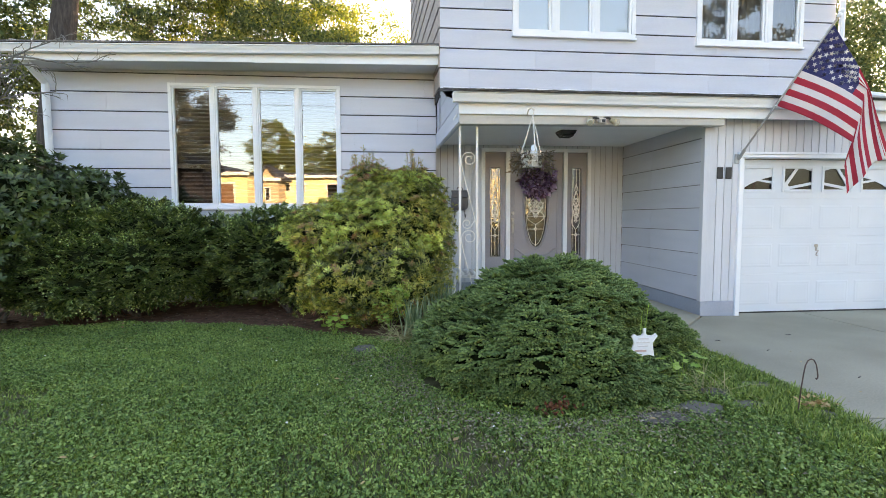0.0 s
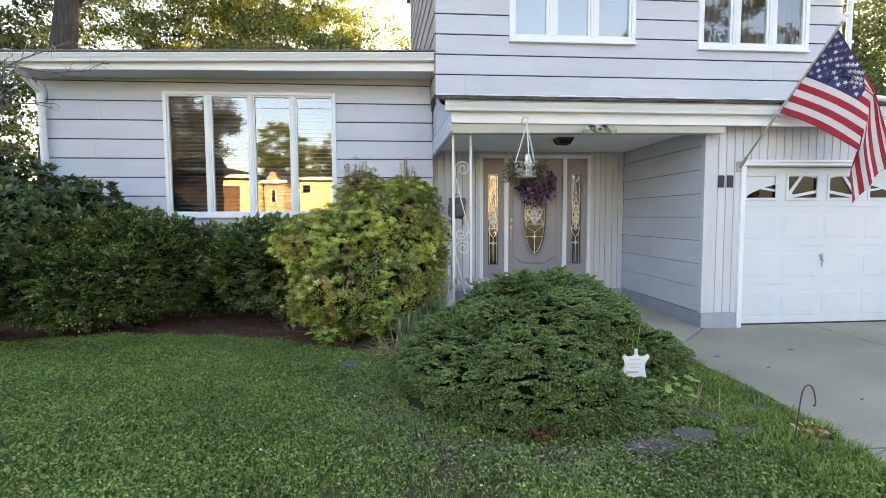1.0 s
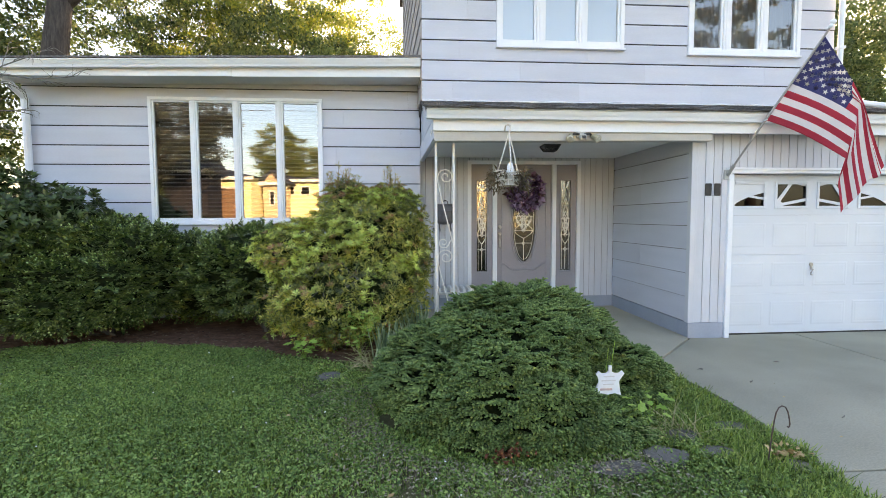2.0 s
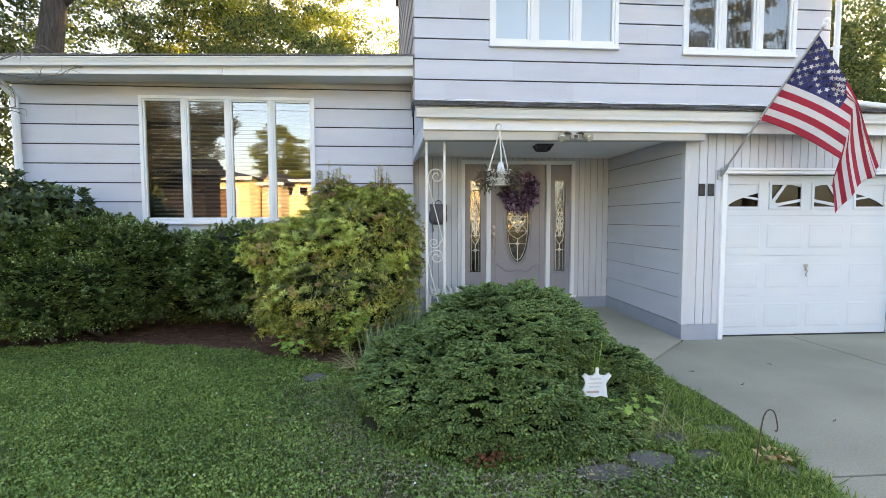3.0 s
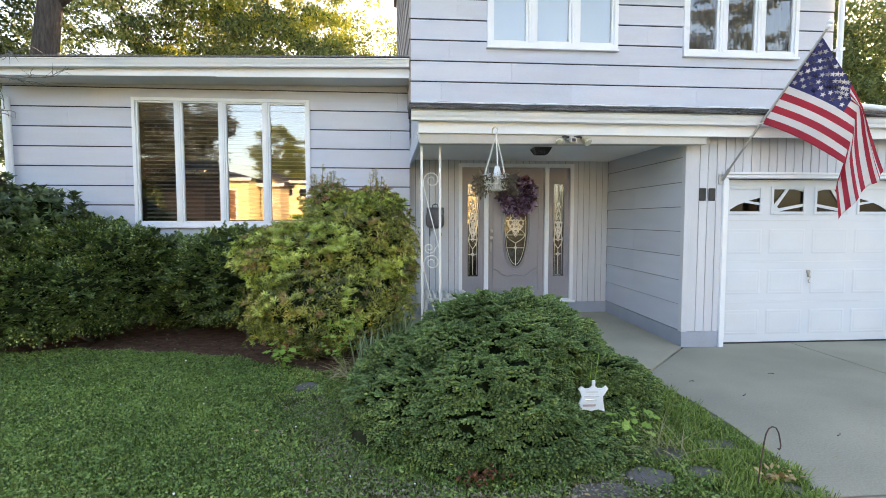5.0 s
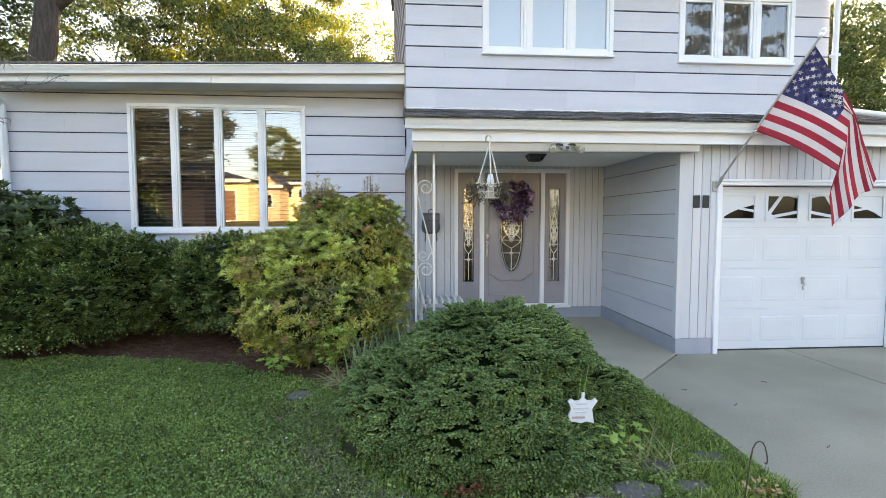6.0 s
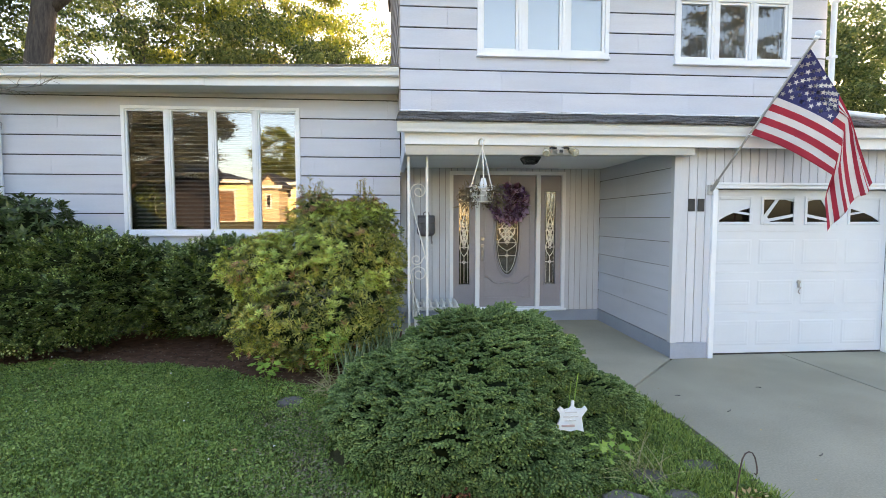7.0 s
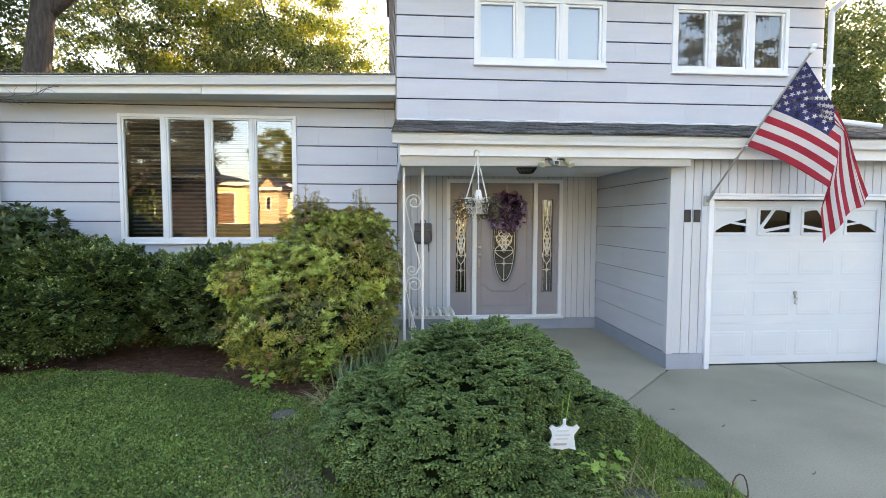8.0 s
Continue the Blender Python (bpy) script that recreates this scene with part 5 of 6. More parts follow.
FINGER = finger_template()
def branchlet(seed):
    """A flat conifer branchlet, one unit long: paired side twigs of needle-clad shoots on a drooping rib. Returns the shoots' feet, ends and whether each is an outer one."""
    r = random.Random(seed)
    feet, ends, outer = [], [], []

    def at(x):
        return np.array([x, 0.0, 0.10 * x - 0.18 * x * x])

    for i in range(3):
        feet.append(at(0.34 * i))
        ends.append(at(0.34 * i + 0.40))
        outer.append(i == 2)
    for i in range(9):
        x, sg = 0.10 + 0.085 * i, -1 if i % 2 else 1
        q = sg * r.uniform(0.65, 1.0)
        ln = (0.60 - 0.34 * x) * r.uniform(0.8, 1.15)
        d = np.array([math.cos(q), math.sin(q), r.uniform(-0.16, 0.14)])
        mid = at(x) + d * ln * 0.5
        feet += [at(x), mid]
        ends += [mid + d * ln * 0.08, mid + (d + np.array([0.25, 0, -0.10])) * ln * 0.62]
        outer += [False, True]
        if i < 7:
            e = np.array([math.cos(q - sg * 1.0), math.sin(q - sg * 1.0), r.uniform(-0.05, 0.2)])
            feet.append(at(x) + d * ln * 0.35)
            ends.append(at(x) + d * ln * 0.35 + e * ln * 0.42)
            outer.append(True)
    return np.array(feet), np.array(ends), np.array(outer)


def shoots(feet, ends, thick):
    """Three-sided spindles from feet to ends."""
    d = ends - feet
    size = np.linalg.norm(d, axis=1)
    tv = FINGER[0] * np.array([1.0, 1.0, 0.8])
    x = unit(d)
    y = unit(np.cross(np.array([0.0, 0.0, 1.0]), x))
    z = np.cross(x, y)
    v = feet[:, None, :] + x[:, None, :] * tv[None, :, :1] * size[:, None, None] + (y[:, None, :] * tv[None, :, 1:2] + z[:, None, :] * tv[None, :, 2:]) * (thick / 0.22)
    f = FINGER[1][None] + (np.arange(len(feet)) * len(tv))[:, None, None]
    return v.reshape(-1, 3), f.reshape(-1, 3)


mound_blobs = [(1.50, 4.45, 0.36, 0.84, 0.80, 0.55), (0.79, 4.28, 0.20, 0.56, 0.50, 0.40), (0.80, 3.82, 0.20, 0.40, 0.42, 0.34), (1.06, 3.54, 0.22, 0.38, 0.38, 0.34), (1.44, 3.54, 0.12, 0.42, 0.42, 0.30),
               (1.75, 3.60, 0.02, 0.50, 0.42, 0.19), (2.12, 4.25, 0.16, 0.42, 0.50, 0.34), (2.42, 4.32, 0.06, 0.28, 0.38, 0.24), (1.35, 4.00, 0.34, 0.60, 0.50, 0.42)]
mp, mn = lumpy_points(mound_blobs, 90, 0.05, 4, 0.05, 0.10)
_r = random.Random(3)
for a, b in zip(mp[::2], mn[::2]):
    w = _r.uniform(0.16, 0.28)
    if not (1.65 < a[0] < 2.25 and a[1] < 3.9) and a[0] > 0.34 + 0.2 * (a[2] < 0.25):
        mound_blobs.append((a[0] - 0.06 * b[0], a[1] - 0.06 * b[1], a[2] - 0.07 * b[2], w, w, w * _r.uniform(0.45, 0.6)))
spruce = thing("spruce_shrub", (1.4, 4.2, 0), "low spreading dark green spruce shrub on the lawn", "shrub")
tagged(part("shade_core", core_mesh(bmesh.new(), mound_blobs, 0.72), CORE, spruce, "dark solid core standing in for inner shade"), "", "", "", "stuff")
for b in mound_blobs[:6]:
    foot = Vector((1.4 + random.uniform(-0.2, 0.2), 4.2 + random.uniform(-0.1, 0.1), -0.02))
    end = Vector((b[0], b[1], b[2] + 0.3 * b[5]))
    part("stem", tube(bmesh.new(), [foot, (foot + end) / 2 + Vector((0.03, 0.02, -0.03)), end], 0.022, 6, 0.008), TWIG, spruce)
p, nn = lumpy_points(mound_blobs, 4700, 0.12, 5.0, 0.20, 0.03, 6.0)
low = p[:, 2] < 0.22
skirt = p[low] * np.array([1, 1, 0.45]) - 0.05 * nn[low] * np.array([1, 1, 0])
p, nn = np.concatenate([p, skirt]), np.concatenate([nn, nn[low]])
up = np.array([0, 0, 1.0])
away = unit((p - np.array([1.40, 4.55, 0.0])) * np.array([1, 1, 0]))
d = unit(0.45 * away + nn * np.array([0.8, 0.8, 0.55]) + 0.30 * rng.normal(size=p.shape) * np.array([1, 1, 0.5]))
ups = unit(up + 0.55 * nn + 0.22 * rng.normal(size=p.shape))
size_ = 0.090 + 0.055 * rng.random(len(p))
p = p - d * (0.62 * size_)[:, None]
inner_sets, outer_sets = [], []
for k in range(5):
    feet, ends, outer = branchlet(20 + k)
    pick = np.arange(len(p)) % 5 == k
    for flag_, store in ((False, inner_sets), (True, outer_sets)):
        tv, tf = shoots(feet[outer == flag_], ends[outer == flag_], 0.092 if flag_ else 0.070)
        store.append(strew(tv, tf, p[pick], d[pick], ups[pick], size_[pick]))
for nm, sets_, mt in (("foliage", inner_sets, SPRUCE), ("new_growth", outer_sets, SPRUCE_TIP)):
    v, f = joined(sets_)
    tagged(attach(new(nm, raw_mesh(nm, v, f, mt)), spruce), "", "", "", "stuff")
n = 50
p = np.stack([1.12 + 0.06 * rng.normal(size=n), 3.10 + 0.03 * rng.normal(size=n), 0.04 + 0.05 * rng.random(n)], 1)
v, f = strew(FINGER[0], FINGER[1], p, rng.normal(size=(n, 3)) * (1, 1, 0.5) + np.array([0, -0.6, 0.1]), rng.normal(size=(n, 3)), 0.035 + 0.02 * rng.random(n))
tagged(attach(new("dead_needles", raw_mesh("dead_needles", v, f, leafy("red_brown_dead_needles", [(0.16, 0.06, 0.032), (0.25, 0.11, 0.06), (0.11, 0.05, 0.03)], 0.8, 0.1, 0.2))), spruce), "patch of red-brown dead needles", "", "", "stuff")

SMALL = leaf_shape(0.42, 0.06, 0.1)
yew_a = [(-3.32, 6.95, 0.88, 0.92, 0.68, 0.76), (-4.2, 6.85, 0.85, 0.95, 0.75, 0.74), (-3.30, 6.62, 0.72, 0.62, 0.48, 0.46), (-3.9, 6.5, 0.62, 0.8, 0.5, 0.5)]
yew_b = [(-1.55, 6.98, 0.90, 0.85, 0.60, 0.64), (-1.15, 6.85, 0.78, 0.7, 0.55, 0.50), (-1.78, 6.95, 0.86, 0.48, 0.45, 0.52), (-2.40, 7.25, 1.02, 0.42, 0.40, 0.36), (-2.40, 7.62, 0.58, 1.05, 0.28, 0.62), (-1.2, 7.1, 0.5, 0.6, 0.4, 0.44)]
for blobs_, seed_ in ((yew_a, 4), (yew_b, 5)):
    blobs_[:] = [(x, y, z * 0.93, rx, ry, rz * 0.88) for x, y, z, rx, ry, rz in blobs_]
    mp, mn = lumpy_points(blobs_, 60, 0.05, 4, 0.05, 0.25)
    _r = random.Random(seed_)
    for a, b in zip(mp[::2], mn[::2]):
        w = _r.uniform(0.20, 0.30)
        if abs(a[0] + 2.40) < 0.40 and (a[1] < 6.85 or a[2] < 0.7):
            continue
        blobs_.append((a[0] - 0.12 * b[0], a[1] - 0.12 * b[1], a[2] - 0.12 * b[2], w, w, w * 0.9))
def comb(width):
    """A flat yew shoot: short broad needles either side of a rib."""
    vs, fs = [], []
    for x, q, ln in ((0.0, 0.0, 1.0), (0.12, 0.9, 0.5), (0.12, -0.9, 0.5), (0.42, 0.8, 0.45), (0.42, -0.8, 0.45)):
        c, s, w = math.cos(q) * ln, math.sin(q) * ln, width / 2
        m = len(vs)
        vs += [(x, 0, 0), (x + 0.5 * c - w * math.sin(q), 0.5 * s + w * math.cos(q), 0.05), (x + c, s, 0.0), (x + 0.5 * c + w * math.sin(q), 0.5 * s - w * math.cos(q), 0.05)]
        fs.append((m, m + 1, m + 2, m + 3))
    return np.array(vs), np.array(fs)


COMB = comb(0.24)
for at_, label_, blobs_, n_ in (((-3.5, 6.95, 0), "dense dark green clipped yew shrub under the window", yew_a, 6000), ((-1.5, 6.95, 0), "dark green yew shrub beside the yellow-green shrub", yew_b, 3800)):
    spray_shrub("yew_hedge", at_, label_, blobs_, n_, 6, 0.11, 0.062, YEW, YEW_TIP, stems=8, depth=0.2, droop=0.35, shrink=0.8, tip_share=0.55, shape=COMB, tip_shape=COMB, tip_size=0.40)
rhodo = [(-5.05, 6.5, 1.35, 1.15, 0.95, 1.0), (-4.15, 7.0, 1.45, 0.72, 0.55, 0.50), (-4.9, 5.75, 0.62, 0.62, 0.45, 0.50), (-3.75, 7.1, 1.35, 0.35, 0.4, 0.35)]
BROAD = leaf_shape(0.38, 0.05, 0.22)
shrub("rhododendron", (-5.0, 6.6, 0), "tall dark rhododendron with large glossy leaves", rhodo, 2500, BROAD, 0.088, RHODO, stems=8, lump=0.2, freq=3, depth=0.25, tilt=0.5, spread=0.4, whorl=8, shrink=0.74)
pieris = [(-0.08, 6.35, 1.05, 0.68, 0.60, 0.78), (-0.72, 6.15, 1.10, 0.52, 0.48, 0.36), (-0.30, 5.95, 0.55, 0.78, 0.48, 0.50), (0.38, 6.35, 1.12, 0.42, 0.42, 0.66), (-0.30, 6.5, 1.74, 0.20, 0.18, 0.24), (0.28, 6.5, 1.70, 0.26, 0.20, 0.22), (0.25, 5.95, 0.6, 0.45, 0.4, 0.45)]
LANCE = np.array([(0, 0, 0), (0.6, 0, -0.02), (1, 0, -0.14), (0.60, 0.125, 0.05), (0.60, -0.125, 0.05)]), np.array([(0, 4, 2, 1), (0, 1, 2, 3)])
_, pp, pn = shrub("pieris_shrub", (-0.15, 6.3, 0), "loose yellow-green pieris shrub with bronze young tips", pieris, 5200, LANCE, 0.056, PIERIS, stems=12, lump=0.32, freq=4.2, depth=0.30, tilt=0.85, spread=0.45, whorl=9, shrink=0.70, cup=0.55)
clump = np.array([noise.noise(Vector(q * 2.6 + np.array([4.0, 1.0, 2.0]))) for q in pp])
bright = (clump + 0.30 * (pp[:, 2] - 1.0) - 0.25 * pp[:, 0] + 0.2 * rng.normal(size=len(pp)) > 0.27) & (pp[:, 2] < 1.85)
bp_, ba = pp[bright] + 0.035 * pn[bright], unit(pn[bright] + np.array([0, 0, 0.9]) + 0.3 * rng.normal(size=pn[bright].shape))
bs = unit(np.cross(ba, rng.normal(size=ba.shape)))
bo = np.cross(ba, bs)
sets = []
for k in range(9):
    q = 2 * math.pi * k / 9
    sets.append(strew(LANCE[0], LANCE[1], bp_, bs * math.cos(q) + bo * math.sin(q) + ba * (0.55 + 0.5 * (k % 2)), ba, 0.050 + 0.022 * rng.random(len(bp_))))
v, f = joined(sets)
tagged(attach(new("new_growth", raw_mesh("new_growth", v, f, PIERIS_BRIGHT)), _), "bright yellow-green new growth", "", "", "stuff")
pick = rng.random(len(pp)) < np.where(pp[:, 2] > 1.75, 0.30, np.where(clump < -0.2, 0.09, 0.022))
q0, ax = pp[pick] + 0.03 * pn[pick], unit(pn[pick] + np.array([0, 0, 0.8]))
side_ = unit(np.cross(ax, rng.normal(size=ax.shape)))
oth = np.cross(ax, side_)
sets = []
for k in range(7):
    q = 2 * math.pi * k / 7
    lf = side_ * math.cos(q) + oth * math.sin(q) + ax * 0.8
    sets.append(strew(LANCE[0], LANCE[1], q0, lf, ax, np.full(len(q0), 0.062)))
v, f = joined(sets)
tagged(attach(new("young_leaves", raw_mesh("young_leaves", v, f, PIERIS_RED)), _), "bronze-red young leaves", "", "", "stuff")
_r = random.Random(11)
sets = []
for k in range(44):
    cx, top_z = ((-0.32, 2.27), (0.28, 2.20), (0.0, 1.95), (0.42, 2.0))[(0, 1, 0, 1, 2, 3)[k % 6]]
    foot = Vector((cx + _r.gauss(0, 0.07), 6.5 + _r.gauss(0, 0.06), 1.56))
    end = Vector((cx + (foot.x - cx) * 1.3, foot.y, top_z - abs(_r.gauss(0, 0.11)) - 1.2 * abs(foot.x - cx)))
    part("shoot", tube(bmesh.new(), [foot, foot.lerp(end, 0.5) + Vector((_r.uniform(-0.015, 0.015), 0, 0)), end], 0.004, 4, 0.002), TWIG, _)
    m = 60
    u = rng.random(m)
    q = rng.random(m) * 2 * math.pi
    p = np.array(foot) + u[:, None] * (np.array(end) - np.array(foot))
    sets.append(strew(LANCE[0], LANCE[1], p, np.stack([np.cos(q), np.sin(q), 0.5 + 0.6 * rng.random(m)], 1), np.array([0, 0, 1.0]) + 0.2 * rng.normal(size=(m, 3)), 0.036 + 0.026 * rng.random(m)))
v, f = joined(sets)
SPIRE = leafy("pieris_spire_leaves", [(0.270, 0.297, 0.081), (0.378, 0.365, 0.121), (0.459, 0.257, 0.135), (0.324, 0.338, 0.108), (0.567, 0.405, 0.270)], 0.5, 0.3, 0.3)
tagged(attach(new("spire_leaves", raw_mesh("spire_leaves", v, f, SPIRE)), _), "thin reddish upright shoots", "", "", "stuff")
for k in range(22):
    a = Vector((_r.uniform(-0.75, 0.15), _r.uniform(5.62, 5.78), _r.uniform(0.35, 0.95)))
    d = Vector((_r.uniform(-0.28, 0.28), _r.uniform(-0.10, 0.04), _r.uniform(0.02, 0.26)))
    pts = [a - d * 0.6 + Vector((0, 0.25, -0.05)), a, a + d * 0.5 + Vector((0, -0.02, _r.uniform(-0.04, 0.04))), a + d]
    part("bare_twig", tube(bmesh.new(), pts, 0.007, 5, 0.003), LICHEN_TWIG, _, "bare grey twig")

# spiky clumps, weeds, strands
def blades(name, at, label, n, length, width, material, category, lean=0.45, spread=0.12, bend=0.25):
    t = thing(name, at, label, category)
    segs = 4
    vs, fs = [], []
    for i in range(n):
        q, ln = random.uniform(0, 2 * math.pi), length * random.uniform(0.65, 1.1)
        out = Vector((math.cos(q), math.sin(q), 0))
        tl = lean * random.uniform(0.1, 1.1)
        o = Vector(at) + Vector((random.uniform(-spread, spread), random.uniform(-spread, spread), 0))
        sd = Vector((-math.sin(q), math.cos(q), 0))
        k = len(vs)
        for j in range(segs + 1):
            u = j / segs
            c = o + out * ln * (tl * u + bend * u * u) + Vector((0, 0, ln * (u - 0.5 * (tl + bend) * u * u * 0.7)))
            w = width * (1 - u * u) * 0.5 + 0.0005
            vs += [c - sd * w, c + out * 0.15 * w - Vector((0, 0, 0.2 * w)), c + sd * w]
        for j in range(segs):
            for m in (0, 1):
                fs.append((k + 3 * j + m, k + 3 * j + m + 1, k + 3 * j + m + 4, k + 3 * j + m + 3))
    tagged(attach(new("leaves", raw_mesh("leaves", [tuple(v) for v in vs], fs, material)), t), "", "", "", "stuff")
    return t


blades("yucca", (0.60, 5.68, 0), "grey-green spiky yucca clump beside the porch", 36, 0.62, 0.026, YUCCA, "yucca", 0.26, 0.10, 0.12)
blades("yucca", (0.22, 5.40, 0), "grey-green spiky yucca clump in the bed", 30, 0.50, 0.024, YUCCA, "yucca", 0.26, 0.10, 0.12)
blades("yucca", (0.30, 5.75, 0), "grey-green yucca under the yellow-green shrub", 20, 0.50, 0.022, YUCCA, "yucca", 0.26, 0.10, 0.12)
blades("yucca", (0.66, 5.88, 0), "grey-green tall yucca clump beside the iron post", 30, 0.62, 0.026, YUCCA, "yucca", 0.26, 0.10, 0.12)
blades("dry_tuft", (0.30, 5.0, 0), "straw-coloured dry leaf tuft beside the yucca", 40, 0.34, 0.012, STRAW, "dry tuft", 1.0, 0.2, 0.5)
blades("dry_tuft", (2.38, 3.42, 0), "straw-coloured long grass tuft beside the spruce", 34, 0.27, 0.006, STRAW, "dry tuft", 1.3, 0.14, 0.8)
blades("grass_tuft", (2.62, 3.75, 0), "tall green grass tuft along the driveway", 120, 0.12, 0.007, GRASS, "grass tuft", 0.7, 0.35, 0.4)
blades("grass_tuft", (2.70, 3.05, 0), "tall green grass tuft around the iron hook", 90, 0.10, 0.006, GRASS, "grass tuft", 0.7, 0.25, 0.4)


blades("dry_tuft", (0.45, 5.25, 0), "straw-coloured dead leaves at the foot of the yucca", 46, 0.36, 0.014, STRAW, "dry tuft", 1.2, 0.25, 0.6)
blades("yucca", (0.45, 5.52, 0), "grey-green yucca clump by the spruce", 24, 0.50, 0.024, YUCCA, "yucca", 0.26, 0.10, 0.12)


def broadleaf_weed(at, n, size, height, spread, label):
    w = thing("weed", at, label, "weed")
    lobes = [(0, 0), (0.25, 0.10), (0.30, 0.42), (0.52, 0.16), (0.66, 0.30), (1.0, 0.0)]
    out = [(x, y) for x, y in lobes] + [(x, -y) for x, y in lobes[-2:0:-1]]
    tv = np.array([(0.45, 0, 0.0)] + [(x, y, 0.05 * abs(y) - 0.12 * x * x) for x, y in out])
    tf = np.array([(0, i + 1, (i + 1) % len(out) + 1) for i in range(len(out))])
    q = rng.random(n) * 2 * math.pi
    r = spread * np.sqrt(rng.random(n))
    h = height * (0.35 + 0.65 * rng.random(n))
    p = np.stack([at[0] + r * np.cos(q), at[1] + r * np.sin(q), at[2] + h], 1)
    d = np.stack([np.cos(q), np.sin(q), 0.1 * rng.normal(size=n)], 1)
    v, f = strew(tv, tf, p, d, np.array([0, 0, 1.0]) + 0.3 * rng.normal(size=(n, 3)), size * (0.7 + 0.5 * rng.random(n)))
    tagged(attach(new("leaves", raw_mesh("leaves", v, f, WEED)), w), "", "", "", "stuff")
    for i in range(min(n, 8)):
        part("stalk", tube(bmesh.new(), [at, (at[0] * 0.5 + p[i][0] * 0.5, at[1] * 0.5 + p[i][1] * 0.5, h[i] * 0.6), tuple(p[i])], 0.0025, 4), WEED, w)
    return w


broadleaf_weed((2.15, 3.42, 0.0), 24, 0.085, 0.30, 0.11, "bright green seedling beside the spruce shrub")
broadleaf_weed((-0.62, 5.50, 0.0), 26, 0.11, 0.26, 0.14, "bright green lobed weed under the yellow-green shrub")
broadleaf_weed((0.0, 5.42, 0.0), 110, 0.060, 0.55, 0.17, "fresh green weed beside the yucca")

# plaque, hook, stones
plaque = thing("garden_plaque", (1.95, 3.59, 0.0), "white cut-out garden plaque hung in the spruce shrub", "plaque")
outl = [(-0.107, 0.0), (-0.09, 0.045), (-0.073, 0.09), (-0.083, 0.125), (-0.099, 0.146), (-0.078, 0.168), (-0.05, 0.148), (-0.02, 0.152), (-0.004, 0.168), (-0.006, 0.204), (0.014, 0.206), (0.016, 0.165), (0.04, 0.150), (0.07, 0.148), (0.095, 0.166), (0.112, 0.146), (0.09, 0.115), (0.076, 0.09), (0.085, 0.045), (0.098, -0.012), (0.05, 0.004), (0.0, -0.006), (-0.05, 0.006)]
part("plate", prism(bmesh.new(), [(1.94 + x + 0.06 * z, 0.238 + z) for x, z in outl], 3.575, 3.59), WHITE, plaque)
part("letter_bar", box(bmesh.new(), 1.88, 1.97, 3.571, 3.5745, 0.265, 0.28), surface("faded_pink", (0.5, 0.36, 0.36), (0.6, 0.46, 0.45), 0.7), plaque, "faded bar of lettering")
FAINT = surface("worn_grey_lettering", (0.60, 0.60, 0.62), (0.69, 0.69, 0.71), 0.7)
for a, b, z in ((1.905, 1.985, 0.362), (1.89, 1.995, 0.332), (1.90, 1.98, 0.305)):
    part("letter_bar", box(bmesh.new(), a, b, 3.5715, 3.5745, z, z + 0.009), FAINT, plaque)
part("stake", tube(bmesh.new(), [(1.95, 3.60, 0.0), (1.955, 3.60, 0.30), (2.01, 3.63, 0.62)], 0.003, 5), WEED, plaque, "thin green wire stake")
part("stake", tube(bmesh.new(), [(1.95, 3.60, 0.0), (1.93, 3.605, 0.32), (1.965, 3.64, 0.56)], 0.0025, 5), WEED, plaque, "thin green wire stake")

hook = thing("garden_hook", (2.70, 2.95, 0), "thin rusty iron shepherd hook at the driveway edge", "garden hook")
RUST = surface("rusty_iron", (0.05, 0.035, 0.03), (0.13, 0.08, 0.06), 0.8, 30, 120, 0.3)
part("rod", tube(bmesh.new(), [(2.680, 2.95, -0.030), (2.700, 2.95, 0.180), (2.712, 2.95, 0.270), (2.722, 2.95, 0.325), (2.738, 2.95, 0.356), (2.760, 2.95, 0.367), (2.782, 2.95, 0.358), (2.798, 2.95, 0.330), (2.808, 2.95, 0.290), (2.814, 2.95, 0.255), (2.813, 2.95, 0.238), (2.806, 2.95, 0.230), (2.799, 2.95, 0.238)], 0.0042, 7), RUST, hook)


def flat_stone(x, y, rx, ry, turn, seed):
    r = random.Random(seed)
    bm = bmesh.new()
    pts = [(x + rx * r.uniform(0.8, 1.1) * math.cos(a + turn), y + ry * r.uniform(0.8, 1.1) * math.sin(a + turn)) for a in [2 * math.pi * (i + r.uniform(-0.25, 0.25)) / 7 for i in range(7)]]
    top_ = [bm.verts.new((a, b, -0.002 + r.uniform(-0.006, 0.006))) for a, b in pts]
    low_ = [bm.verts.new((a, b, -0.05)) for a, b in pts]
    bm.faces.new(top_)
    bm.faces.new(low_[::-1])
    for i in range(7):
        bm.faces.new((top_[(i + 1) % 7], top_[i], low_[i], low_[(i + 1) % 7]))
    bmesh.ops.bevel(bm, geom=[e for e in bm.edges if min(v.co.z for v in e.verts) > -0.02], offset=0.008, segments=2, affect="EDGES")
    ob = new("flagstone", finish("flagstone", bm, STONE))
    return tagged(ob, "flat grey flagstone sunk in the lawn", "stone", "flagstones in the lawn")


for i, (x, y, rx, ry, t) in enumerate(((1.79, 3.00, 0.21, 0.11, 0.1), (2.14, 3.13, 0.17, 0.13, 0.5), (2.42, 3.40, 0.16, 0.11, 0.2), (-0.25, 4.91, 0.15, 0.13, 0.3), (2.86, 2.94, 0.11, 0.08, 0.8), (2.50, 3.15, 0.14, 0.09, 0.9), (2.82, 3.50, 0.17, 0.10, 0.3))):
    flat_stone(x, y, rx, ry, t, i)

n = 40
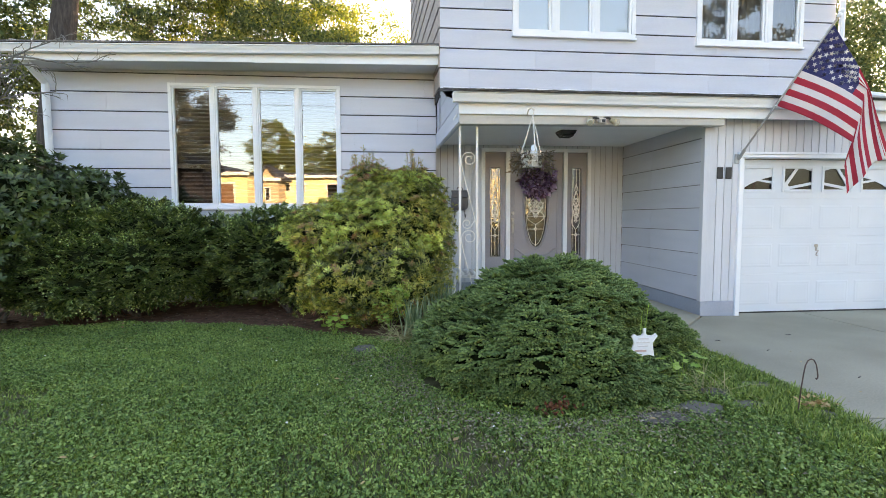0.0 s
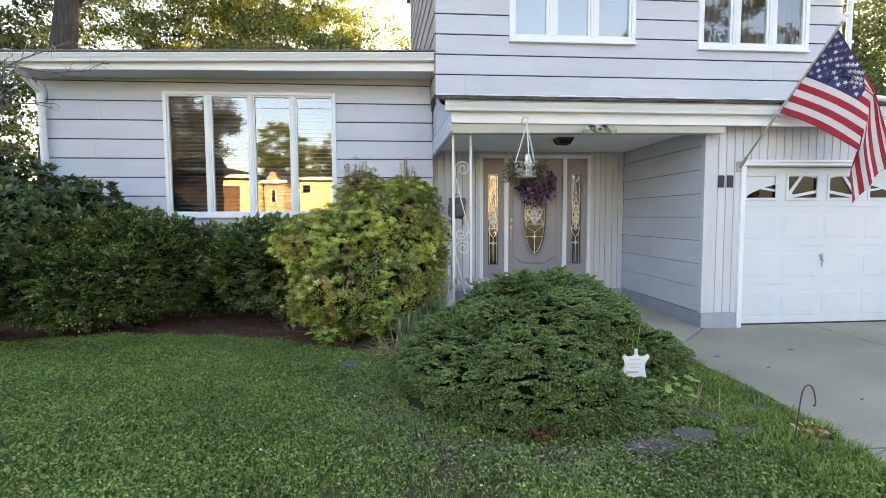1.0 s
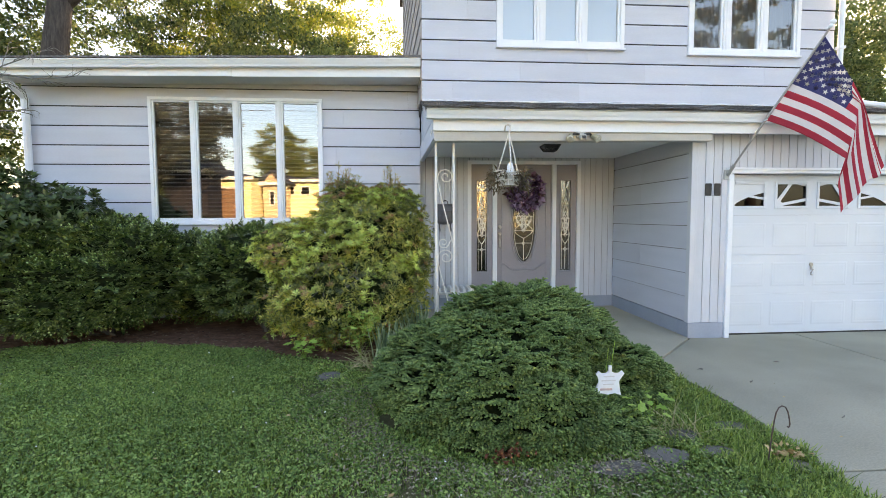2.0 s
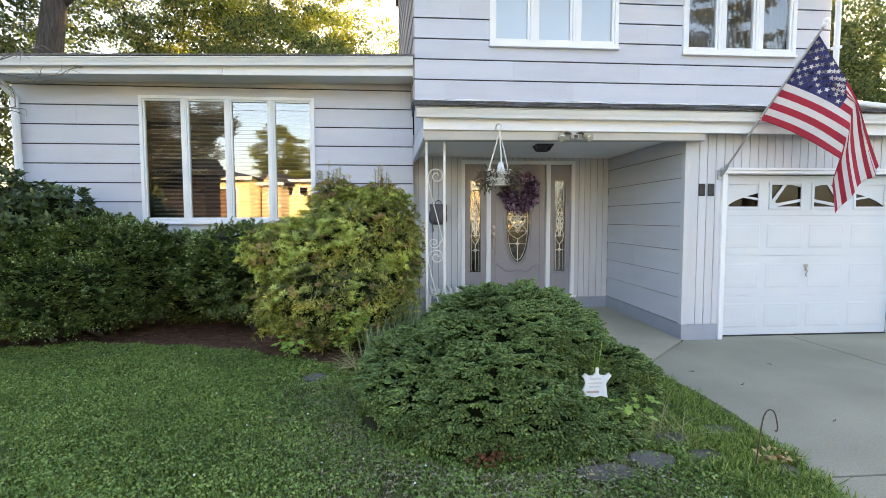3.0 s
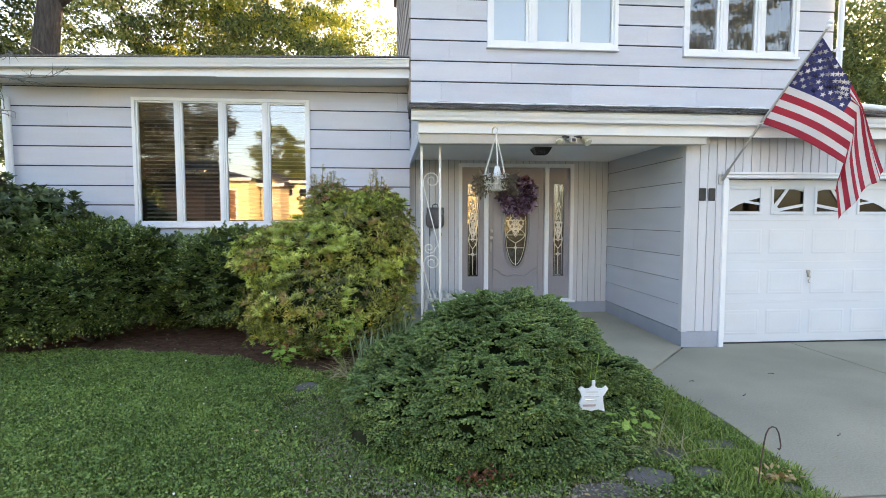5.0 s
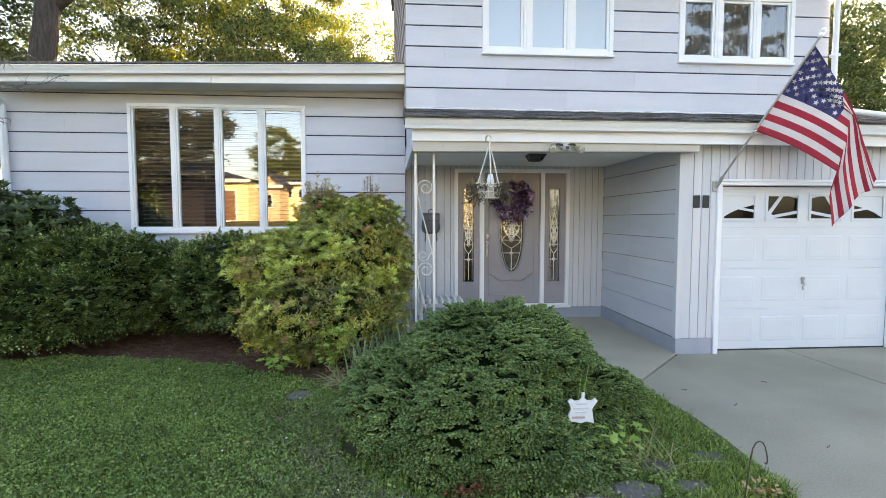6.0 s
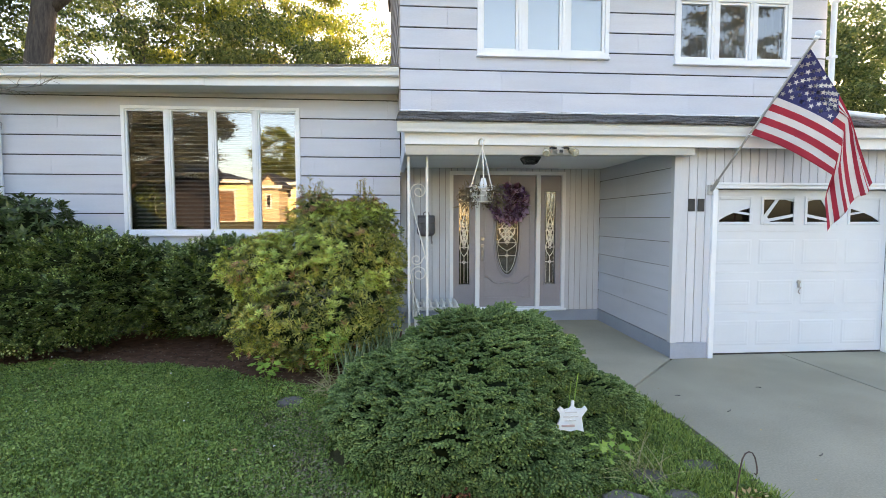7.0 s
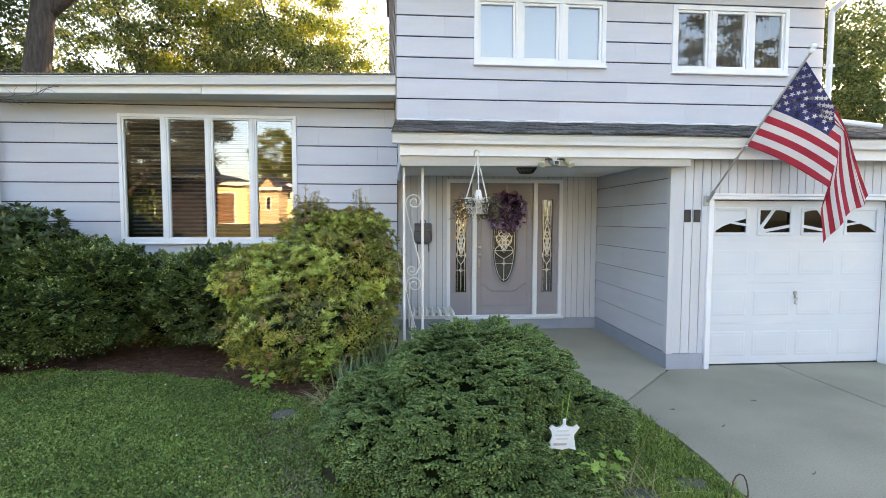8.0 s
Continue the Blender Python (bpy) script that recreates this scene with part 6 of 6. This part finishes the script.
p = np.stack([2.84 + 0.05 * rng.normal(size=n), 3.0 + 0.035 * rng.normal(size=n), 0.03 + 0.05 * rng.random(n)], 1)
tv, tf = leaf_shape(0.6, 0.15, -0.2)
v, f = strew(tv, tf, p, rng.normal(size=(n, 3)) * (1, 1, 0.3), np.array([0, 0, 1.0]) + 0.7 * rng.normal(size=(n, 3)), 0.032 + 0.022 * rng.random(n))
tagged(new("leaf_pile", raw_mesh("leaf_pile", v, f, DEAD_LEAF)), "small pile of dry brown leaves at the driveway edge", "leaves", "", "stuff")
n = 60
p = np.stack([rng.uniform(-4, 6.5, n), rng.uniform(2.2, 6.2, n), np.full(n, 0.03)], 1)
p[:, 2] = np.where(p[:, 0] > 3.1, 0.006, 0.035)
v, f = strew(tv, tf, p, rng.normal(size=(n, 3)) * (1, 1, 0.15), np.array([0, 0, 1.0]) + 0.2 * rng.normal(size=(n, 3)), (0.03 + 0.04 * rng.random(n)) * np.where(p[:, 0] > 3.1, 0.4, 0.8))
tagged(new("fallen_leaves", raw_mesh("fallen_leaves", v, f, DEAD_LEAF)), "scattered dry leaves on lawn and concrete", "leaves", "", "stuff")
for k, (x, y, a, ln) in enumerate(((3.62, 4.35, 0.5, 0.075), (4.35, 4.9, 2.6, 0.05), (3.75, 3.55, 0.4, 0.06), (3.42, 4.75, 2.9, 0.05), (4.9, 3.9, 1.2, 0.045))):
    tw = tagged(new("fallen_twig", finish("fallen_twig", tube(bmesh.new(), [(x, y, 0.006), (x + ln * 0.5 * math.cos(a), y + ln * 0.5 * math.sin(a), 0.008), (x + ln * math.cos(a + 0.2), y + ln * math.sin(a + 0.2), 0.006)], 0.005, 5, 0.003), TWIG)), "small brown twig lying on the concrete", "twig", "twigs on the driveway")

n = 3000
p = np.stack([rng.uniform(-5.5, 0.6, n), rng.uniform(5.3, 7.2, n), np.full(n, -0.004)], 1)
tvc, tfc = leaf_shape(0.35, 0.1, 0.0)
v, f = strew(tvc, tfc, p, rng.normal(size=(n, 3)) * (1, 1, 0.25), np.array([0, 0, 1.0]) + 0.5 * rng.normal(size=(n, 3)), 0.015 + 0.035 * rng.random(n))
CHIP = leafy("bark_chips", [(0.05, 0.03, 0.024), (0.12, 0.075, 0.052), (0.32, 0.25, 0.19), (0.08, 0.05, 0.037), (0.05, 0.03, 0.024), (0.11, 0.07, 0.05)], 0.9, 0.0, 0.2)
tagged(new("bark_chips", raw_mesh("bark_chips", v, f, CHIP)), "loose bark chips on the planting bed", "mulch", "", "stuff")


n = 380
p = np.stack([rng.uniform(-0.1, 0.75, n), 5.3 + 0.22 * rng.normal(size=n), 0.01 + 0.05 * rng.random(n)], 1)
tvs, tfs = leaf_shape(0.06, 0.02, 0.05)
v, f = strew(tvs, tfs, p, rng.normal(size=(n, 3)) * (1, 1, 0.25), np.array([0, 0, 1.0]) + 0.4 * rng.normal(size=(n, 3)), 0.10 + 0.16 * rng.random(n))
tagged(new("straw_litter", raw_mesh("straw_litter", v, f, STRAW)), "pale dry straw lying round the yuccas", "straw", "", "stuff")

# ---- lawn ----
n = 5200
q, k = rng.uniform(2.6, 5.4, n), 1 + 0.35 * np.abs(rng.normal(size=n))
p = np.stack([1.25 + 1.02 * k * np.cos(q), 4.05 + 1.02 * k * np.sin(q), 0.004 + 0.012 * rng.random(n)], 1)
v, f = strew(tvc, tfc, p, rng.normal(size=(n, 3)) * (1, 1, 0.2), np.array([0, 0, 1.0]) + 0.4 * rng.normal(size=(n, 3)), 0.012 + 0.022 * rng.random(n))
LITTER = leafy("dead_leaf_litter", [(0.13, 0.11, 0.075), (0.26, 0.22, 0.155), (0.40, 0.36, 0.27), (0.17, 0.17, 0.10)], 0.9, 0.05, 0.2)
tagged(new("leaf_litter", raw_mesh("leaf_litter", v, f, LITTER)), "brown dead litter in the thin grass round the spruce", "litter", "", "stuff")
BED = [(-6.5, 6.0), (-4.4, 6.1), (-3.3, 6.42), (-2.1, 6.18), (-1.25, 5.92), (-0.6, 5.52), (-0.15, 5.32), (0.25, 5.15), (0.75, 5.0), (3.1, 4.95)]


def lawn_points(n, far=False):
    """Places on the lawn: the part by the beds, or (far) the rest down to the street."""
    x, y = (rng.uniform(-9.0, 3.07, n), rng.uniform(-5.4, 6.0, n)) if far else (rng.uniform(-5.6, 3.07, n), rng.uniform(1.7, 6.5, n))
    lim = np.interp(x, [b[0] for b in BED], [b[1] for b in BED]) + 0.10 * np.sin(x * 9) * rng.random(n)
    near = (y > 1.7) & (np.abs(x - 0.6) < 1.15 * y + 0.8)
    keep = (y < lim) & (~near if far else near) & (x < np.interp(y, [1.8, 2.5, 2.83, 3.35, 3.8, 4.3, 4.9], [2.86, 2.94, 3.0, 3.09, 3.13, 3.12, 3.0]) + 0.02 * np.sin(y * 23) + 0.02 * rng.normal(size=n))
    for cx, cy, cz, rx, ry, rz in mound_blobs:
        keep &= ((x - cx) / (rx * 0.92)) ** 2 + ((y - cy) / (ry * 0.92)) ** 2 > 1
    for cx, cy, rx, ry in ((1.79, 3.00, 0.20, 0.10), (2.14, 3.13, 0.16, 0.12), (2.42, 3.40, 0.13, 0.09), (-0.25, 4.91, 0.13, 0.11), (2.86, 2.94, 0.10, 0.07), (2.50, 3.15, 0.11, 0.07), (2.82, 3.50, 0.14, 0.08)):
        keep &= (((x - cx) / rx) ** 2 + ((y - cy) / ry) ** 2 > 1) | (rng.random(n) < 0.12)
    patch = np.array([noise.noise(Vector((a * 1.3, b * 1.3, 3.0))) + 0.6 * noise.noise(Vector((a * 5, b * 5, 9.0))) for a, b in zip(x, y)])
    worn = 0.7 * np.exp(-((x - 0.55) ** 2 / 0.5 + (y - 3.4) ** 2 / 0.8))
    keep &= rng.random(n) < 0.85 + 0.5 * patch - 0.35 * worn
    return x[keep], y[keep], patch[keep]


verts, faces, total = [], [], 0
for count, far, thick in ((330000, False, 1.0), (110000, True, 2.0)):
    x, y, patch = lawn_points(count, far)
    n = len(x)
    q = rng.random(n) * 2 * math.pi
    hgt = (0.026 + 0.026 * rng.random(n)) * (1 + 0.5 * patch) * np.where(x > 2.45, 1.6, 1.0) * thick ** 0.4
    lean_ = 0.3 + 0.9 * rng.random(n)
    dx, dy = np.cos(q), np.sin(q)
    base = np.stack([x, y, np.full(n, -0.03)], 1)
    wd = (0.0024 + 0.0030 * rng.random(n)) * thick
    sv = np.stack([-dy, dx, np.zeros(n)], 1) * wd[:, None]
    t1 = base + np.stack([dx * hgt * lean_, dy * hgt * lean_, hgt * (1.15 - 0.25 * lean_)], 1)
    verts.append(np.stack([base - sv, base + sv, t1 + sv * 0.4, t1 - sv * 0.4], 1).reshape(-1, 3))
    faces.append(np.arange(n)[:, None] * 4 + total + np.array([0, 1, 2, 3]))
    total += 4 * n
tagged(new("lawn_grass", raw_mesh("lawn_grass", np.concatenate(verts), np.concatenate(faces), GRASS)), "short green lawn grass with worn patches", "grass", "", "stuff")
tv = np.array([(0, 0, 0), (0.55, 0.30, 0.06), (1.0, 0.0, 0.0), (0.55, -0.30, 0.06)])
tf = np.array([(0, 1, 2, 3)])
sets = []
for count, far, wide in ((150000, False, 0.85), (45000, True, 2.0)):
    x, y, patch = lawn_points(count, far)
    keep = patch + 0.5 * rng.random(len(x)) > -0.32
    x, y = x[keep], y[keep]
    n = len(x)
    q0 = rng.random(n) * 2 * math.pi
    zz = 0.002 + 0.024 * rng.random(n)
    size_ = (0.014 + 0.019 * rng.random(n)) * wide
    for k in range(2):
        q = q0 + k * rng.uniform(1.2, 5.0, n)
        sets.append(strew(tv, tf, np.stack([x + 0.012 * k * np.cos(q0 * 7), y + 0.012 * k * np.sin(q0 * 7), zz], 1), np.stack([np.cos(q), np.sin(q), 0.45 * rng.normal(size=n)], 1), np.array([0, 0, 1.0]) + 0.7 * rng.normal(size=(n, 3)), size_))
v, f = joined(sets)
tagged(new("lawn_clover", raw_mesh("lawn_clover", v, f, CLOVER)), "small clover leaves through the lawn", "clover", "", "stuff")

x, y, patch = lawn_points(90)
n = len(x)
tv, tf = leaf_shape(0.9, 0.2, 0.2)
v, f = strew(tv, tf, np.stack([x, y, np.full(n, 0.035)], 1), rng.normal(size=(n, 3)) * (1, 1, 0.2), np.array([0, 0, 1.0]) + 0.3 * rng.normal(size=(n, 3)), 0.010 + 0.012 * rng.random(n))
tagged(new("lawn_petals", raw_mesh("lawn_petals", v, f, FLAG_WHITE)), "scattered white clover petals on the lawn", "petals", "", "stuff")


# ---- trees ----
def tree(at, height, radius, blobs, n, leaf, material, label, trunk_bend=0.3, gold=None):
    t = thing("tree", at, label, "tree")
    a = Vector(at)
    top_ = a + Vector((trunk_bend, 0.2, height))
    pts = [a + Vector((0, 0, -0.1)), a + Vector((trunk_bend * 0.2, 0, height * 0.35)), a + Vector((trunk_bend * 0.6, 0.1, height * 0.7)), top_]
    bm = tube(bmesh.new(), pts, radius, 12, radius * 0.35)
    for k, b in enumerate(blobs):
        c = Vector(b[:3])
        s = pts[1].lerp(top_, min(0.15 + 0.8 * k / max(len(blobs), 1), 0.9))
        mid = s.lerp(c, 0.5) + Vector((0.2, 0, -0.3))
        tube(bm, [s, mid, c], radius * 0.38, 7, radius * 0.10)
        for j in range(5):
            e = c + Vector((random.uniform(-0.8, 0.8) * b[3], random.uniform(-0.8, 0.8) * b[4], random.uniform(-0.5, 0.8) * b[5]))
            tube(bm, [mid.lerp(c, 0.3 + 0.13 * j), (mid + e) / 2 + Vector((0, 0, 0.15)), e], radius * 0.10, 5, radius * 0.03)
    part("trunk", bm, BARK, t, "", True)
    bl = np.array(blobs, float)
    vol = bl[:, 3] * bl[:, 4] * bl[:, 5]
    ps = []
    for b, w in zip(bl, vol / vol.sum()):
        m = int(1.7 * n * w)
        twigs = max(8, m // 105)
        d = unit(rng.normal(size=(twigs, 3)))
        tw = b[:3] + d * b[3:] * (0.35 + 0.7 * rng.random(twigs) ** 0.6)[:, None] * (1 + 0.25 * np.array([noise.noise(Vector(o * 2.2 + b[:3])) for o in d]))[:, None]
        idx = rng.integers(0, twigs, m)
        ps.append(tw[idx] + rng.normal(size=(m, 3)) * np.array([0.21, 0.21, 0.10]) * max(1.0, b[3] / 3))
    p = np.concatenate(ps)
    m = len(p)
    tv, tf = np.array([(0, 0, 0), (0.45, 0.28, 0.05), (1, 0, -0.12), (0.45, -0.28, 0.05)]), np.array([(0, 1, 2, 3)])
    v, f = strew(tv, tf, p, rng.normal(size=(m, 3)) + np.array([0, 0, -0.4]), rng.normal(size=(m, 3)) + np.array([0, 0, 1.0]), 0.82 * leaf * (0.6 + 0.7 * rng.random(m)))
    tagged(attach(new("crown", raw_mesh("crown", v, f, material)), t), "", "", "", "stuff")
    return t


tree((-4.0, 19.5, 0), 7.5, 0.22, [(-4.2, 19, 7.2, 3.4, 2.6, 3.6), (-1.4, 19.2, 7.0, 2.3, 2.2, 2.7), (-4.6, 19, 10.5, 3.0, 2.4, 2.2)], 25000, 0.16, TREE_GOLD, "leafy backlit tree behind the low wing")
tree((-9.5, 20, 0), 9.0, 0.26, [(-9.8, 19.6, 7.6, 3.6, 2.6, 3.6), (-7.2, 20.5, 8.6, 3.0, 2.5, 2.8), (-10.8, 20.2, 11.5, 3.6, 2.6, 2.2)], 21000, 0.17, TREE_LEAF, "tall leafy tree behind the house")
tree((-8.2, 12.6, 0), 10.5, 0.40, [(-8.3, 13.2, 9.2, 3.2, 2.2, 1.8), (-5.6, 13.4, 9.6, 2.6, 2.0, 1.5), (-10.2, 13.0, 6.8, 2.2, 1.8, 2.2)], 18000, 0.15, TREE_LEAF, "large thick-trunked shade tree behind the low wing", 1.2)
tree((-3.4, 16.8, 0), 6.8, 0.15, [(-3.3, 16.8, 7.0, 2.0, 1.4, 1.5), (-1.7, 16.9, 6.4, 1.0, 1.1, 1.0), (-5.0, 17.0, 6.4, 1.2, 1.2, 1.2)], 9000, 0.14, TREE_LEAF, "darker leafy tree close behind the low wing")
tree((-13.5, 14, 0), 6.5, 0.2, [(-13.5, 14.0, 6.2, 3.0, 2.2, 3.6), (-11.5, 15.2, 4.8, 2.4, 2.0, 2.4)], 17000, 0.16, TREE_LEAF, "leafy tree beside the lot")
tree((-6.5, 24, 0), 7.0, 0.2, [(-6.5, 24, 6.5, 4.5, 2.5, 3.2), (-13.5, 25, 7.5, 4.0, 2.5, 3.8), (-1.6, 25, 6.0, 2.2, 2.0, 2.4)], 15000, 0.23, TREE_LEAF, "far leafy trees behind the lot")
tree((14.6, 16, 0), 6.5, 0.22, [(14.6, 16, 5.6, 3.2, 2.4, 3.4), (17.6, 17, 6.8, 3.2, 2.4, 3.4)], 30000, 0.15, TREE_LEAF, "leafy tree beside the garage")
tree((19.5, 22, 0), 8.0, 0.22, [(19.5, 22, 7.4, 4.0, 2.6, 4.2), (15.0, 23, 6.2, 3.4, 2.4, 3.4)], 13000, 0.22, TREE_LEAF, "far leafy tree behind the garage")

# dead lichened branches beside the low wing
deadwood = thing("dead_branch", (-5.75, 6.5, 0), "grey lichened bare tree branches beside the downspout", "branch")
r = random.Random(5)


def grow(bm, p, d, length, rad, level):
    pts = [p]
    for i in range(5):
        d = (d + Vector((r.uniform(-0.28, 0.28), r.uniform(-0.28, 0.28), r.uniform(-0.28, 0.25)))).normalized()
        pts.append(pts[-1] + d * length / 5)
    tube(bm, pts, rad, 6, rad * 0.45)
    if level:
        for i in (1, 2, 3, 4, 5):
            if r.random() < 0.8:
                e = (d + Vector((r.uniform(-0.9, 0.9), r.uniform(-0.6, 0.6), r.uniform(-0.9, 0.9)))).normalized()
                grow(bm, pts[i], e, length * r.uniform(0.35, 0.6), rad * 0.5, level - 1)


bm = tube(bmesh.new(), [(-5.75, 6.5, -0.05), (-5.7, 6.5, 1.2), (-5.62, 6.45, 2.4), (-5.5, 6.45, 3.2), (-5.45, 6.5, 4.2)], 0.07, 8, 0.03)
part("stem", bm, LICHEN_TWIG, deadwood)
for z, d, ln in ((2.75, (1, 0, 0.22), 1.1), (3.0, (1, -0.05, 0.05), 1.0), (3.3, (0.8, 0.1, -0.05), 1.15), (2.5, (0.9, 0.1, 0.5), 1.0), (3.1, (0.9, 0.2, 0.25), 0.9), (2.9, (0.7, -0.2, 0.1), 0.8)):
    bm = bmesh.new()
    grow(bm, Vector((-5.56, 6.45, z)), Vector(d).normalized(), ln, 0.024, 3)
    part("limb", bm, LICHEN_TWIG, deadwood)

# ---- across the street ----
CREAM_WALL = surface("cream_stucco", (0.82, 0.74, 0.40), (0.88, 0.80, 0.46), 0.8, 2, 30, 0.1)
TAN_WALL = surface("tan_shingle_wall", (0.50, 0.41, 0.27), (0.58, 0.48, 0.33), 0.8, 2, 30, 0.2)
# Near-black because the outbuilding's shade is put into the wall colour.
SHADED_WALL = surface("shade_toned_wall", (0.020, 0.020, 0.024), (0.036, 0.036, 0.042), 0.9, 3, 30, 0.2, spec=0.03)
BROWN = surface("brown_door_paint", (0.16, 0.09, 0.05), (0.22, 0.13, 0.07), 0.6, 2, 30, 0.1)
DARK_ROOF = surface("weathered_roof", (0.035, 0.040, 0.052), (0.07, 0.078, 0.095), 0.9, 6, 60, 0.3, spec=0.05)


def far_house(at, x0, x1, y0, y1, z0, eave, ridge, wall, label, doors, windows, ridge_x=True, hip=False):
    """A house seen from +y; doors and windows are (x0, x1, z0, z1) on that face."""
    h = thing("house", at, label, "house")
    part("wall", box(bmesh.new(), x0, x1, y0, y1, z0 - 0.5, eave), wall, h)
    if hip:
        bm = bmesh.new()
        c = [bm.verts.new(p) for p in ((x0 - 0.4, y0 - 0.4, eave), (x1 + 0.4, y0 - 0.4, eave), (x1 + 0.4, y1 + 0.4, eave), (x0 - 0.4, y1 + 0.4, eave))]
        r1, r2 = bm.verts.new((x0 + 2.6, (y0 + y1) / 2, ridge)), bm.verts.new((x1 - 2.6, (y0 + y1) / 2, ridge))
        for q in ((c[0], c[1], r2, r1), (c[1], c[2], r2), (c[2], c[3], r1, r2), (c[3], c[0], r1), (c[3], c[2], c[1], c[0])):
            bm.faces.new(q)
        part("roof", bm, DARK_ROOF, h)
    elif ridge_x:
        ym = (y0 + y1) / 2
        part("roof", extrude_x(bmesh.new(), [(y0 - 0.4, eave - 0.1), (y1 + 0.4, eave - 0.1), (y1 + 0.4, eave), (ym, ridge), (y0 - 0.4, eave)], x0 - 0.3, x1 + 0.3), DARK_ROOF, h)
    else:
        xm = (x0 + x1) / 2
        part("roof", prism(bmesh.new(), [(x0 - 0.4, eave), (x0 - 0.4, eave - 0.1), (x0, eave - 0.05), (xm, ridge - 0.12), (x1, eave - 0.05), (x1 + 0.4, eave - 0.1), (x1 + 0.4, eave), (xm, ridge)], y0 - 0.2, y1 + 0.3), DARK_ROOF, h)
        part("gable", prism(bmesh.new(), [(x0, eave), (x1, eave), (xm, ridge - 0.13)], y1 - 0.1, y1), wall, h)
    part("eave_board", box(bmesh.new(), x0 - 0.3, x1 + 0.3, y1 + 0.401, y1 + 0.43, eave - 0.22, eave), WHITE, h)
    for a, b, c, d in doors:
        dr = part("door", box(bmesh.new(), a, b, y1 + 0.004, y1 + 0.05, c, d), BROWN, h, "brown garage door")
        part("door_frame", ring(bmesh.new(), a - 0.12, b + 0.12, c - 0.1, d + 0.12, 0.12, y1 + 0.003, y1 + 0.08), WHITE, dr)
    for a, b, c, d in windows:
        wd_ = part("window", ring(bmesh.new(), a, b, c, d, 0.08, y1 + 0.002, y1 + 0.05), WHITE, h)
        part("pane", box(bmesh.new(), a + 0.07, b - 0.07, y1 + 0.003, y1 + 0.02, c + 0.07, d - 0.07), GLASS_DARK, wd_)
    return h


far_house((-12.5, -19, 1.5), -17.0, -9.4, -23.5, -16.5, 1.5, 4.2, 5.0, CREAM_WALL, "cream sunlit house with a brown garage door across the street", [(-12.9, -10.2, 1.55, 3.45)], [(-15.8, -14.2, 2.2, 3.5)], True, True)
far_house((-14.5, -15, 1.2), -19.0, -10.9, -15.6, -13.4, 1.0, 4.35, 5.1, SHADED_WALL, "outbuilding across the street, shade put into its near-black walls", [], [(-14.5, -13.5, 2.0, 3.0)])
far_house((-8.4, -20, 1.5), -9.2, -7.9, -24, -18.5, 1.5, 4.0, 4.9, TAN_WALL, "tan shingled gable house across the street", [], [(-8.8, -8.4, 2.4, 3.4)], False)
far_house((-4, -24, 1.5), -8.6, 9.2, -28, -21.0, 1.5, 4.4, 4.85, CREAM_WALL, "cream sunlit ranch house across the street", [], [(-8.2, -7.6, 3.2, 3.9), (-7.2, -6.5, 3.2, 3.9), (-5.0, -3.2, 2.6, 3.8), (-1.0, 0.8, 2.6, 3.8), (5.0, 6.6, 2.6, 3.8)])
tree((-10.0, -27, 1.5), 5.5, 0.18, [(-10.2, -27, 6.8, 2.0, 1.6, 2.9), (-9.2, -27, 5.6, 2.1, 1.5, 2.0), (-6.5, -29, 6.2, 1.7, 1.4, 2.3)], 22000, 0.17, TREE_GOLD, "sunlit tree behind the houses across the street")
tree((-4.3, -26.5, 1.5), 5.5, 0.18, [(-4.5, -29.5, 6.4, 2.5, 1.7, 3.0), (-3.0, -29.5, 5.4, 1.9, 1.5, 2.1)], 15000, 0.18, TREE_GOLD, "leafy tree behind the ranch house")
tree((-13.9, -10.6, 0.1), 6.0, 0.3, [(-11.0, -10.6, 6.6, 2.4, 1.8, 2.1), (-14.2, -11, 6.4, 3.0, 2.2, 2.8), (-9.3, -10.4, 6.6, 1.2, 1.2, 1.1), (-12.2, -10.6, 5.0, 2.2, 1.6, 1.2), (-9.9, -10.6, 5.2, 1.3, 1.2, 1.1)], 30000, 0.15, TREE_DIM, "tree along the street, shade put into its dark leaf colour")
evergreen = [(-15.2, -12.5, 2.2, 2.4, 1.4, 2.2), (-18.0, -12.5, 2.2, 2.2, 1.4, 2.4)]
shrub("evergreen_hedge", (-16.0, -12.5, 0.6), "dark evergreen hedge across the street", evergreen, 3500, SMALL, 0.22, YEW, stems=3)
tree((18.0, -11.5, 0.1), 9.0, 0.3, [(17.5, -11.5, 10.4, 3.6, 2.8, 3.4), (20.5, -11.5, 9.0, 3.0, 2.4, 3.0), (14.2, -12, 11.4, 1.8, 1.6, 1.6)], 10000, 0.2, TREE_DIM, "tall leafy street tree, shade put into its leaf colour")

# wires across the street
for k, (z0, z1) in enumerate(((7.9, 8.5), (7.3, 7.7), (6.9, 7.0))):
    bm = bmesh.new()
    pts = []
    for i in range(31):
        u = i / 30
        pts.append((-45 + 80 * u, -9.0 - 0.3 * k, z0 + (z1 - z0) * u - 0.9 * 4 * u * (1 - u) + 0.9))
    solid("utility_wire", tube(bm, pts, 0.012, 5), IRON, "black utility wire strung along the street", "wire", "thing")
for x in (-45, 35):
    up_ = thing("utility_pole", (x, -9.3, 0), "brown wooden utility pole along the street", "utility pole")
    part("shaft", tube(bmesh.new(), [(x, -9.3, -0.3), (x, -9.3, 10.0)], 0.14, 10, 0.10), BARK, up_)
    part("crossarm", box(bmesh.new(), x - 0.06, x + 0.06, -10.3, -8.3, 8.9, 9.02), BARK, up_)
